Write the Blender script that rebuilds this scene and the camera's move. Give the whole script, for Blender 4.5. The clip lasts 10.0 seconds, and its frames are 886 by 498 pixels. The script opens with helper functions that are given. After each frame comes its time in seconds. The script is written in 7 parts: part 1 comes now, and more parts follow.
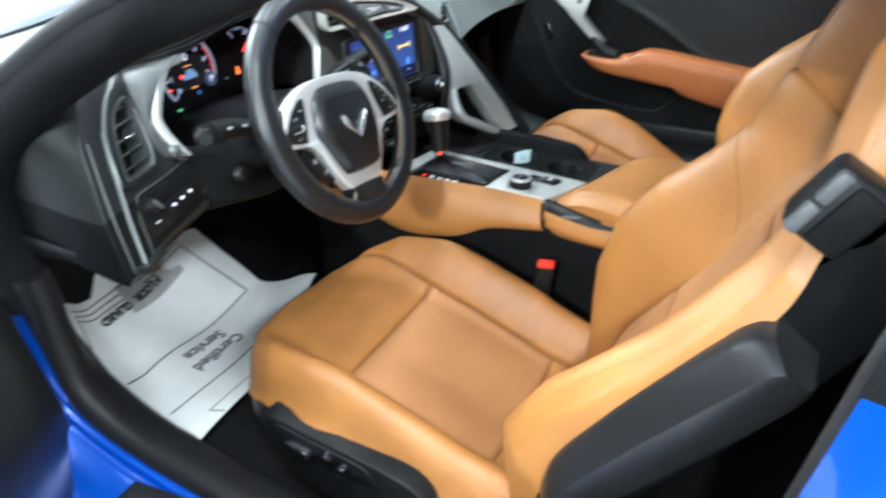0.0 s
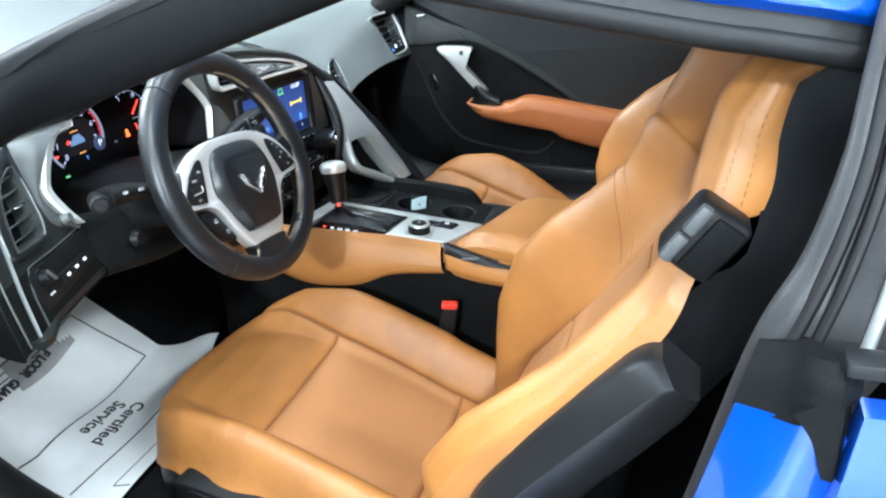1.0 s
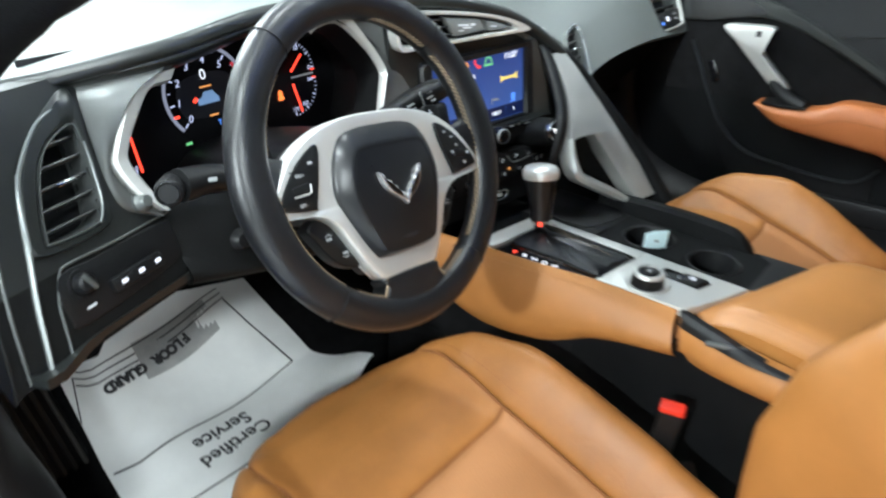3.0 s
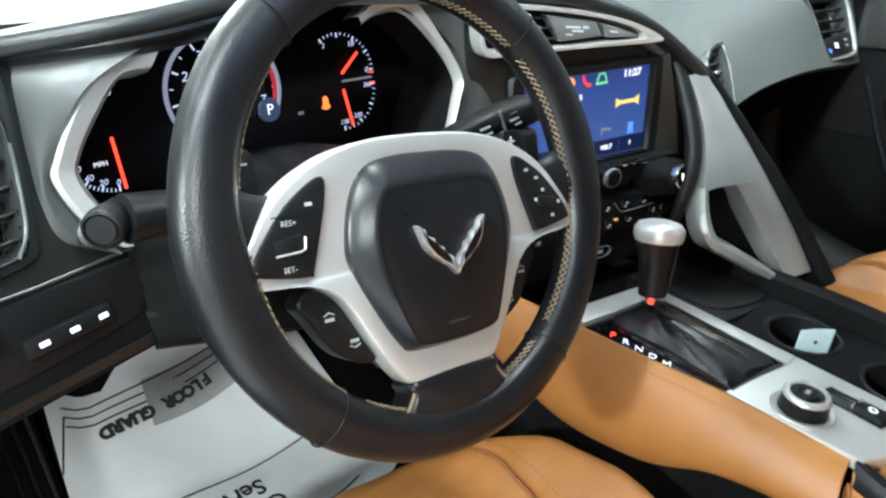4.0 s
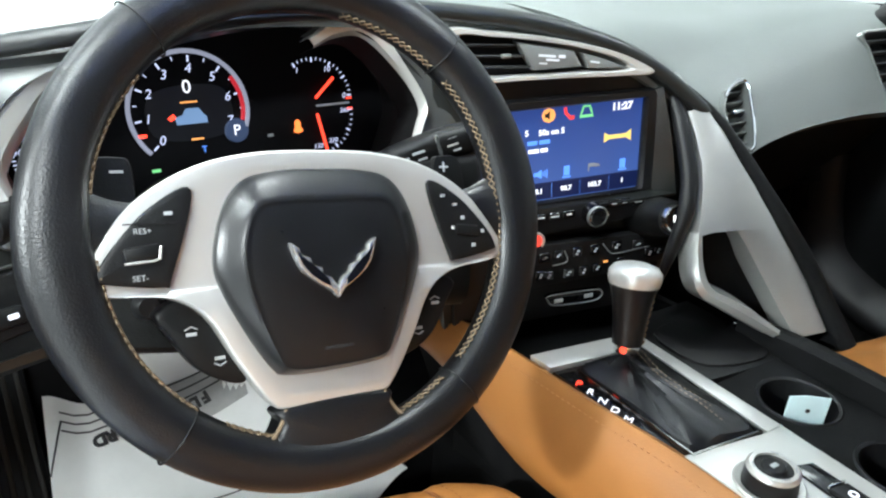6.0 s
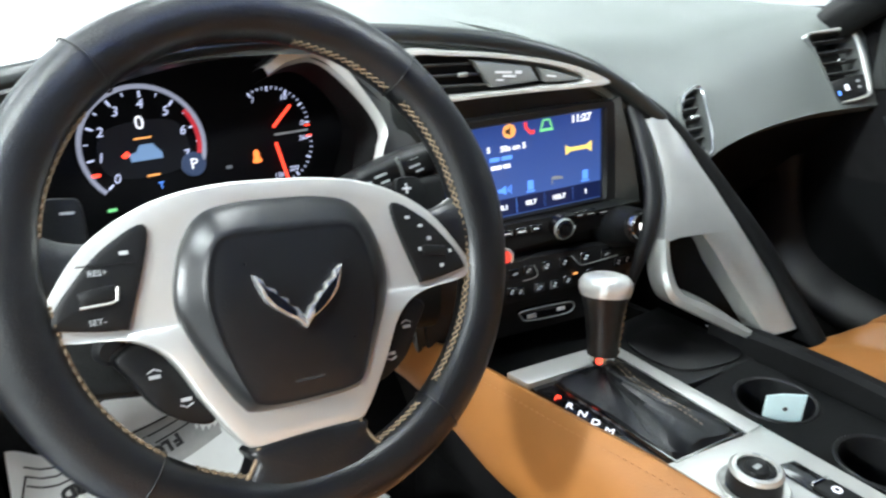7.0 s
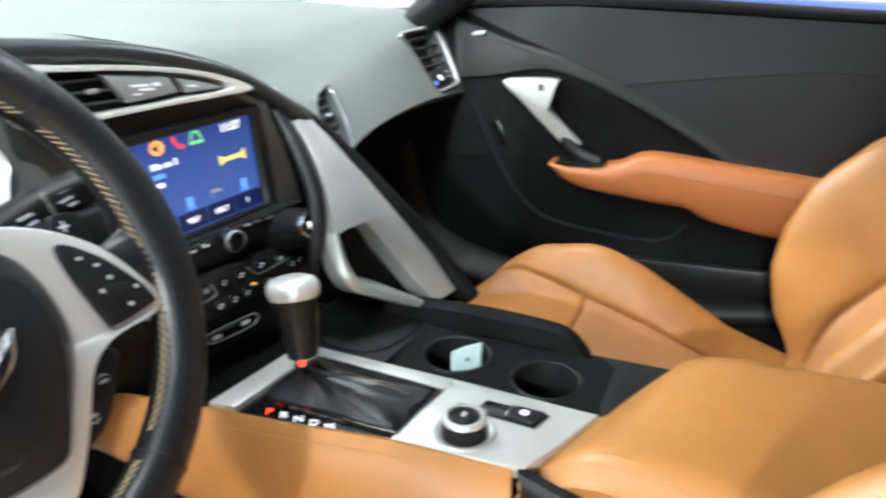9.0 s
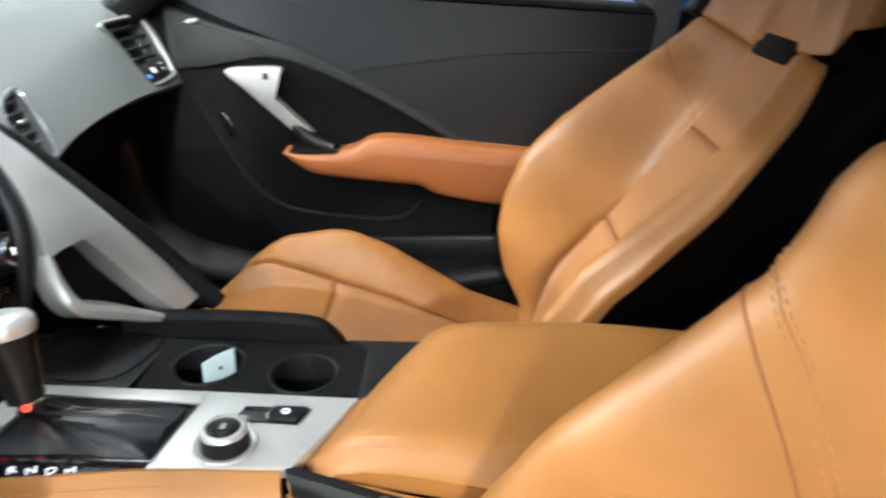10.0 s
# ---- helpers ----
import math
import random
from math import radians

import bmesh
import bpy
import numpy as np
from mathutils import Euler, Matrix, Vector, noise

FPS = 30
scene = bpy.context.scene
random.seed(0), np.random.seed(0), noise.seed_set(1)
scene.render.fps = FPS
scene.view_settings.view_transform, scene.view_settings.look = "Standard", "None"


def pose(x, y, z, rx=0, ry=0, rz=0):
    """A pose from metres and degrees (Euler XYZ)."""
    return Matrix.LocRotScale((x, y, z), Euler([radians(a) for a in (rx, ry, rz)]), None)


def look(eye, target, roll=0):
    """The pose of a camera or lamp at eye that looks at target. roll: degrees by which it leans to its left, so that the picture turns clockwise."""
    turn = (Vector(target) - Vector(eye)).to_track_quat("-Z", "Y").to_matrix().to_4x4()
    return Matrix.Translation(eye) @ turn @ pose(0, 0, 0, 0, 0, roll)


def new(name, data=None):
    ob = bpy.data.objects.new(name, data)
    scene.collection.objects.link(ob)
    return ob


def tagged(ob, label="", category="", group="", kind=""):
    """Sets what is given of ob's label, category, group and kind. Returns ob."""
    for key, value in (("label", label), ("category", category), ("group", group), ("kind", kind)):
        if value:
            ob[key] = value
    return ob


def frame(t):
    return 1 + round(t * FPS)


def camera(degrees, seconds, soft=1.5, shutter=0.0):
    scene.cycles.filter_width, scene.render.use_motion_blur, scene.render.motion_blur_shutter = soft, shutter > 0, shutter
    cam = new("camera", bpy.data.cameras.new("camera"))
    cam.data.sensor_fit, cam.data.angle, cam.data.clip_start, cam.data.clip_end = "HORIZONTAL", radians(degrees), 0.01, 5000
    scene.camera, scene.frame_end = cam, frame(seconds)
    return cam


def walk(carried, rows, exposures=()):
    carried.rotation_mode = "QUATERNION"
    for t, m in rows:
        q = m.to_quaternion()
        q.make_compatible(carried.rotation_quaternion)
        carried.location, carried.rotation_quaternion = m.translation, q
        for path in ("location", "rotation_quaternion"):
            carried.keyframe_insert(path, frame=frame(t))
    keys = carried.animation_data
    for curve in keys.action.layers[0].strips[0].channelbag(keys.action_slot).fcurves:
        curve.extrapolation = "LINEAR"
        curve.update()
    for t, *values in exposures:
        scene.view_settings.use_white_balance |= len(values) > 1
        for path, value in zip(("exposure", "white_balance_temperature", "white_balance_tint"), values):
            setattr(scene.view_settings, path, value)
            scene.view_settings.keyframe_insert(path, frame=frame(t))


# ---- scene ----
cam = camera(65.0, 10.0, soft=2.2, shutter=0.5)
PATH = [
    (0, (-1.185, -0.606, 1.078), (0.323, 0.232, 0.066), -2.2),
    (0.5, (-1.208, -0.595, 1.08), (0.451, 0.0, 0.134), 0.7),
    (1, (-1.215, -0.609, 1.099), (0.465, -0.019, 0.189), -1.6),
    (1.5, (-1.215, -0.613, 1.094), (0.447, 0.046, 0.199), -2.9),
    (2, (-1.191, -0.604, 1.084), (0.376, 0.267, 0.198), -3.3),
    (2.5, (-1.013, -0.588, 1.049), (0.41, 0.452, 0.105), -2.1),
    (3, (-0.839, -0.482, 0.986), (0.487, 0.694, 0.06), -1.9),
    (3.2, (-0.779, -0.417, 0.963), (0.515, 0.798, 0.043), -2.8),
    (4.3, (-0.627, -0.338, 0.914), (0.474, 1.107, 0.079), 0.2),
    (4.5, (-0.612, -0.348, 0.91), (0.456, 1.135, 0.099), -0.7),
    (5, (-0.566, -0.378, 0.91), (0.341, 1.197, 0.074), 1.0),
    (5.5, (-0.534, -0.407, 0.901), (0.403, 1.173, 0.109), 0.6),
    (6.8, (-0.518, -0.406, 0.899), (0.47, 1.175, 0.176), -1.9),
    (7, (-0.517, -0.402, 0.897), (0.515, 1.159, 0.191), -2.7),
    (7.5, (-0.515, -0.403, 0.897), (0.671, 1.05, 0.203), -4.3),
    (8, (-0.529, -0.39, 0.898), (0.833, 0.896, 0.197), -5.0),
    (8.5, (-0.546, -0.39, 0.902), (0.937, 0.746, 0.186), -6.7),
    (9, (-0.549, -0.365, 0.899), (1.141, 0.406, 0.159), -2.7),
    (9.5, (-0.552, -0.37, 0.91), (1.243, 0.054, 0.137), -1.5),
    (10, (-0.549, -0.377, 0.913), (1.275, -0.29, 0.097), -1.5),
]
walk(cam, [(t, look(eye, target, roll)) for t, eye, target, roll in PATH], [(0, 0.32, 6100, 10), (1.5, 0.44, 5950, 9), (2.5, 0.18, 6350, 10), (4.5, 0.28, 6400, 9), (5.5, 0.38, 6500, 10), (7, 0.48, 6550, 11), (9, 0.54, 6600, 11), (9.5, 0.5, 6650, 12), (10, 0.42, 6700, 14)])

# ---- light: a bright indoor hall, with unseen lamps added under its ceiling ----
world = bpy.data.worlds.new("hall_light")
scene.world = world
world.use_nodes = True
world.node_tree.nodes["Background"].inputs[0].default_value = (0.93, 0.97, 1.0, 1)
world.node_tree.nodes["Background"].inputs[1].default_value = 0.16


def overhead_lamp(x, y, z, sx, sy, watts, tx=None):
    data = bpy.data.lights.new("unseen_lamp", "AREA")
    data.shape, data.size, data.size_y, data.energy = "RECTANGLE", sx, sy, watts
    data.color = (0.90, 0.985, 1.0)
    ob = new("unseen_lamp", data)
    ob.matrix_world = look((x, y, z), tx or (x, y + 0.001, 0))
    return ob


# added lamps, placed and powered to bring each part of the cabin to brightness
for lx, ly, watts in ((-1.9, -0.8, 105), (-2.8, -3.4, 240), (-2.6, 1.5, 60), (-0.2, 2.8, 140), (2.4, 1.8, 14), (2.6, -1.2, 50), (-0.4, 5.0, 330)):
    overhead_lamp(lx, ly, 3.4, 1.5, 0.6, watts)
# two small lamps, placed by the shadows on seat and console flank
overhead_lamp(0.36, 0.12, 3.4, 0.3, 0.2, 24)
overhead_lamp(-6.2, -0.8, 3.4, 0.5, 0.35, 600)


# ---- mesh helpers ----
def spline(pts, n, closed=False):
    """n points along a smooth curve through pts."""
    p = np.array(pts, float)
    k = len(p)
    if closed:
        q = np.vstack([p[-1:], p, p[:2]])
        ts = np.linspace(0, k, n, endpoint=False)
    else:
        q = np.vstack([2 * p[0] - p[1], p, 2 * p[-1] - p[-2]])
        ts = np.linspace(0, k - 1, n)
    out = []
    for t in ts:
        i = min(int(t), k - 1 if closed else k - 2)
        f = t - i
        a, b, c, d = q[i], q[i + 1], q[i + 2], q[i + 3]
        out.append(0.5 * (2 * b + (c - a) * f + (2 * a - 5 * b + 4 * c - d) * f * f + (3 * b - a - 3 * c + d) * f ** 3))
    return np.array(out)


def patch(rows, nu, nv):
    """A smooth grid of nu x nv points through rows of control points."""
    a = [spline(r, nv) for r in rows]
    return np.array([spline([r[j] for r in a], nu) for j in range(nv)]).transpose(1, 0, 2)


def grid_bm(g, close_u=False, close_v=False, flip=False):
    bm = bmesh.new()
    n, m = g.shape[:2]
    vs = [[bm.verts.new(p) for p in row] for row in g]
    for i in range(n if close_u else n - 1):
        for j in range(m if close_v else m - 1):
            q = [vs[i][j], vs[(i + 1) % n][j], vs[(i + 1) % n][(j + 1) % m], vs[i][(j + 1) % m]]
            bm.faces.new(q[::-1] if flip else q)
    return bm


def slab(g, off):
    """A sheet with thickness: the grid g, and its copy moved by off, joined round the rim."""
    n, m = g.shape[:2]
    bm = bmesh.new()
    off = np.array(off, float)
    a = [[bm.verts.new(p) for p in row] for row in g]
    b = [[bm.verts.new(p) for p in row] for row in g + off]
    for i in range(n - 1):
        for j in range(m - 1):
            bm.faces.new((a[i][j], a[i + 1][j], a[i + 1][j + 1], a[i][j + 1]))
            bm.faces.new((b[i][j], b[i][j + 1], b[i + 1][j + 1], b[i + 1][j]))
    rim = [(i, 0) for i in range(n)] + [(n - 1, j) for j in range(1, m)] + [(i, m - 1) for i in range(n - 2, -1, -1)] + [(0, j) for j in range(m - 2, 0, -1)]
    for (i, j), (k, l) in zip(rim, rim[1:] + rim[:1]):
        bm.faces.new((a[i][j], b[i][j], b[k][l], a[k][l]))
    bmesh.ops.recalc_face_normals(bm, faces=bm.faces)
    return bm


def frame_at(origin, x_axis, up):
    """A matrix whose x is x_axis, whose y is near up, and whose z looks out of that plane."""
    x = Vector(x_axis).normalized()
    z = x.cross(Vector(up)).normalized()
    y = z.cross(x)
    m = Matrix((x, y, z)).transposed().to_4x4()
    m.translation = origin
    return m


def on(m, x, y, z=0.0):
    return tuple(m @ Vector((x, y, z)))


def prism(outline, lo, hi, m=None, bevel=0.0, segs=2, dome=0.0):
    """An outline in x, y raised from z = lo to z = hi, its upper rim rounded."""
    bm = bmesh.new()
    top = [bm.verts.new((x, y, hi)) for x, y in outline]
    bot = [bm.verts.new((x, y, lo)) for x, y in outline]
    n = len(top)
    face = bm.faces.new(top)
    bm.faces.new(bot[::-1])
    for i in range(n):
        bm.faces.new((top[i], bot[i], bot[(i + 1) % n], top[(i + 1) % n]))
    bmesh.ops.recalc_face_normals(bm, faces=bm.faces)
    if bevel:
        rim = [e for e in bm.edges if all(abs(v.co.z - hi) < 1e-7 for v in e.verts)]
        bmesh.ops.bevel(bm, geom=rim, offset=bevel, segments=segs, profile=0.5, affect="EDGES", clamp_overlap=True)
    if dome:
        face = max(bm.faces, key=lambda f: f.calc_area() * f.normal.z)
        bmesh.ops.poke(bm, faces=[face], offset=dome)
    if m is not None:
        bm.transform(m)
    return bm


def domed(outline, lo, hi, m, rim=0.006, crown=0.006, rings=5):
    """An outline raised into a cushion: a rounded rim and a crowned face, in concentric rings."""
    o = np.array(outline, float)
    c = o.mean(0)
    bm = bmesh.new()
    levels = [(1.0, lo)]
    size = np.abs(o - c).max()
    for k in range(4):
        a = k / 3 * math.pi / 2
        levels.append((1 - rim * (1 - math.cos(a)) / size, hi - rim * (1 - math.sin(a))))
    s0 = levels[-1][0]
    for k in range(1, rings):
        s = s0 * (1 - k / rings)
        levels.append((s, hi + crown * (1 - (s / s0) ** 2)))
    loops = [[bm.verts.new((*(c + (p - c) * s), z)) for p in o] for s, z in levels]
    n = len(o)
    for a, b in zip(loops, loops[1:]):
        for i in range(n):
            bm.faces.new((a[i], a[(i + 1) % n], b[(i + 1) % n], b[i]))
    tip = bm.verts.new((*c, hi + crown))
    for i in range(n):
        bm.faces.new((loops[-1][i], loops[-1][(i + 1) % n], tip))
    bm.faces.new(loops[0][::-1])
    bmesh.ops.recalc_face_normals(bm, faces=bm.faces)
    bm.transform(m)
    return bm


def ring(outer, inner, lo, hi, m=None, round_by=0.0):
    """A flat ring between two outlines with as many points each, from z = lo to z = hi."""
    bm = bmesh.new()
    o, i = np.array(outer, float), np.array(inner, float)
    n = len(o)
    prof = [(0.0, lo), (0.0, hi - round_by), (0.18, hi), (0.82, hi), (1.0, hi - round_by), (1.0, lo)]
    loops = [[bm.verts.new((*(o[k] * (1 - f) + i[k] * f), z)) for k in range(n)] for f, z in prof]
    for a, b in zip(loops, loops[1:] + loops[:1]):
        for k in range(n):
            bm.faces.new((a[k], a[(k + 1) % n], b[(k + 1) % n], b[k]))
    bmesh.ops.recalc_face_normals(bm, faces=bm.faces)
    if m is not None:
        bm.transform(m)
    return bm


def box(sx, sy, sz, m, bevel=0.002, segs=2):
    bm = bmesh.new()
    bmesh.ops.create_cube(bm, size=1)
    bm.transform(Matrix.Diagonal((sx, sy, sz, 1)))
    if bevel:
        bmesh.ops.bevel(bm, geom=bm.edges[:], offset=bevel, segments=segs, profile=0.5, affect="EDGES", clamp_overlap=True)
    bm.transform(m)
    return bm


def lathe(profile, m, n=32):
    """Rings of radius r at height z about the z axis of m."""
    a = np.linspace(0, 2 * math.pi, n, endpoint=False)
    g = np.array([[(r * math.cos(t), r * math.sin(t), z) for t in a] for r, z in profile])
    bm = grid_bm(g, close_v=True)
    bmesh.ops.remove_doubles(bm, verts=bm.verts[:], dist=1e-6)
    bmesh.ops.recalc_face_normals(bm, faces=bm.faces)
    bm.transform(m)
    return bm


def tube(path, ra, rb=None, n=12, closed=False, up=(0, 0, 1), caps=True, power=2.0):
    """A tube along path; ra: half-width across, rb: half-height along up; each a number or a list along the path."""
    p = np.array(path, float)
    k = len(p)
    rb = ra if rb is None else rb
    ra = np.full(k, ra) if np.isscalar(ra) else np.interp(np.linspace(0, 1, k), np.linspace(0, 1, len(ra)), ra)
    rb = np.full(k, rb) if np.isscalar(rb) else np.interp(np.linspace(0, 1, k), np.linspace(0, 1, len(rb)), rb)
    a = np.linspace(0, 2 * math.pi, n, endpoint=False)
    ca, sa = np.cos(a), np.sin(a)
    ca, sa = np.sign(ca) * np.abs(ca) ** (2 / power), np.sign(sa) * np.abs(sa) ** (2 / power)
    g = []
    for i in range(k):
        d = p[(i + 1) % k] - p[i - 1] if closed else p[min(i + 1, k - 1)] - p[max(i - 1, 0)]
        d = d / (np.linalg.norm(d) or 1)
        side = np.cross(d, up)
        side = side / (np.linalg.norm(side) or 1)
        top = np.cross(side, d)
        g.append([p[i] + ra[i] * c * side + rb[i] * s * top for c, s in zip(ca, sa)])
    bm = grid_bm(np.array(g), close_u=closed, close_v=True)
    if caps and not closed:
        bm.verts.ensure_lookup_table()
        bm.faces.new([bm.verts[j] for j in range(n)])
        bm.faces.new([bm.verts[(k - 1) * n + j] for j in range(n)])
    bmesh.ops.recalc_face_normals(bm, faces=bm.faces)
    return bm


BASE = {}


def thing(name, at, label, category, group="", kind=""):
    ob = new(name)
    ob.location = at
    ob.empty_display_size = 0.05
    BASE[ob] = Vector(at)
    return tagged(ob, label, category, group, kind)


def part(name, bm, material, parent, label="", flat=False):
    """Links a bmesh, built in the place's own metres, as one mesh under a thing or a part."""
    at = BASE[parent]
    bm.transform(Matrix.Translation(-at))
    me = bpy.data.meshes.new(name)
    bm.to_mesh(me)
    bm.free()
    if not flat:
        for f in me.polygons:
            f.use_smooth = True
        me.set_sharp_from_angle(angle=radians(38))
    me.materials.append(material)
    ob = new(name, me)
    ob.parent = parent
    BASE[ob] = at
    return tagged(ob, label)


def solo(name, bm, material, label, category, at=None, group="", kind="", flat=False):
    """A thing of one mesh."""
    lo = np.array([v.co for v in bm.verts])
    at = Vector(at if at is not None else (*lo.mean(0)[:2], lo[:, 2].min()))
    bm.transform(Matrix.Translation(-at))
    me = bpy.data.meshes.new(name)
    bm.to_mesh(me)
    bm.free()
    if not flat:
        for f in me.polygons:
            f.use_smooth = True
        me.set_sharp_from_angle(angle=radians(38))
    me.materials.append(material)
    ob = new(name, me)
    ob.location = at
    BASE[ob] = at
    return tagged(ob, label, category, group, kind)


def letters(name, body, size, m, material, parent, raised=0.0004, align="CENTER", label="", bold=0.0):
    cu = bpy.data.curves.new(name, "FONT")
    cu.body, cu.size, cu.extrude, cu.align_x, cu.align_y = body, size, raised, align, "CENTER"
    cu.resolution_u = 3
    cu.offset = bold
    tmp = bpy.data.objects.new(name, cu)
    scene.collection.objects.link(tmp)
    me = bpy.data.meshes.new_from_object(tmp)
    bpy.data.objects.remove(tmp)
    bpy.data.curves.remove(cu)
    bm = bmesh.new()
    bm.from_mesh(me)
    bpy.data.meshes.remove(me)
    bm.transform(m)
    return part(name, bm, material, parent, label, flat=True)


def stitches(path, normal, material, parent, length=0.006, gap=0.004, r=0.0008, name="stitching"):
    """A row of short raised threads along a path."""
    p = np.array(path, float)
    seg = np.linalg.norm(np.diff(p, axis=0), axis=1)
    s = np.r_[0, np.cumsum(seg)]
    out = bmesh.new()
    ups = np.broadcast_to(np.array(normal, float), p.shape)
    for a in np.arange(0, s[-1] - length, length + gap):
        up = Vector([np.interp(a, s, ups[:, k]) for k in range(3)]).normalized()
        q0 = Vector([np.interp(a, s, p[:, k]) for k in range(3)])
        q1 = Vector([np.interp(a + length, s, p[:, k]) for k in range(3)])
        d = (q1 - q0).normalized()
        side = d.cross(up).normalized() * r
        v = [out.verts.new(c) for c in (q0 - side, q0 + side, q1 + side, q1 - side, q0 + d * length * 0.2 + up * r * 1.4, q1 - d * length * 0.2 + up * r * 1.4)]
        for f in ((0, 1, 4), (2, 3, 5), (1, 2, 5, 4), (3, 0, 4, 5)):
            out.faces.new([v[i] for i in f])
    return part(name, out, material, parent)


def cross_stitches(row_a, row_b, normal, material, parent, step=0.0055, r=0.0007, name="cross_stitching"):
    """Threads laced to and fro between two rows, crossing one another."""
    a, b_ = np.array(row_a, float), np.array(row_b, float)
    s = np.r_[0, np.cumsum(np.linalg.norm(np.diff(a, axis=0), axis=1))]
    out = bmesh.new()
    up = Vector(normal).normalized()
    for k, d in enumerate(np.arange(0, s[-1] - step, step)):
        for p, q in ((a, b_), (b_, a)):
            q0 = Vector([np.interp(d, s, p[:, i]) for i in range(3)])
            q1 = Vector([np.interp(d + step, s, q[:, i]) for i in range(3)])
            way = (q1 - q0).normalized()
            side = way.cross(up).normalized() * r
            v = [out.verts.new(c) for c in (q0 - side, q0 + side, q1 + side, q1 - side, q0 + way * step * 0.2 + up * r * 1.5, q1 - way * step * 0.2 + up * r * 1.5)]
            for f in ((0, 1, 4), (2, 3, 5), (1, 2, 5, 4), (3, 0, 4, 5)):
                out.faces.new([v[i] for i in f])
    return part(name, out, material, parent)


# ---- materials ----
def nodes_of(name):
    mat = bpy.data.materials.new(name)
    mat.use_nodes = True
    nt = mat.node_tree
    return mat, nt, nt.nodes["Principled BSDF"]


def surface(name, color, rough=0.5, metal=0.0, grain=0.0, grain_scale=900.0, vary=0.12, vary_scale=9.0, coat=0.0, rough_vary=0.08, voronoi=False, spec=0.5, sheen=0.0, tint=None, stretch=None, crease=0.0):
    """A surface with broad and fine variation of colour and gloss, and a fine relief."""
    mat, nt, b = nodes_of(name)
    L = nt.links
    co = nt.nodes.new("ShaderNodeTexCoord")
    src = co.outputs["Object"]
    if stretch:
        mp = nt.nodes.new("ShaderNodeMapping")
        mp.inputs["Scale"].default_value = stretch
        L.new(src, mp.inputs[0])
        src = mp.outputs[0]
    big = nt.nodes.new("ShaderNodeTexNoise")
    big.inputs["Scale"].default_value, big.inputs["Detail"].default_value, big.inputs["Roughness"].default_value = vary_scale, 5, 0.62
    L.new(co.outputs["Object"], big.inputs[0])
    fine = nt.nodes.new("ShaderNodeTexVoronoi" if voronoi else "ShaderNodeTexNoise")
    fine.inputs["Scale"].default_value = grain_scale
    L.new(src, fine.inputs[0])
    fine_out = fine.outputs["Distance"] if voronoi else fine.outputs[0]
    ramp = nt.nodes.new("ShaderNodeValToRGB")
    dark = [c * (1 - vary) for c in color]
    light = [min(1, c * (1 + vary)) for c in (tint or color)]
    ramp.color_ramp.elements[0].position, ramp.color_ramp.elements[0].color = 0.3, (*dark, 1)
    ramp.color_ramp.elements[1].position, ramp.color_ramp.elements[1].color = 0.72, (*light, 1)
    L.new(big.outputs[0], ramp.inputs[0])
    L.new(ramp.outputs[0], b.inputs["Base Color"])
    mr = nt.nodes.new("ShaderNodeMapRange")
    mr.inputs[3].default_value, mr.inputs[4].default_value = max(0.03, rough - rough_vary), min(1, rough + rough_vary)
    L.new(big.outputs[0], mr.inputs[0])
    L.new(mr.outputs[0], b.inputs["Roughness"])
    b.inputs["Metallic"].default_value = metal
    b.inputs["Coat Weight"].default_value = coat
    b.inputs["Coat Roughness"].default_value = 0.06
    b.inputs["Specular IOR Level"].default_value = spec
    b.inputs["Sheen Weight"].default_value = sheen
    if grain:
        bump = nt.nodes.new("ShaderNodeBump")
        bump.inputs["Strength"].default_value, bump.inputs["Distance"].default_value = grain, 0.0006
        L.new(fine_out, bump.inputs["Height"])
        L.new(bump.outputs[0], b.inputs["Normal"])
        if crease:
            mp = nt.nodes.new("ShaderNodeMapping")
            mp.inputs["Scale"].default_value, mp.inputs["Rotation"].default_value = (9, 42, 30), (0, 0, 0.5)
            fold = nt.nodes.new("ShaderNodeTexNoise")
            fold.inputs["Scale"].default_value, fold.inputs["Detail"].default_value, fold.inputs["Distortion"].default_value = 1.0, 2.5, 0.8
            deep = nt.nodes.new("ShaderNodeBump")
            deep.inputs["Strength"].default_value, deep.inputs["Distance"].default_value = crease, 0.006
            L.new(co.outputs["Object"], mp.inputs[0])
            L.new(mp.outputs[0], fold.inputs[0])
            L.new(fold.outputs[0], deep.inputs["Height"])
            L.new(deep.outputs[0], bump.inputs["Normal"])
    return mat


def glow(name, color, strength):
    mat, nt, b = nodes_of(name)
    b.inputs["Base Color"].default_value = (*[c * 0.2 for c in color], 1)
    b.inputs["Emission Color"].default_value = (*color, 1)
    b.inputs["Emission Strength"].default_value = strength
    b.inputs["Roughness"].default_value = 0.35
    return mat


TAN = surface("tan_leather", (0.35, 0.142, 0.033), 0.46, grain=0.13, grain_scale=520, vary=0.1, vary_scale=7, voronoi=True, tint=(0.375, 0.154, 0.038))
TAN_WORN = surface("creased_tan_leather", (0.34, 0.136, 0.032), 0.5, grain=0.25, grain_scale=420, vary=0.14, vary_scale=9, voronoi=True, tint=(0.37, 0.150, 0.037), crease=0.22)
LIGHT_THREAD = surface("pale_tan_thread", (0.58, 0.33, 0.15), 0.7, grain=0.4, grain_scale=2500)
TAN_SUEDE = surface("tan_perforated_leather", (0.39, 0.172, 0.062), 0.6, grain=0.5, grain_scale=420, vary=0.07, vary_scale=9, voronoi=True)
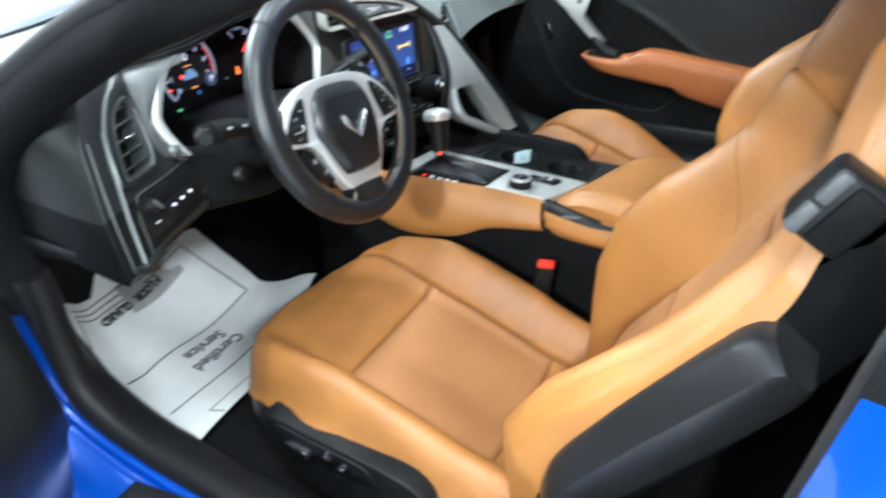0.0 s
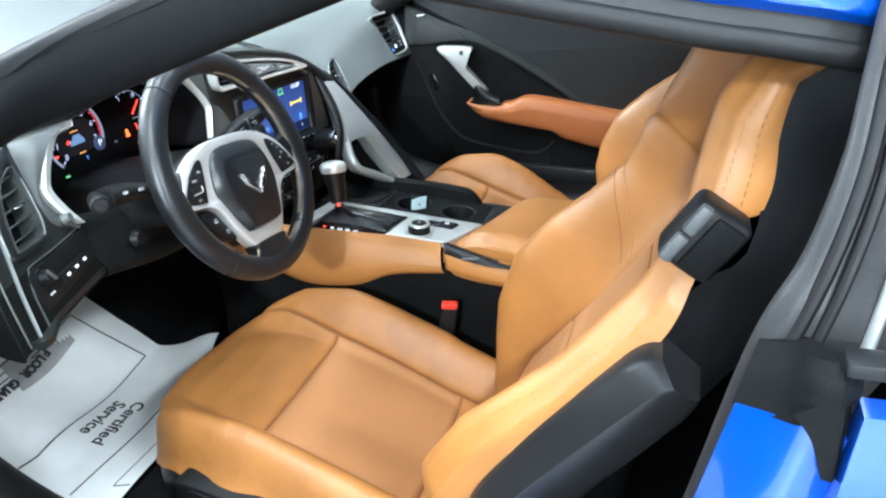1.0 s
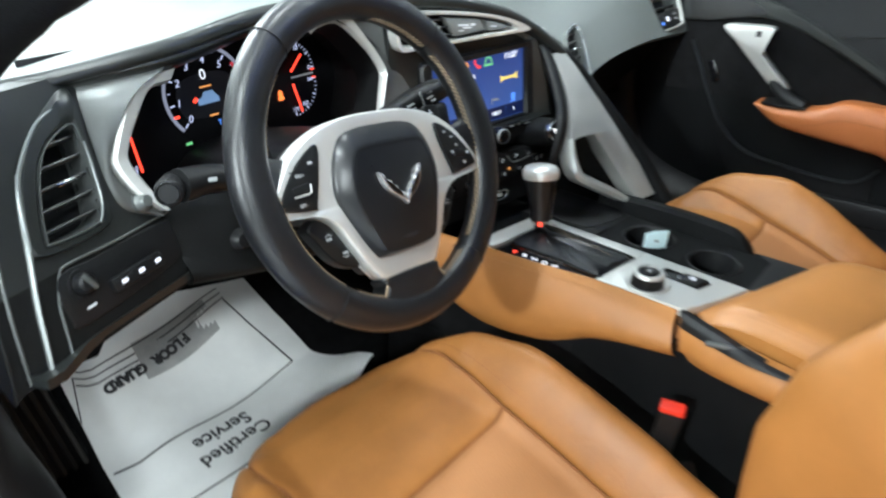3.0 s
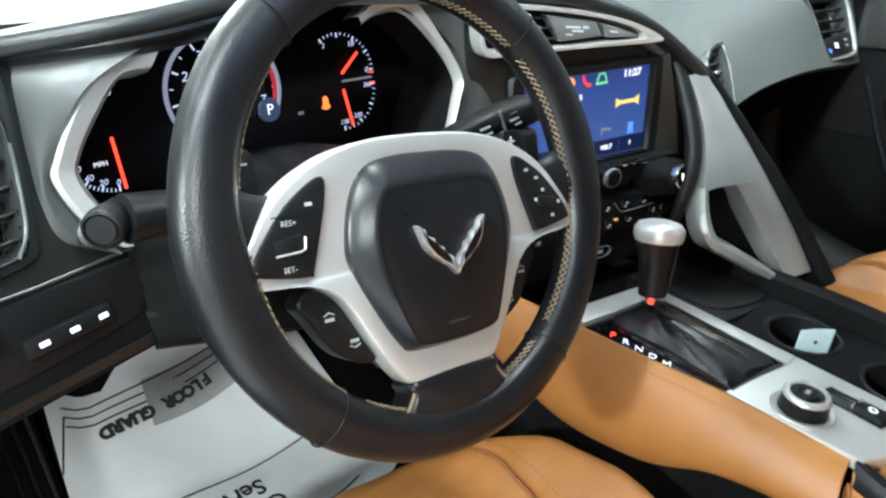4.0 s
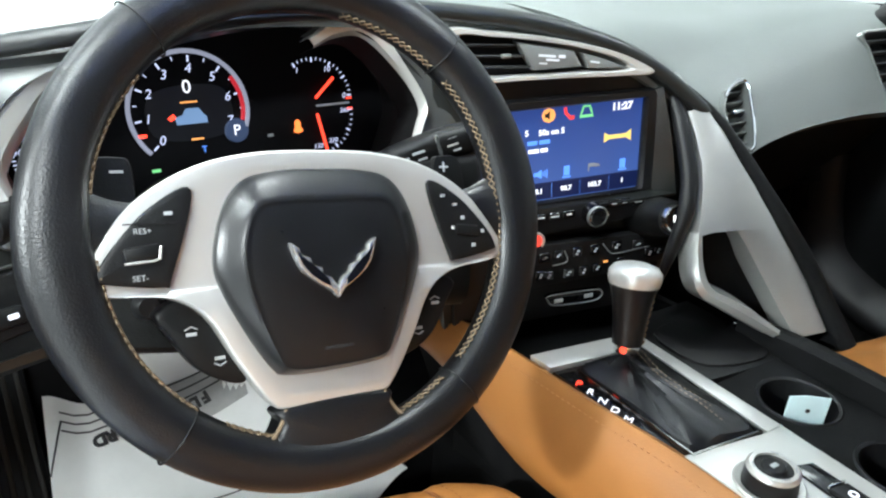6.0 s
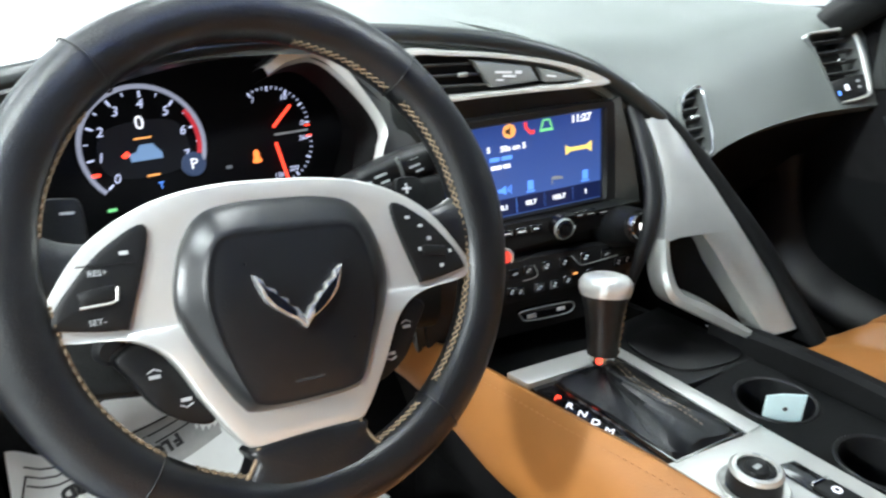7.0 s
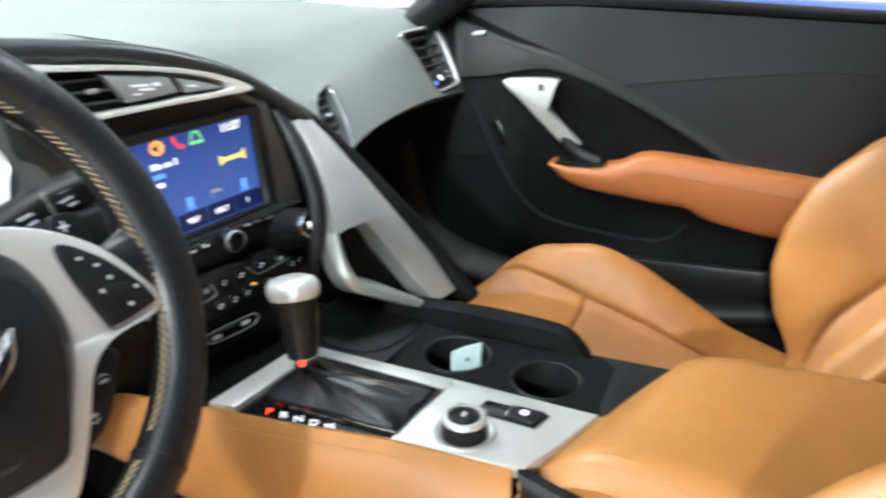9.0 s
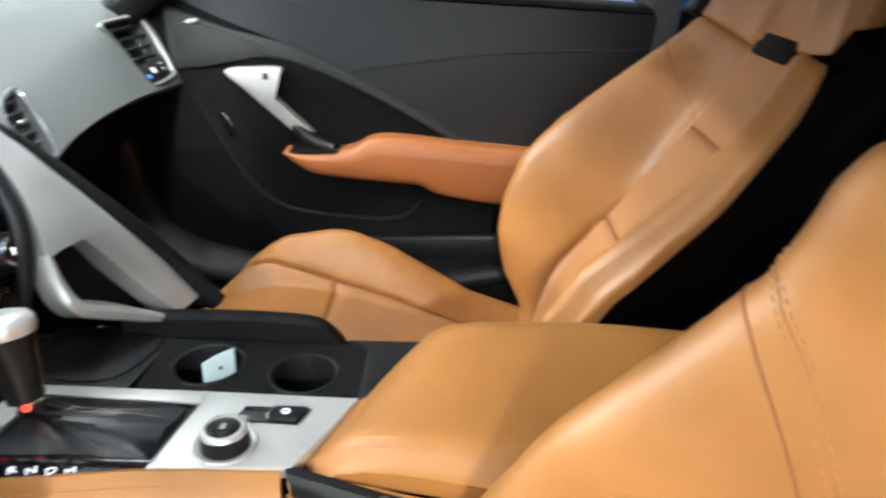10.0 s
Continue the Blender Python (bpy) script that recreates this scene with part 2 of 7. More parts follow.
TAN_DOOR = surface("tan_door_leather", (0.42, 0.135, 0.04), 0.45, grain=0.25, grain_scale=420, vary=0.08, vary_scale=8, voronoi=True)
THREAD = surface("tan_thread", (0.20, 0.145, 0.09), 0.8, grain=0.4, grain_scale=2500)
SEAM = surface("dark_tan_thread", (0.25, 0.095, 0.028), 0.8)
TAN_THREAD = surface("tan_seat_thread", (0.44, 0.20, 0.07), 0.7, grain=0.4, grain_scale=2500)
DASH = surface("black_dash_skin", (0.012, 0.0138, 0.0132), 0.30, grain=0.14, grain_scale=500, vary=0.15, vary_scale=6, voronoi=True, spec=0.5)
DASH_TOP = surface("grey_dash_skin", (0.092, 0.103, 0.098), 0.45, grain=0.35, grain_scale=500, vary=0.05, vary_scale=5, voronoi=True)
BLACK = surface("black_plastic", (0.008, 0.0084, 0.009), 0.4, grain=0.3, grain_scale=700, vary=0.25, vary_scale=14, spec=0.28)
SOFT_BLACK = surface("black_soft_trim", (0.0055, 0.0058, 0.0061), 0.62, grain=0.4, grain_scale=520, vary=0.2, vary_scale=8, voronoi=True, spec=0.1)
GLOSS = surface("gloss_black", (0.006, 0.006, 0.007), 0.1, coat=0.8, vary=0.2, rough_vary=0.04)
CARPET = surface("black_carpet", (0.008, 0.008, 0.0085), 0.95, grain=1.0, grain_scale=1400, vary=0.35, vary_scale=40, spec=0.1)
WHEEL = surface("black_wheel_leather", (0.0085, 0.009, 0.010), 0.33, grain=0.22, grain_scale=650, vary=0.2, vary_scale=18, voronoi=True)
AIRBAG = surface("dark_airbag_skin", (0.0075, 0.008, 0.009), 0.30, grain=0.2, grain_scale=800, vary=0.15, vary_scale=20)
SILVER = surface("satin_silver", (0.64, 0.64, 0.61), 0.34, metal=0.5, grain=0.08, grain_scale=1800, vary=0.06, vary_scale=12)
# SILVER darkened for the dash sweep: its shade is put into the colour
SWEEP = surface("shaded_silver_trim", (0.46, 0.47, 0.45), 0.34, metal=0.65, grain=0.08, grain_scale=1800, vary=0.08, vary_scale=10)
WHEEL_TRIM = surface("satin_wheel_trim", (0.70, 0.70, 0.67), 0.32, metal=0.55, vary=0.05, vary_scale=14, rough_vary=0.03)
CHROME = surface("chrome", (0.8, 0.8, 0.8), 0.1, metal=1.0, vary=0.06, rough_vary=0.05)
BLUE = surface("blue_metallic_paint", (0.0025, 0.075, 0.50), 0.26, metal=0.35, coat=1.0, vary=0.12, vary_scale=5, grain=0.04, grain_scale=3000, rough_vary=0.04)
RUBBER = surface("black_rubber_seal", (0.008, 0.008, 0.0085), 0.5, grain=0.3, grain_scale=300, vary=0.25, vary_scale=12, spec=0.25)
PAPER = surface("white_coated_paper", (0.90, 0.91, 0.89), 0.62, grain=0.35, grain_scale=120, vary=0.06, vary_scale=10)
PAPER_GREY = surface("grey_print", (0.42, 0.42, 0.41), 0.7, vary=0.18, vary_scale=25)
INK = surface("black_ink", (0.03, 0.03, 0.032), 0.7, vary=0.2, vary_scale=60)
TAG = surface("pale_blue_tag", (0.62, 0.82, 0.85), 0.6, vary=0.06, vary_scale=40)
RED = surface("red_button", (0.75, 0.035, 0.015), 0.45, vary=0.08)
BELT = surface("black_belt_webbing", (0.006, 0.006, 0.0063), 0.75, grain=1.0, grain_scale=900, vary=0.2)
WALL = surface("white_hall_paint", (0.72, 0.74, 0.75), 0.8, grain=0.1, grain_scale=60, vary=0.05, vary_scale=0.7)
FLOOR = surface("pale_floor_tile", (0.5, 0.5, 0.49), 0.35, vary=0.12, vary_scale=1.2)
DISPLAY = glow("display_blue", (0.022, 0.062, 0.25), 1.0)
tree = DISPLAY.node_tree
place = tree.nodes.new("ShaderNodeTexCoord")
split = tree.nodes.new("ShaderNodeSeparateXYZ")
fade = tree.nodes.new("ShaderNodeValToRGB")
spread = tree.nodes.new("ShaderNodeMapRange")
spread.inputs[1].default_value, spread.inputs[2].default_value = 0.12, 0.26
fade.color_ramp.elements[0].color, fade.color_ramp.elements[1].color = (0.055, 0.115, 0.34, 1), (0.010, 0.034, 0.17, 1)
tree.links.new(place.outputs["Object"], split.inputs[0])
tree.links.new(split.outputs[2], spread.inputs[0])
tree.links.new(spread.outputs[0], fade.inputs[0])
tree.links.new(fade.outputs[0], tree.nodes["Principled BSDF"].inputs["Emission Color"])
W_LIT = glow("white_lit_mark", (0.85, 0.9, 1.0), 1.2)
B_LIT = glow("blue_lit_mark", (0.1, 0.3, 1.0), 1.2)
R_LIT = glow("red_lit_mark", (1.0, 0.06, 0.03), 2.2)
O_LIT = glow("orange_lit_mark", (1.0, 0.42, 0.12), 1.0)
Y_LIT = glow("yellow_lit_mark", (1.0, 0.75, 0.2), 0.9)
G_LIT = glow("green_lit_mark", (0.25, 0.9, 0.35), 0.7)
VENT_RIM = surface("dark_satin_rim", (0.10, 0.108, 0.105), 0.35, metal=0.4, vary=0.1)
DOOR_SKIN = surface("black_door_skin", (0.0055, 0.006, 0.0064), 0.55, grain=0.35, grain_scale=500, vary=0.18, vary_scale=6, voronoi=True, spec=0.07)
SATIN = surface("satin_grey", (0.36, 0.375, 0.365), 0.3, metal=0.6, vary=0.08)
PILLAR = surface("grey_pillar_plastic", (0.030, 0.030, 0.031), 0.42, grain=0.2, grain_scale=600, vary=0.15, vary_scale=12, voronoi=True, spec=0.25)
BADGE = surface("badge_silver", (0.62, 0.62, 0.63), 0.22, metal=0.75, vary=0.45, vary_scale=260, grain=0.25, grain_scale=300)
SLAT = surface("vent_slat_plastic", (0.035, 0.037, 0.037), 0.4, grain=0.2, vary=0.1)
LEGEND = surface("white_print_legend", (0.62, 0.64, 0.66), 0.55)
MARK = surface("grey_print_mark", (0.38, 0.40, 0.41), 0.6)


# ---- the hall round the car ----
def sheet(name, pts, material, label, category, kind="structure", thick=0.05, off=None):
    """A flat slab on four corners, as thick as given."""
    g = np.array([[pts[0], pts[1]], [pts[3], pts[2]]], float)
    n = np.cross(g[0, 1] - g[0, 0], g[1, 0] - g[0, 0])
    n = n / np.linalg.norm(n)
    return solo(name, slab(g, -n * thick), material, label, category, kind=kind, flat=True, at=tuple(g.mean((0, 1))))


sheet("ground", [(-7, -7, 0), (7, -7, 0), (7, 7, 0), (-7, 7, 0)], FLOOR, "pale polished tile floor of the hall", "floor")
sheet("ceiling", [(-7, -7, 3.6), (-7, 7, 3.6), (7, 7, 3.6), (7, -7, 3.6)], WALL, "plain white ceiling of the hall", "ceiling")
sheet("wall_north", [(-7, 6.9, 0), (7, 6.9, 0), (7, 6.9, 3.6), (-7, 6.9, 3.6)], WALL, "plain white wall of the hall", "wall")
sheet("wall_south", [(7, -6.9, 0), (-7, -6.9, 0), (-7, -6.9, 3.6), (7, -6.9, 3.6)], WALL, "plain white wall of the hall", "wall")
sheet("wall_east", [(6.9, 7, 0), (6.9, -7, 0), (6.9, -7, 3.6), (6.9, 7, 3.6)], WALL, "plain white wall of the hall", "wall")
sheet("wall_west", [(-6.9, -7, 0), (-6.9, 7, 0), (-6.9, 7, 3.6), (-6.9, -7, 3.6)], WALL, "plain white wall of the hall", "wall")

# ---- the car's shell ----
car = thing("car_body", (0, 0, 0.12), "blue sports coupe body with black door opening, driver's door open", "car")

# cabin floor, toe board, tunnel sides and rear bulkhead
part("cabin_floor", slab(patch([[(-0.74, -1.0, 0.2), (0, -1.0, 0.2), (0.74, -1.0, 0.2)], [(-0.74, 0.3, 0.165), (0, 0.3, 0.165), (0.74, 0.3, 0.165)],
     [(-0.72, 0.44, 0.175), (0, 0.44, 0.175), (0.72, 0.44, 0.175)], [(-0.7, 0.62, 0.32), (0, 0.62, 0.32), (0.7, 0.62, 0.32)], [(-0.7, 0.8, 0.6), (0, 0.8, 0.6), (0.7, 0.8, 0.6)]], 30, 9), (0, 0.01, -0.03)), CARPET, car, "black cabin carpet")
part("bulkhead", slab(patch([[(-0.74, -0.86, 0.2), (0, -0.88, 0.2), (0.74, -0.86, 0.2)], [(-0.74, -0.9, 0.6), (0, -0.92, 0.6), (0.74, -0.9, 0.6)], [(-0.7, -1.0, 0.78), (0, -1.02, 0.78), (0.7, -1.0, 0.78)], [(-0.7, -1.6, 0.86), (0, -1.6, 0.86), (0.7, -1.6, 0.86)]], 20, 9), (0, -0.03, -0.02)), SOFT_BLACK, car, "black carpeted cabin rear")
part("cowl", slab(patch([[(-0.72, 0.78, 0.2), (0, 0.82, 0.2), (0.72, 0.78, 0.2)], [(-0.74, 0.70, 0.72), (0, 0.90, 0.86), (0.74, 0.70, 0.72)], [(-0.76, 0.60, 0.84), (0, 0.845, 0.93), (0.76, 0.60, 0.84)]], 14, 15), (0, 0.03, -0.02)), BLACK, car)

# roof, screen rails and rear quarter
ROOF = [[(-0.62, -0.12, 1.005), (0, -0.05, 1.03), (0.62, -0.12, 1.005)], [(-0.58, -0.30, 1.06), (0, -0.26, 1.09), (0.58, -0.30, 1.06)], [(-0.54, -0.6, 1.115), (0, -0.6, 1.15), (0.54, -0.6, 1.115)], [(-0.54, -1.0, 1.10), (0, -1.0, 1.14), (0.54, -1.0, 1.10)], [(-0.50, -1.5, 0.98), (0, -1.5, 1.02), (0.50, -1.5, 0.98)]]
part("roof", slab(patch(ROOF, 20, 15), (0, 0, -0.035)), BLUE, car, "blue painted roof panel")


def screen_rail(s):
    """The curved black rail from the sill's front end up along the windscreen to the roof."""
    mid = spline([(s * 0.740, 0.325, 0.52), (s * 0.738, 0.345, 0.615), (s * 0.732, 0.325, 0.712), (s * 0.718, 0.245, 0.805), (s * 0.70, 0.115, 0.884), (s * 0.685, -0.085, 0.968), (s * 0.60, -0.30, 1.048)], 40)
    part("screen_rail", tube(mid, 0.034, [0.038, 0.036, 0.033, 0.031, 0.028, 0.025], n=18, up=(0, -1, 0.3), power=2.6), SOFT_BLACK, car, "black padded windscreen rail")
    seal = mid + np.array((s * 0.018, 0.016, 0.022))
    part("rail_seal", tube(seal, 0.012, 0.014, n=10, up=(0, -1, 0.3)), RUBBER, car, "black rubber door seal")


def roof_rail(s):
    """The roof's side: a grey seal rail, a black gutter over it and the painted edge of the roof."""
    way = spline([(s * 0.622, -0.26, 1.050), (s * 0.625, -0.42, 1.026), (s * 0.622, -0.608, 0.999), (s * 0.620, -0.668, 0.992), (s * 0.618, -0.735, 0.983), (s * 0.60, -0.90, 0.955)], 40)
    part("roof_rail", tube(way, 0.014, 0.011, n=14, up=(0, 0, 1), power=2.6), RUBBER, car, "grey rubber roof rail")
    part("roof_gutter", slab(patch([way[::3] + np.array((s * 0.008, 0, 0.006)), way[::3] + np.array((s * 0.004, 0, 0.016)), way[::3] + np.array((0, 0, 0.024))], 6, 40), (-s * 0.01, 0, 0)), BLACK, car)
    edge = spline([(s * 0.60, -0.26, 1.050), (s * 0.57, -0.42, 1.085), (s * 0.54, -0.608, 1.114), (s * 0.54, -0.668, 1.114), (s * 0.54, -0.735, 1.114), (s * 0.54, -0.90, 1.108)], 40)
    low = way + np.array((s * 0.004, 0, 0.025))
    part("roof_side", slab(patch([low[::3], low[::3] + np.array((s * 0.003, 0, 0.012)), (low[::3] + edge[::3]) / 2 + np.array((s * 0.016, 0, 0.012)), edge[::3]], 14, 40), (-s * 0.01, 0, -0.008)), BLUE, car, "glossy blue roof side")


screen_rail(-1)
screen_rail(1)
roof_rail(-1)
roof_rail(1)


def sill(s):
    """The door sill: a broad black seal curving up at its front, with painted metal outside it."""
    line = spline([(s * 0.775, -0.80, 0.40), (s * 0.760, -0.6, 0.33), (s * 0.745, -0.3, 0.280), (s * 0.738, -0.04, 0.286), (s * 0.736, 0.10, 0.300), (s * 0.736, 0.21, 0.334), (s * 0.736, 0.282, 0.390), (s * 0.737, 0.312, 0.48), (s * 0.738, 0.322, 0.57)], 44)
    part("sill_seal", tube(line + np.array((-s * 0.002, 0, 0.002)), 0.047, 0.026, n=18, up=(-s * 0.5, 0, 0.86), power=2.6), RUBBER, car, "broad black rubber sill seal")
    rows = []
    for dx, dz in ((0.030, 0.006), (0.040, 0.022), (0.050, 0.024), (0.055, 0.010), (0.059, 0.010), (0.064, 0.018), (0.092, 0.008), (0.125, -0.030), (0.150, -0.11), (0.155, -0.2)):
        rows.append([(p[0] + s * dx, p[1] + 0.35 * dx, p[2] + dz) for p in line[::4]])
    part("sill_panel", slab(patch(rows, 46, 44), (-s * 0.012, 0, -0.004)), BLUE, car, "glossy blue painted sill")
    inner = [[(p[0] - s * 0.03, p[1], p[2] + 0.0) for p in line[::4]], [(p[0] - s * 0.045, p[1] + 0.02, 0.20) for p in line[::4]], [(p[0] - s * 0.05, p[1] + 0.02, 0.15) for p in line[::4]]]
    part("sill_inner", slab(patch(inner, 8, 30), (s * 0.01, 0, 0)), SOFT_BLACK, car)


sill(-1)
sill(1)
part("sill_step", prism([(-0.05, -0.018), (0.05, -0.018), (0.055, 0.022), (-0.042, 0.022)], -0.002, 0.006, frame_at((-0.822, 0.06, 0.322), (0.12, -1, 0), (1, 0.12, 0.1)), 0.003), BLACK, car, "dark grey latch pad on the sill")


def quarter(s):
    """The rear end of the door opening: black lock pillar trim, with the blue jamb and rear panel outside it."""
    lift = Matrix.Translation((-s * 0.012, -0.004, 0.022))

    def add(name, bm, material, label=""):
        bm.transform(lift)
        part(name, bm, material, car, label)

    front = np.array([(s * 0.765, -0.60, 0.40), (s * 0.775, -0.64, 0.60), (s * 0.785, -0.667, 0.795), (s * 0.768, -0.692, 0.862), (s * 0.742, -0.707, 0.922), (s * 0.70, -0.716, 0.968), (s * 0.64, -0.73, 1.015), (s * 0.56, -0.76, 1.06)])
    rear = np.array([(s * 0.80, -0.66, 0.40), (s * 0.80, -0.70, 0.60), (s * 0.81, -0.733, 0.795), (s * 0.795, -0.742, 0.855), (s * 0.768, -0.752, 0.910), (s * 0.725, -0.76, 0.962), (s * 0.665, -0.772, 1.015), (s * 0.585, -0.80, 1.065)])
    rows = [front + np.array((-s * 0.03, -0.06, 0)), front + np.array((-s * 0.004, -0.006, 0)), front * 0.75 + rear * 0.25 + np.array((s * 0.006, 0.004, 0)), front * 0.45 + rear * 0.55, rear]
    add("lock_pillar_trim", slab(patch(rows, 20, 44), (-s * 0.012, -0.012, 0)), PILLAR, "grey plastic lock pillar trim")
    for f, r, mat, nm in ((0.42, 0.005, RUBBER, "pillar_seal"), (0.62, 0.004, RUBBER, "pillar_seal"), (1.03, 0.004, SATIN, "window_edge")):
        path = spline((front * (1 - f) + rear * f)[2:] + np.array((s * 0.004, 0.004, 0)), 24)
        add(nm, tube(path, r, r * 1.3, n=10, up=(s, 0, 0.4)), mat)
    foot = [[(s * 0.794, -0.676, 0.806), (s * 0.812, -0.692, 0.816), (s * 0.832, -0.702, 0.822), (s * 0.838, -0.716, 0.826)], [(s * 0.806, -0.670, 0.790), (s * 0.827, -0.690, 0.798), (s * 0.843, -0.702, 0.808), (s * 0.847, -0.718, 0.812)], [(s * 0.816, -0.664, 0.766), (s * 0.835, -0.690, 0.774), (s * 0.844, -0.704, 0.780), (s * 0.847, -0.719, 0.798)]]
    add("pillar_foot", slab(patch(foot, 16, 20), (-s * 0.012, -0.012, 0)), SOFT_BLACK, "smooth dark foot of the lock pillar")
    leg = [[(s * 0.846, -0.695, 0.788), (s * 0.846, -0.709, 0.800), (s * 0.846, -0.719, 0.813)], [(s * 0.846, -0.707, 0.773), (s * 0.846, -0.715, 0.784), (s * 0.846, -0.722, 0.794)], [(s * 0.846, -0.714, 0.757), (s * 0.846, -0.720, 0.763), (s * 0.846, -0.724, 0.771)], [(s * 0.846, -0.719, 0.742), (s * 0.846, -0.723, 0.741), (s * 0.846, -0.726, 0.741)]]
    add("pillar_leg", slab(patch(leg, 14, 12), (-s * 0.012, -0.006, 0)), SOFT_BLACK, "dark tapering leg of the pillar foot")
    add("pillar_cap", box(0.022, 0.046, 0.012, frame_at((s * 0.840, -0.737, 0.829), (-s, 0, 0), (0, -1, 0.05)), 0.005, 2), BLACK, "black plastic cap at the window's foot")
    jamb = [[(s * 0.806, -0.600, 0.40), (s * 0.812, -0.64, 0.60), (s * 0.818, -0.666, 0.768)], [(s * 0.834, -0.618, 0.40), (s * 0.836, -0.660, 0.60), (s * 0.834, -0.690, 0.776)], [(s * 0.845, -0.645, 0.40), (s * 0.845, -0.686, 0.60), (s * 0.841, -0.712, 0.776)], [(s * 0.840, -0.69, 0.40), (s * 0.840, -0.725, 0.60), (s * 0.836, -0.736, 0.768)]]
    add("door_jamb", slab(patch(jamb, 24, 24), (-s * 0.01, -0.01, 0)), BLUE, "glossy blue painted door jamb")
    skin = [[(s * 0.852, -0.700, 0.40), (s * 0.857, -0.723, 0.62), (s * 0.853, -0.730, 0.800)], [(s * 0.885, -0.78, 0.40), (s * 0.887, -0.80, 0.63), (s * 0.858, -0.80, 0.808)], [(s * 0.93, -1.0, 0.40), (s * 0.94, -1.0, 0.65), (s * 0.860, -1.0, 0.82)], [(s * 0.94, -1.6, 0.45), (s * 0.95, -1.6, 0.7), (s * 0.80, -1.6, 0.9)]]
    add("rear_panel", slab(patch(skin, 18, 14), (-s * 0.02, 0, 0)), BLUE, "glossy blue rear side panel")



quarter(-1)
quarter(1)

# hinge pillar trim between the dash ends and the door opening
for s in (-1, 1):
    part("kick_panel", slab(patch([[(s * 0.715, 0.33, 0.17), (s * 0.715, 0.34, 0.40), (s * 0.715, 0.35, 0.60), (s * 0.71, 0.33, 0.76)], [(s * 0.72, 0.5, 0.17), (s * 0.715, 0.5, 0.40), (s * 0.71, 0.5, 0.60), (s * 0.705, 0.5, 0.74)], [(s * 0.71, 0.82, 0.17), (s * 0.71, 0.82, 0.40), (s * 0.70, 0.82, 0.60), (s * 0.69, 0.82, 0.70)]], 10, 14), (s * 0.02, 0, 0)), SOFT_BLACK, car, "black kick panel")

# bonnet and wings, beyond the windscreen
part("bonnet", slab(patch([[(-0.86, 0.58, 0.80), (-0.45, 0.80, 0.89), (0, 0.9, 0.93), (0.45, 0.80, 0.89), (0.86, 0.58, 0.80)], [(-0.92, 1.2, 0.84), (-0.5, 1.3, 0.91), (0, 1.35, 0.95), (0.5, 1.3, 0.91), (0.92, 1.2, 0.84)], [(-0.88, 2.1, 0.72), (-0.5, 2.2, 0.78), (0, 2.25, 0.82), (0.5, 2.2, 0.78), (0.88, 2.1, 0.72)], [(-0.85, 2.5, 0.4), (-0.5, 2.65, 0.4), (0, 2.7, 0.4), (0.5, 2.65, 0.4), (0.85, 2.5, 0.4)]], 20, 24), (0, 0, -0.02)), BLUE, car, "glossy blue bonnet")

# front wings, rear deck and wheels, which close the body outside the door openings
for s in (-1, 1):
    part("front_wing", slab(patch([[(s * 0.862, 0.56, 0.80), (s * 0.922, 1.2, 0.838), (s * 0.882, 2.1, 0.718), (s * 0.852, 2.48, 0.42)], [(s * 0.925, 0.56, 0.60), (s * 0.968, 1.2, 0.66), (s * 0.945, 2.1, 0.54), (s * 0.868, 2.49, 0.36)], [(s * 0.915, 0.56, 0.27), (s * 0.950, 1.2, 0.30), (s * 0.920, 2.1, 0.29), (s * 0.860, 2.48, 0.27)]], 16, 24), (-s * 0.02, 0, 0)), BLUE, car, "glossy blue front wing")
    for wy in (1.62, -1.12):
        hub = frame_at((s * 0.83, wy, 0.335), (0, s, 0), (0, 0, 1))
        tyre = part("wheel", lathe([(0.225, 0.115), (0.300, 0.122), (0.328, 0.108), (0.335, 0.06), (0.335, -0.06), (0.328, -0.108), (0.300, -0.122), (0.225, -0.115)], hub, 48), RUBBER, car, "black tyre")
        part("rim", lathe([(0.0, 0.06), (0.06, 0.07), (0.20, 0.085), (0.226, 0.112), (0.232, 0.100), (0.226, -0.10)], hub, 36), SATIN, tyre, "satin grey wheel rim")
part("rear_deck", slab(patch([[(-0.50, -1.48, 0.985), (0, -1.48, 1.025), (0.50, -1.48, 0.985)], [(-0.74, -1.58, 0.915), (0, -1.80, 0.95), (0.74, -1.58, 0.915)], [(-0.86, -1.75, 0.85), (0, -2.08, 0.90), (0.86, -1.75, 0.85)], [(-0.88, -1.72, 0.60), (0, -2.14, 0.66), (0.88, -1.72, 0.60)], [(-0.86, -1.68, 0.30), (0, -2.05, 0.28), (0.86, -1.68, 0.30)]], 24, 20), (0, 0.02, -0.02)), BLUE, car, "glossy blue rear deck and tail")

# windscreen
glass, nt, b = nodes_of("clear_glass")
b.inputs["Base Color"].default_value = (0.92, 0.96, 0.95, 1)
b.inputs["Roughness"].default_value = 0.02
b.inputs["Transmission Weight"].default_value = 1.0
b.inputs["IOR"].default_value = 1.45
pane = part("windscreen", slab(patch([[(-0.76, 0.60, 0.845), (0, 0.86, 0.935), (0.76, 0.60, 0.845)], [(-0.735, 0.22, 0.90), (0, 0.42, 0.985), (0.735, 0.22, 0.90)], [(-0.66, -0.11, 1.0), (0, -0.05, 1.035), (0.66, -0.11, 1.0)]], 16, 20), (0, 0, 0.004)), glass, car, "clear windscreen")
pane.visible_shadow = False


# ---- seats ----
def lerp(x, xs, ys):
    return float(np.interp(x, xs, ys))


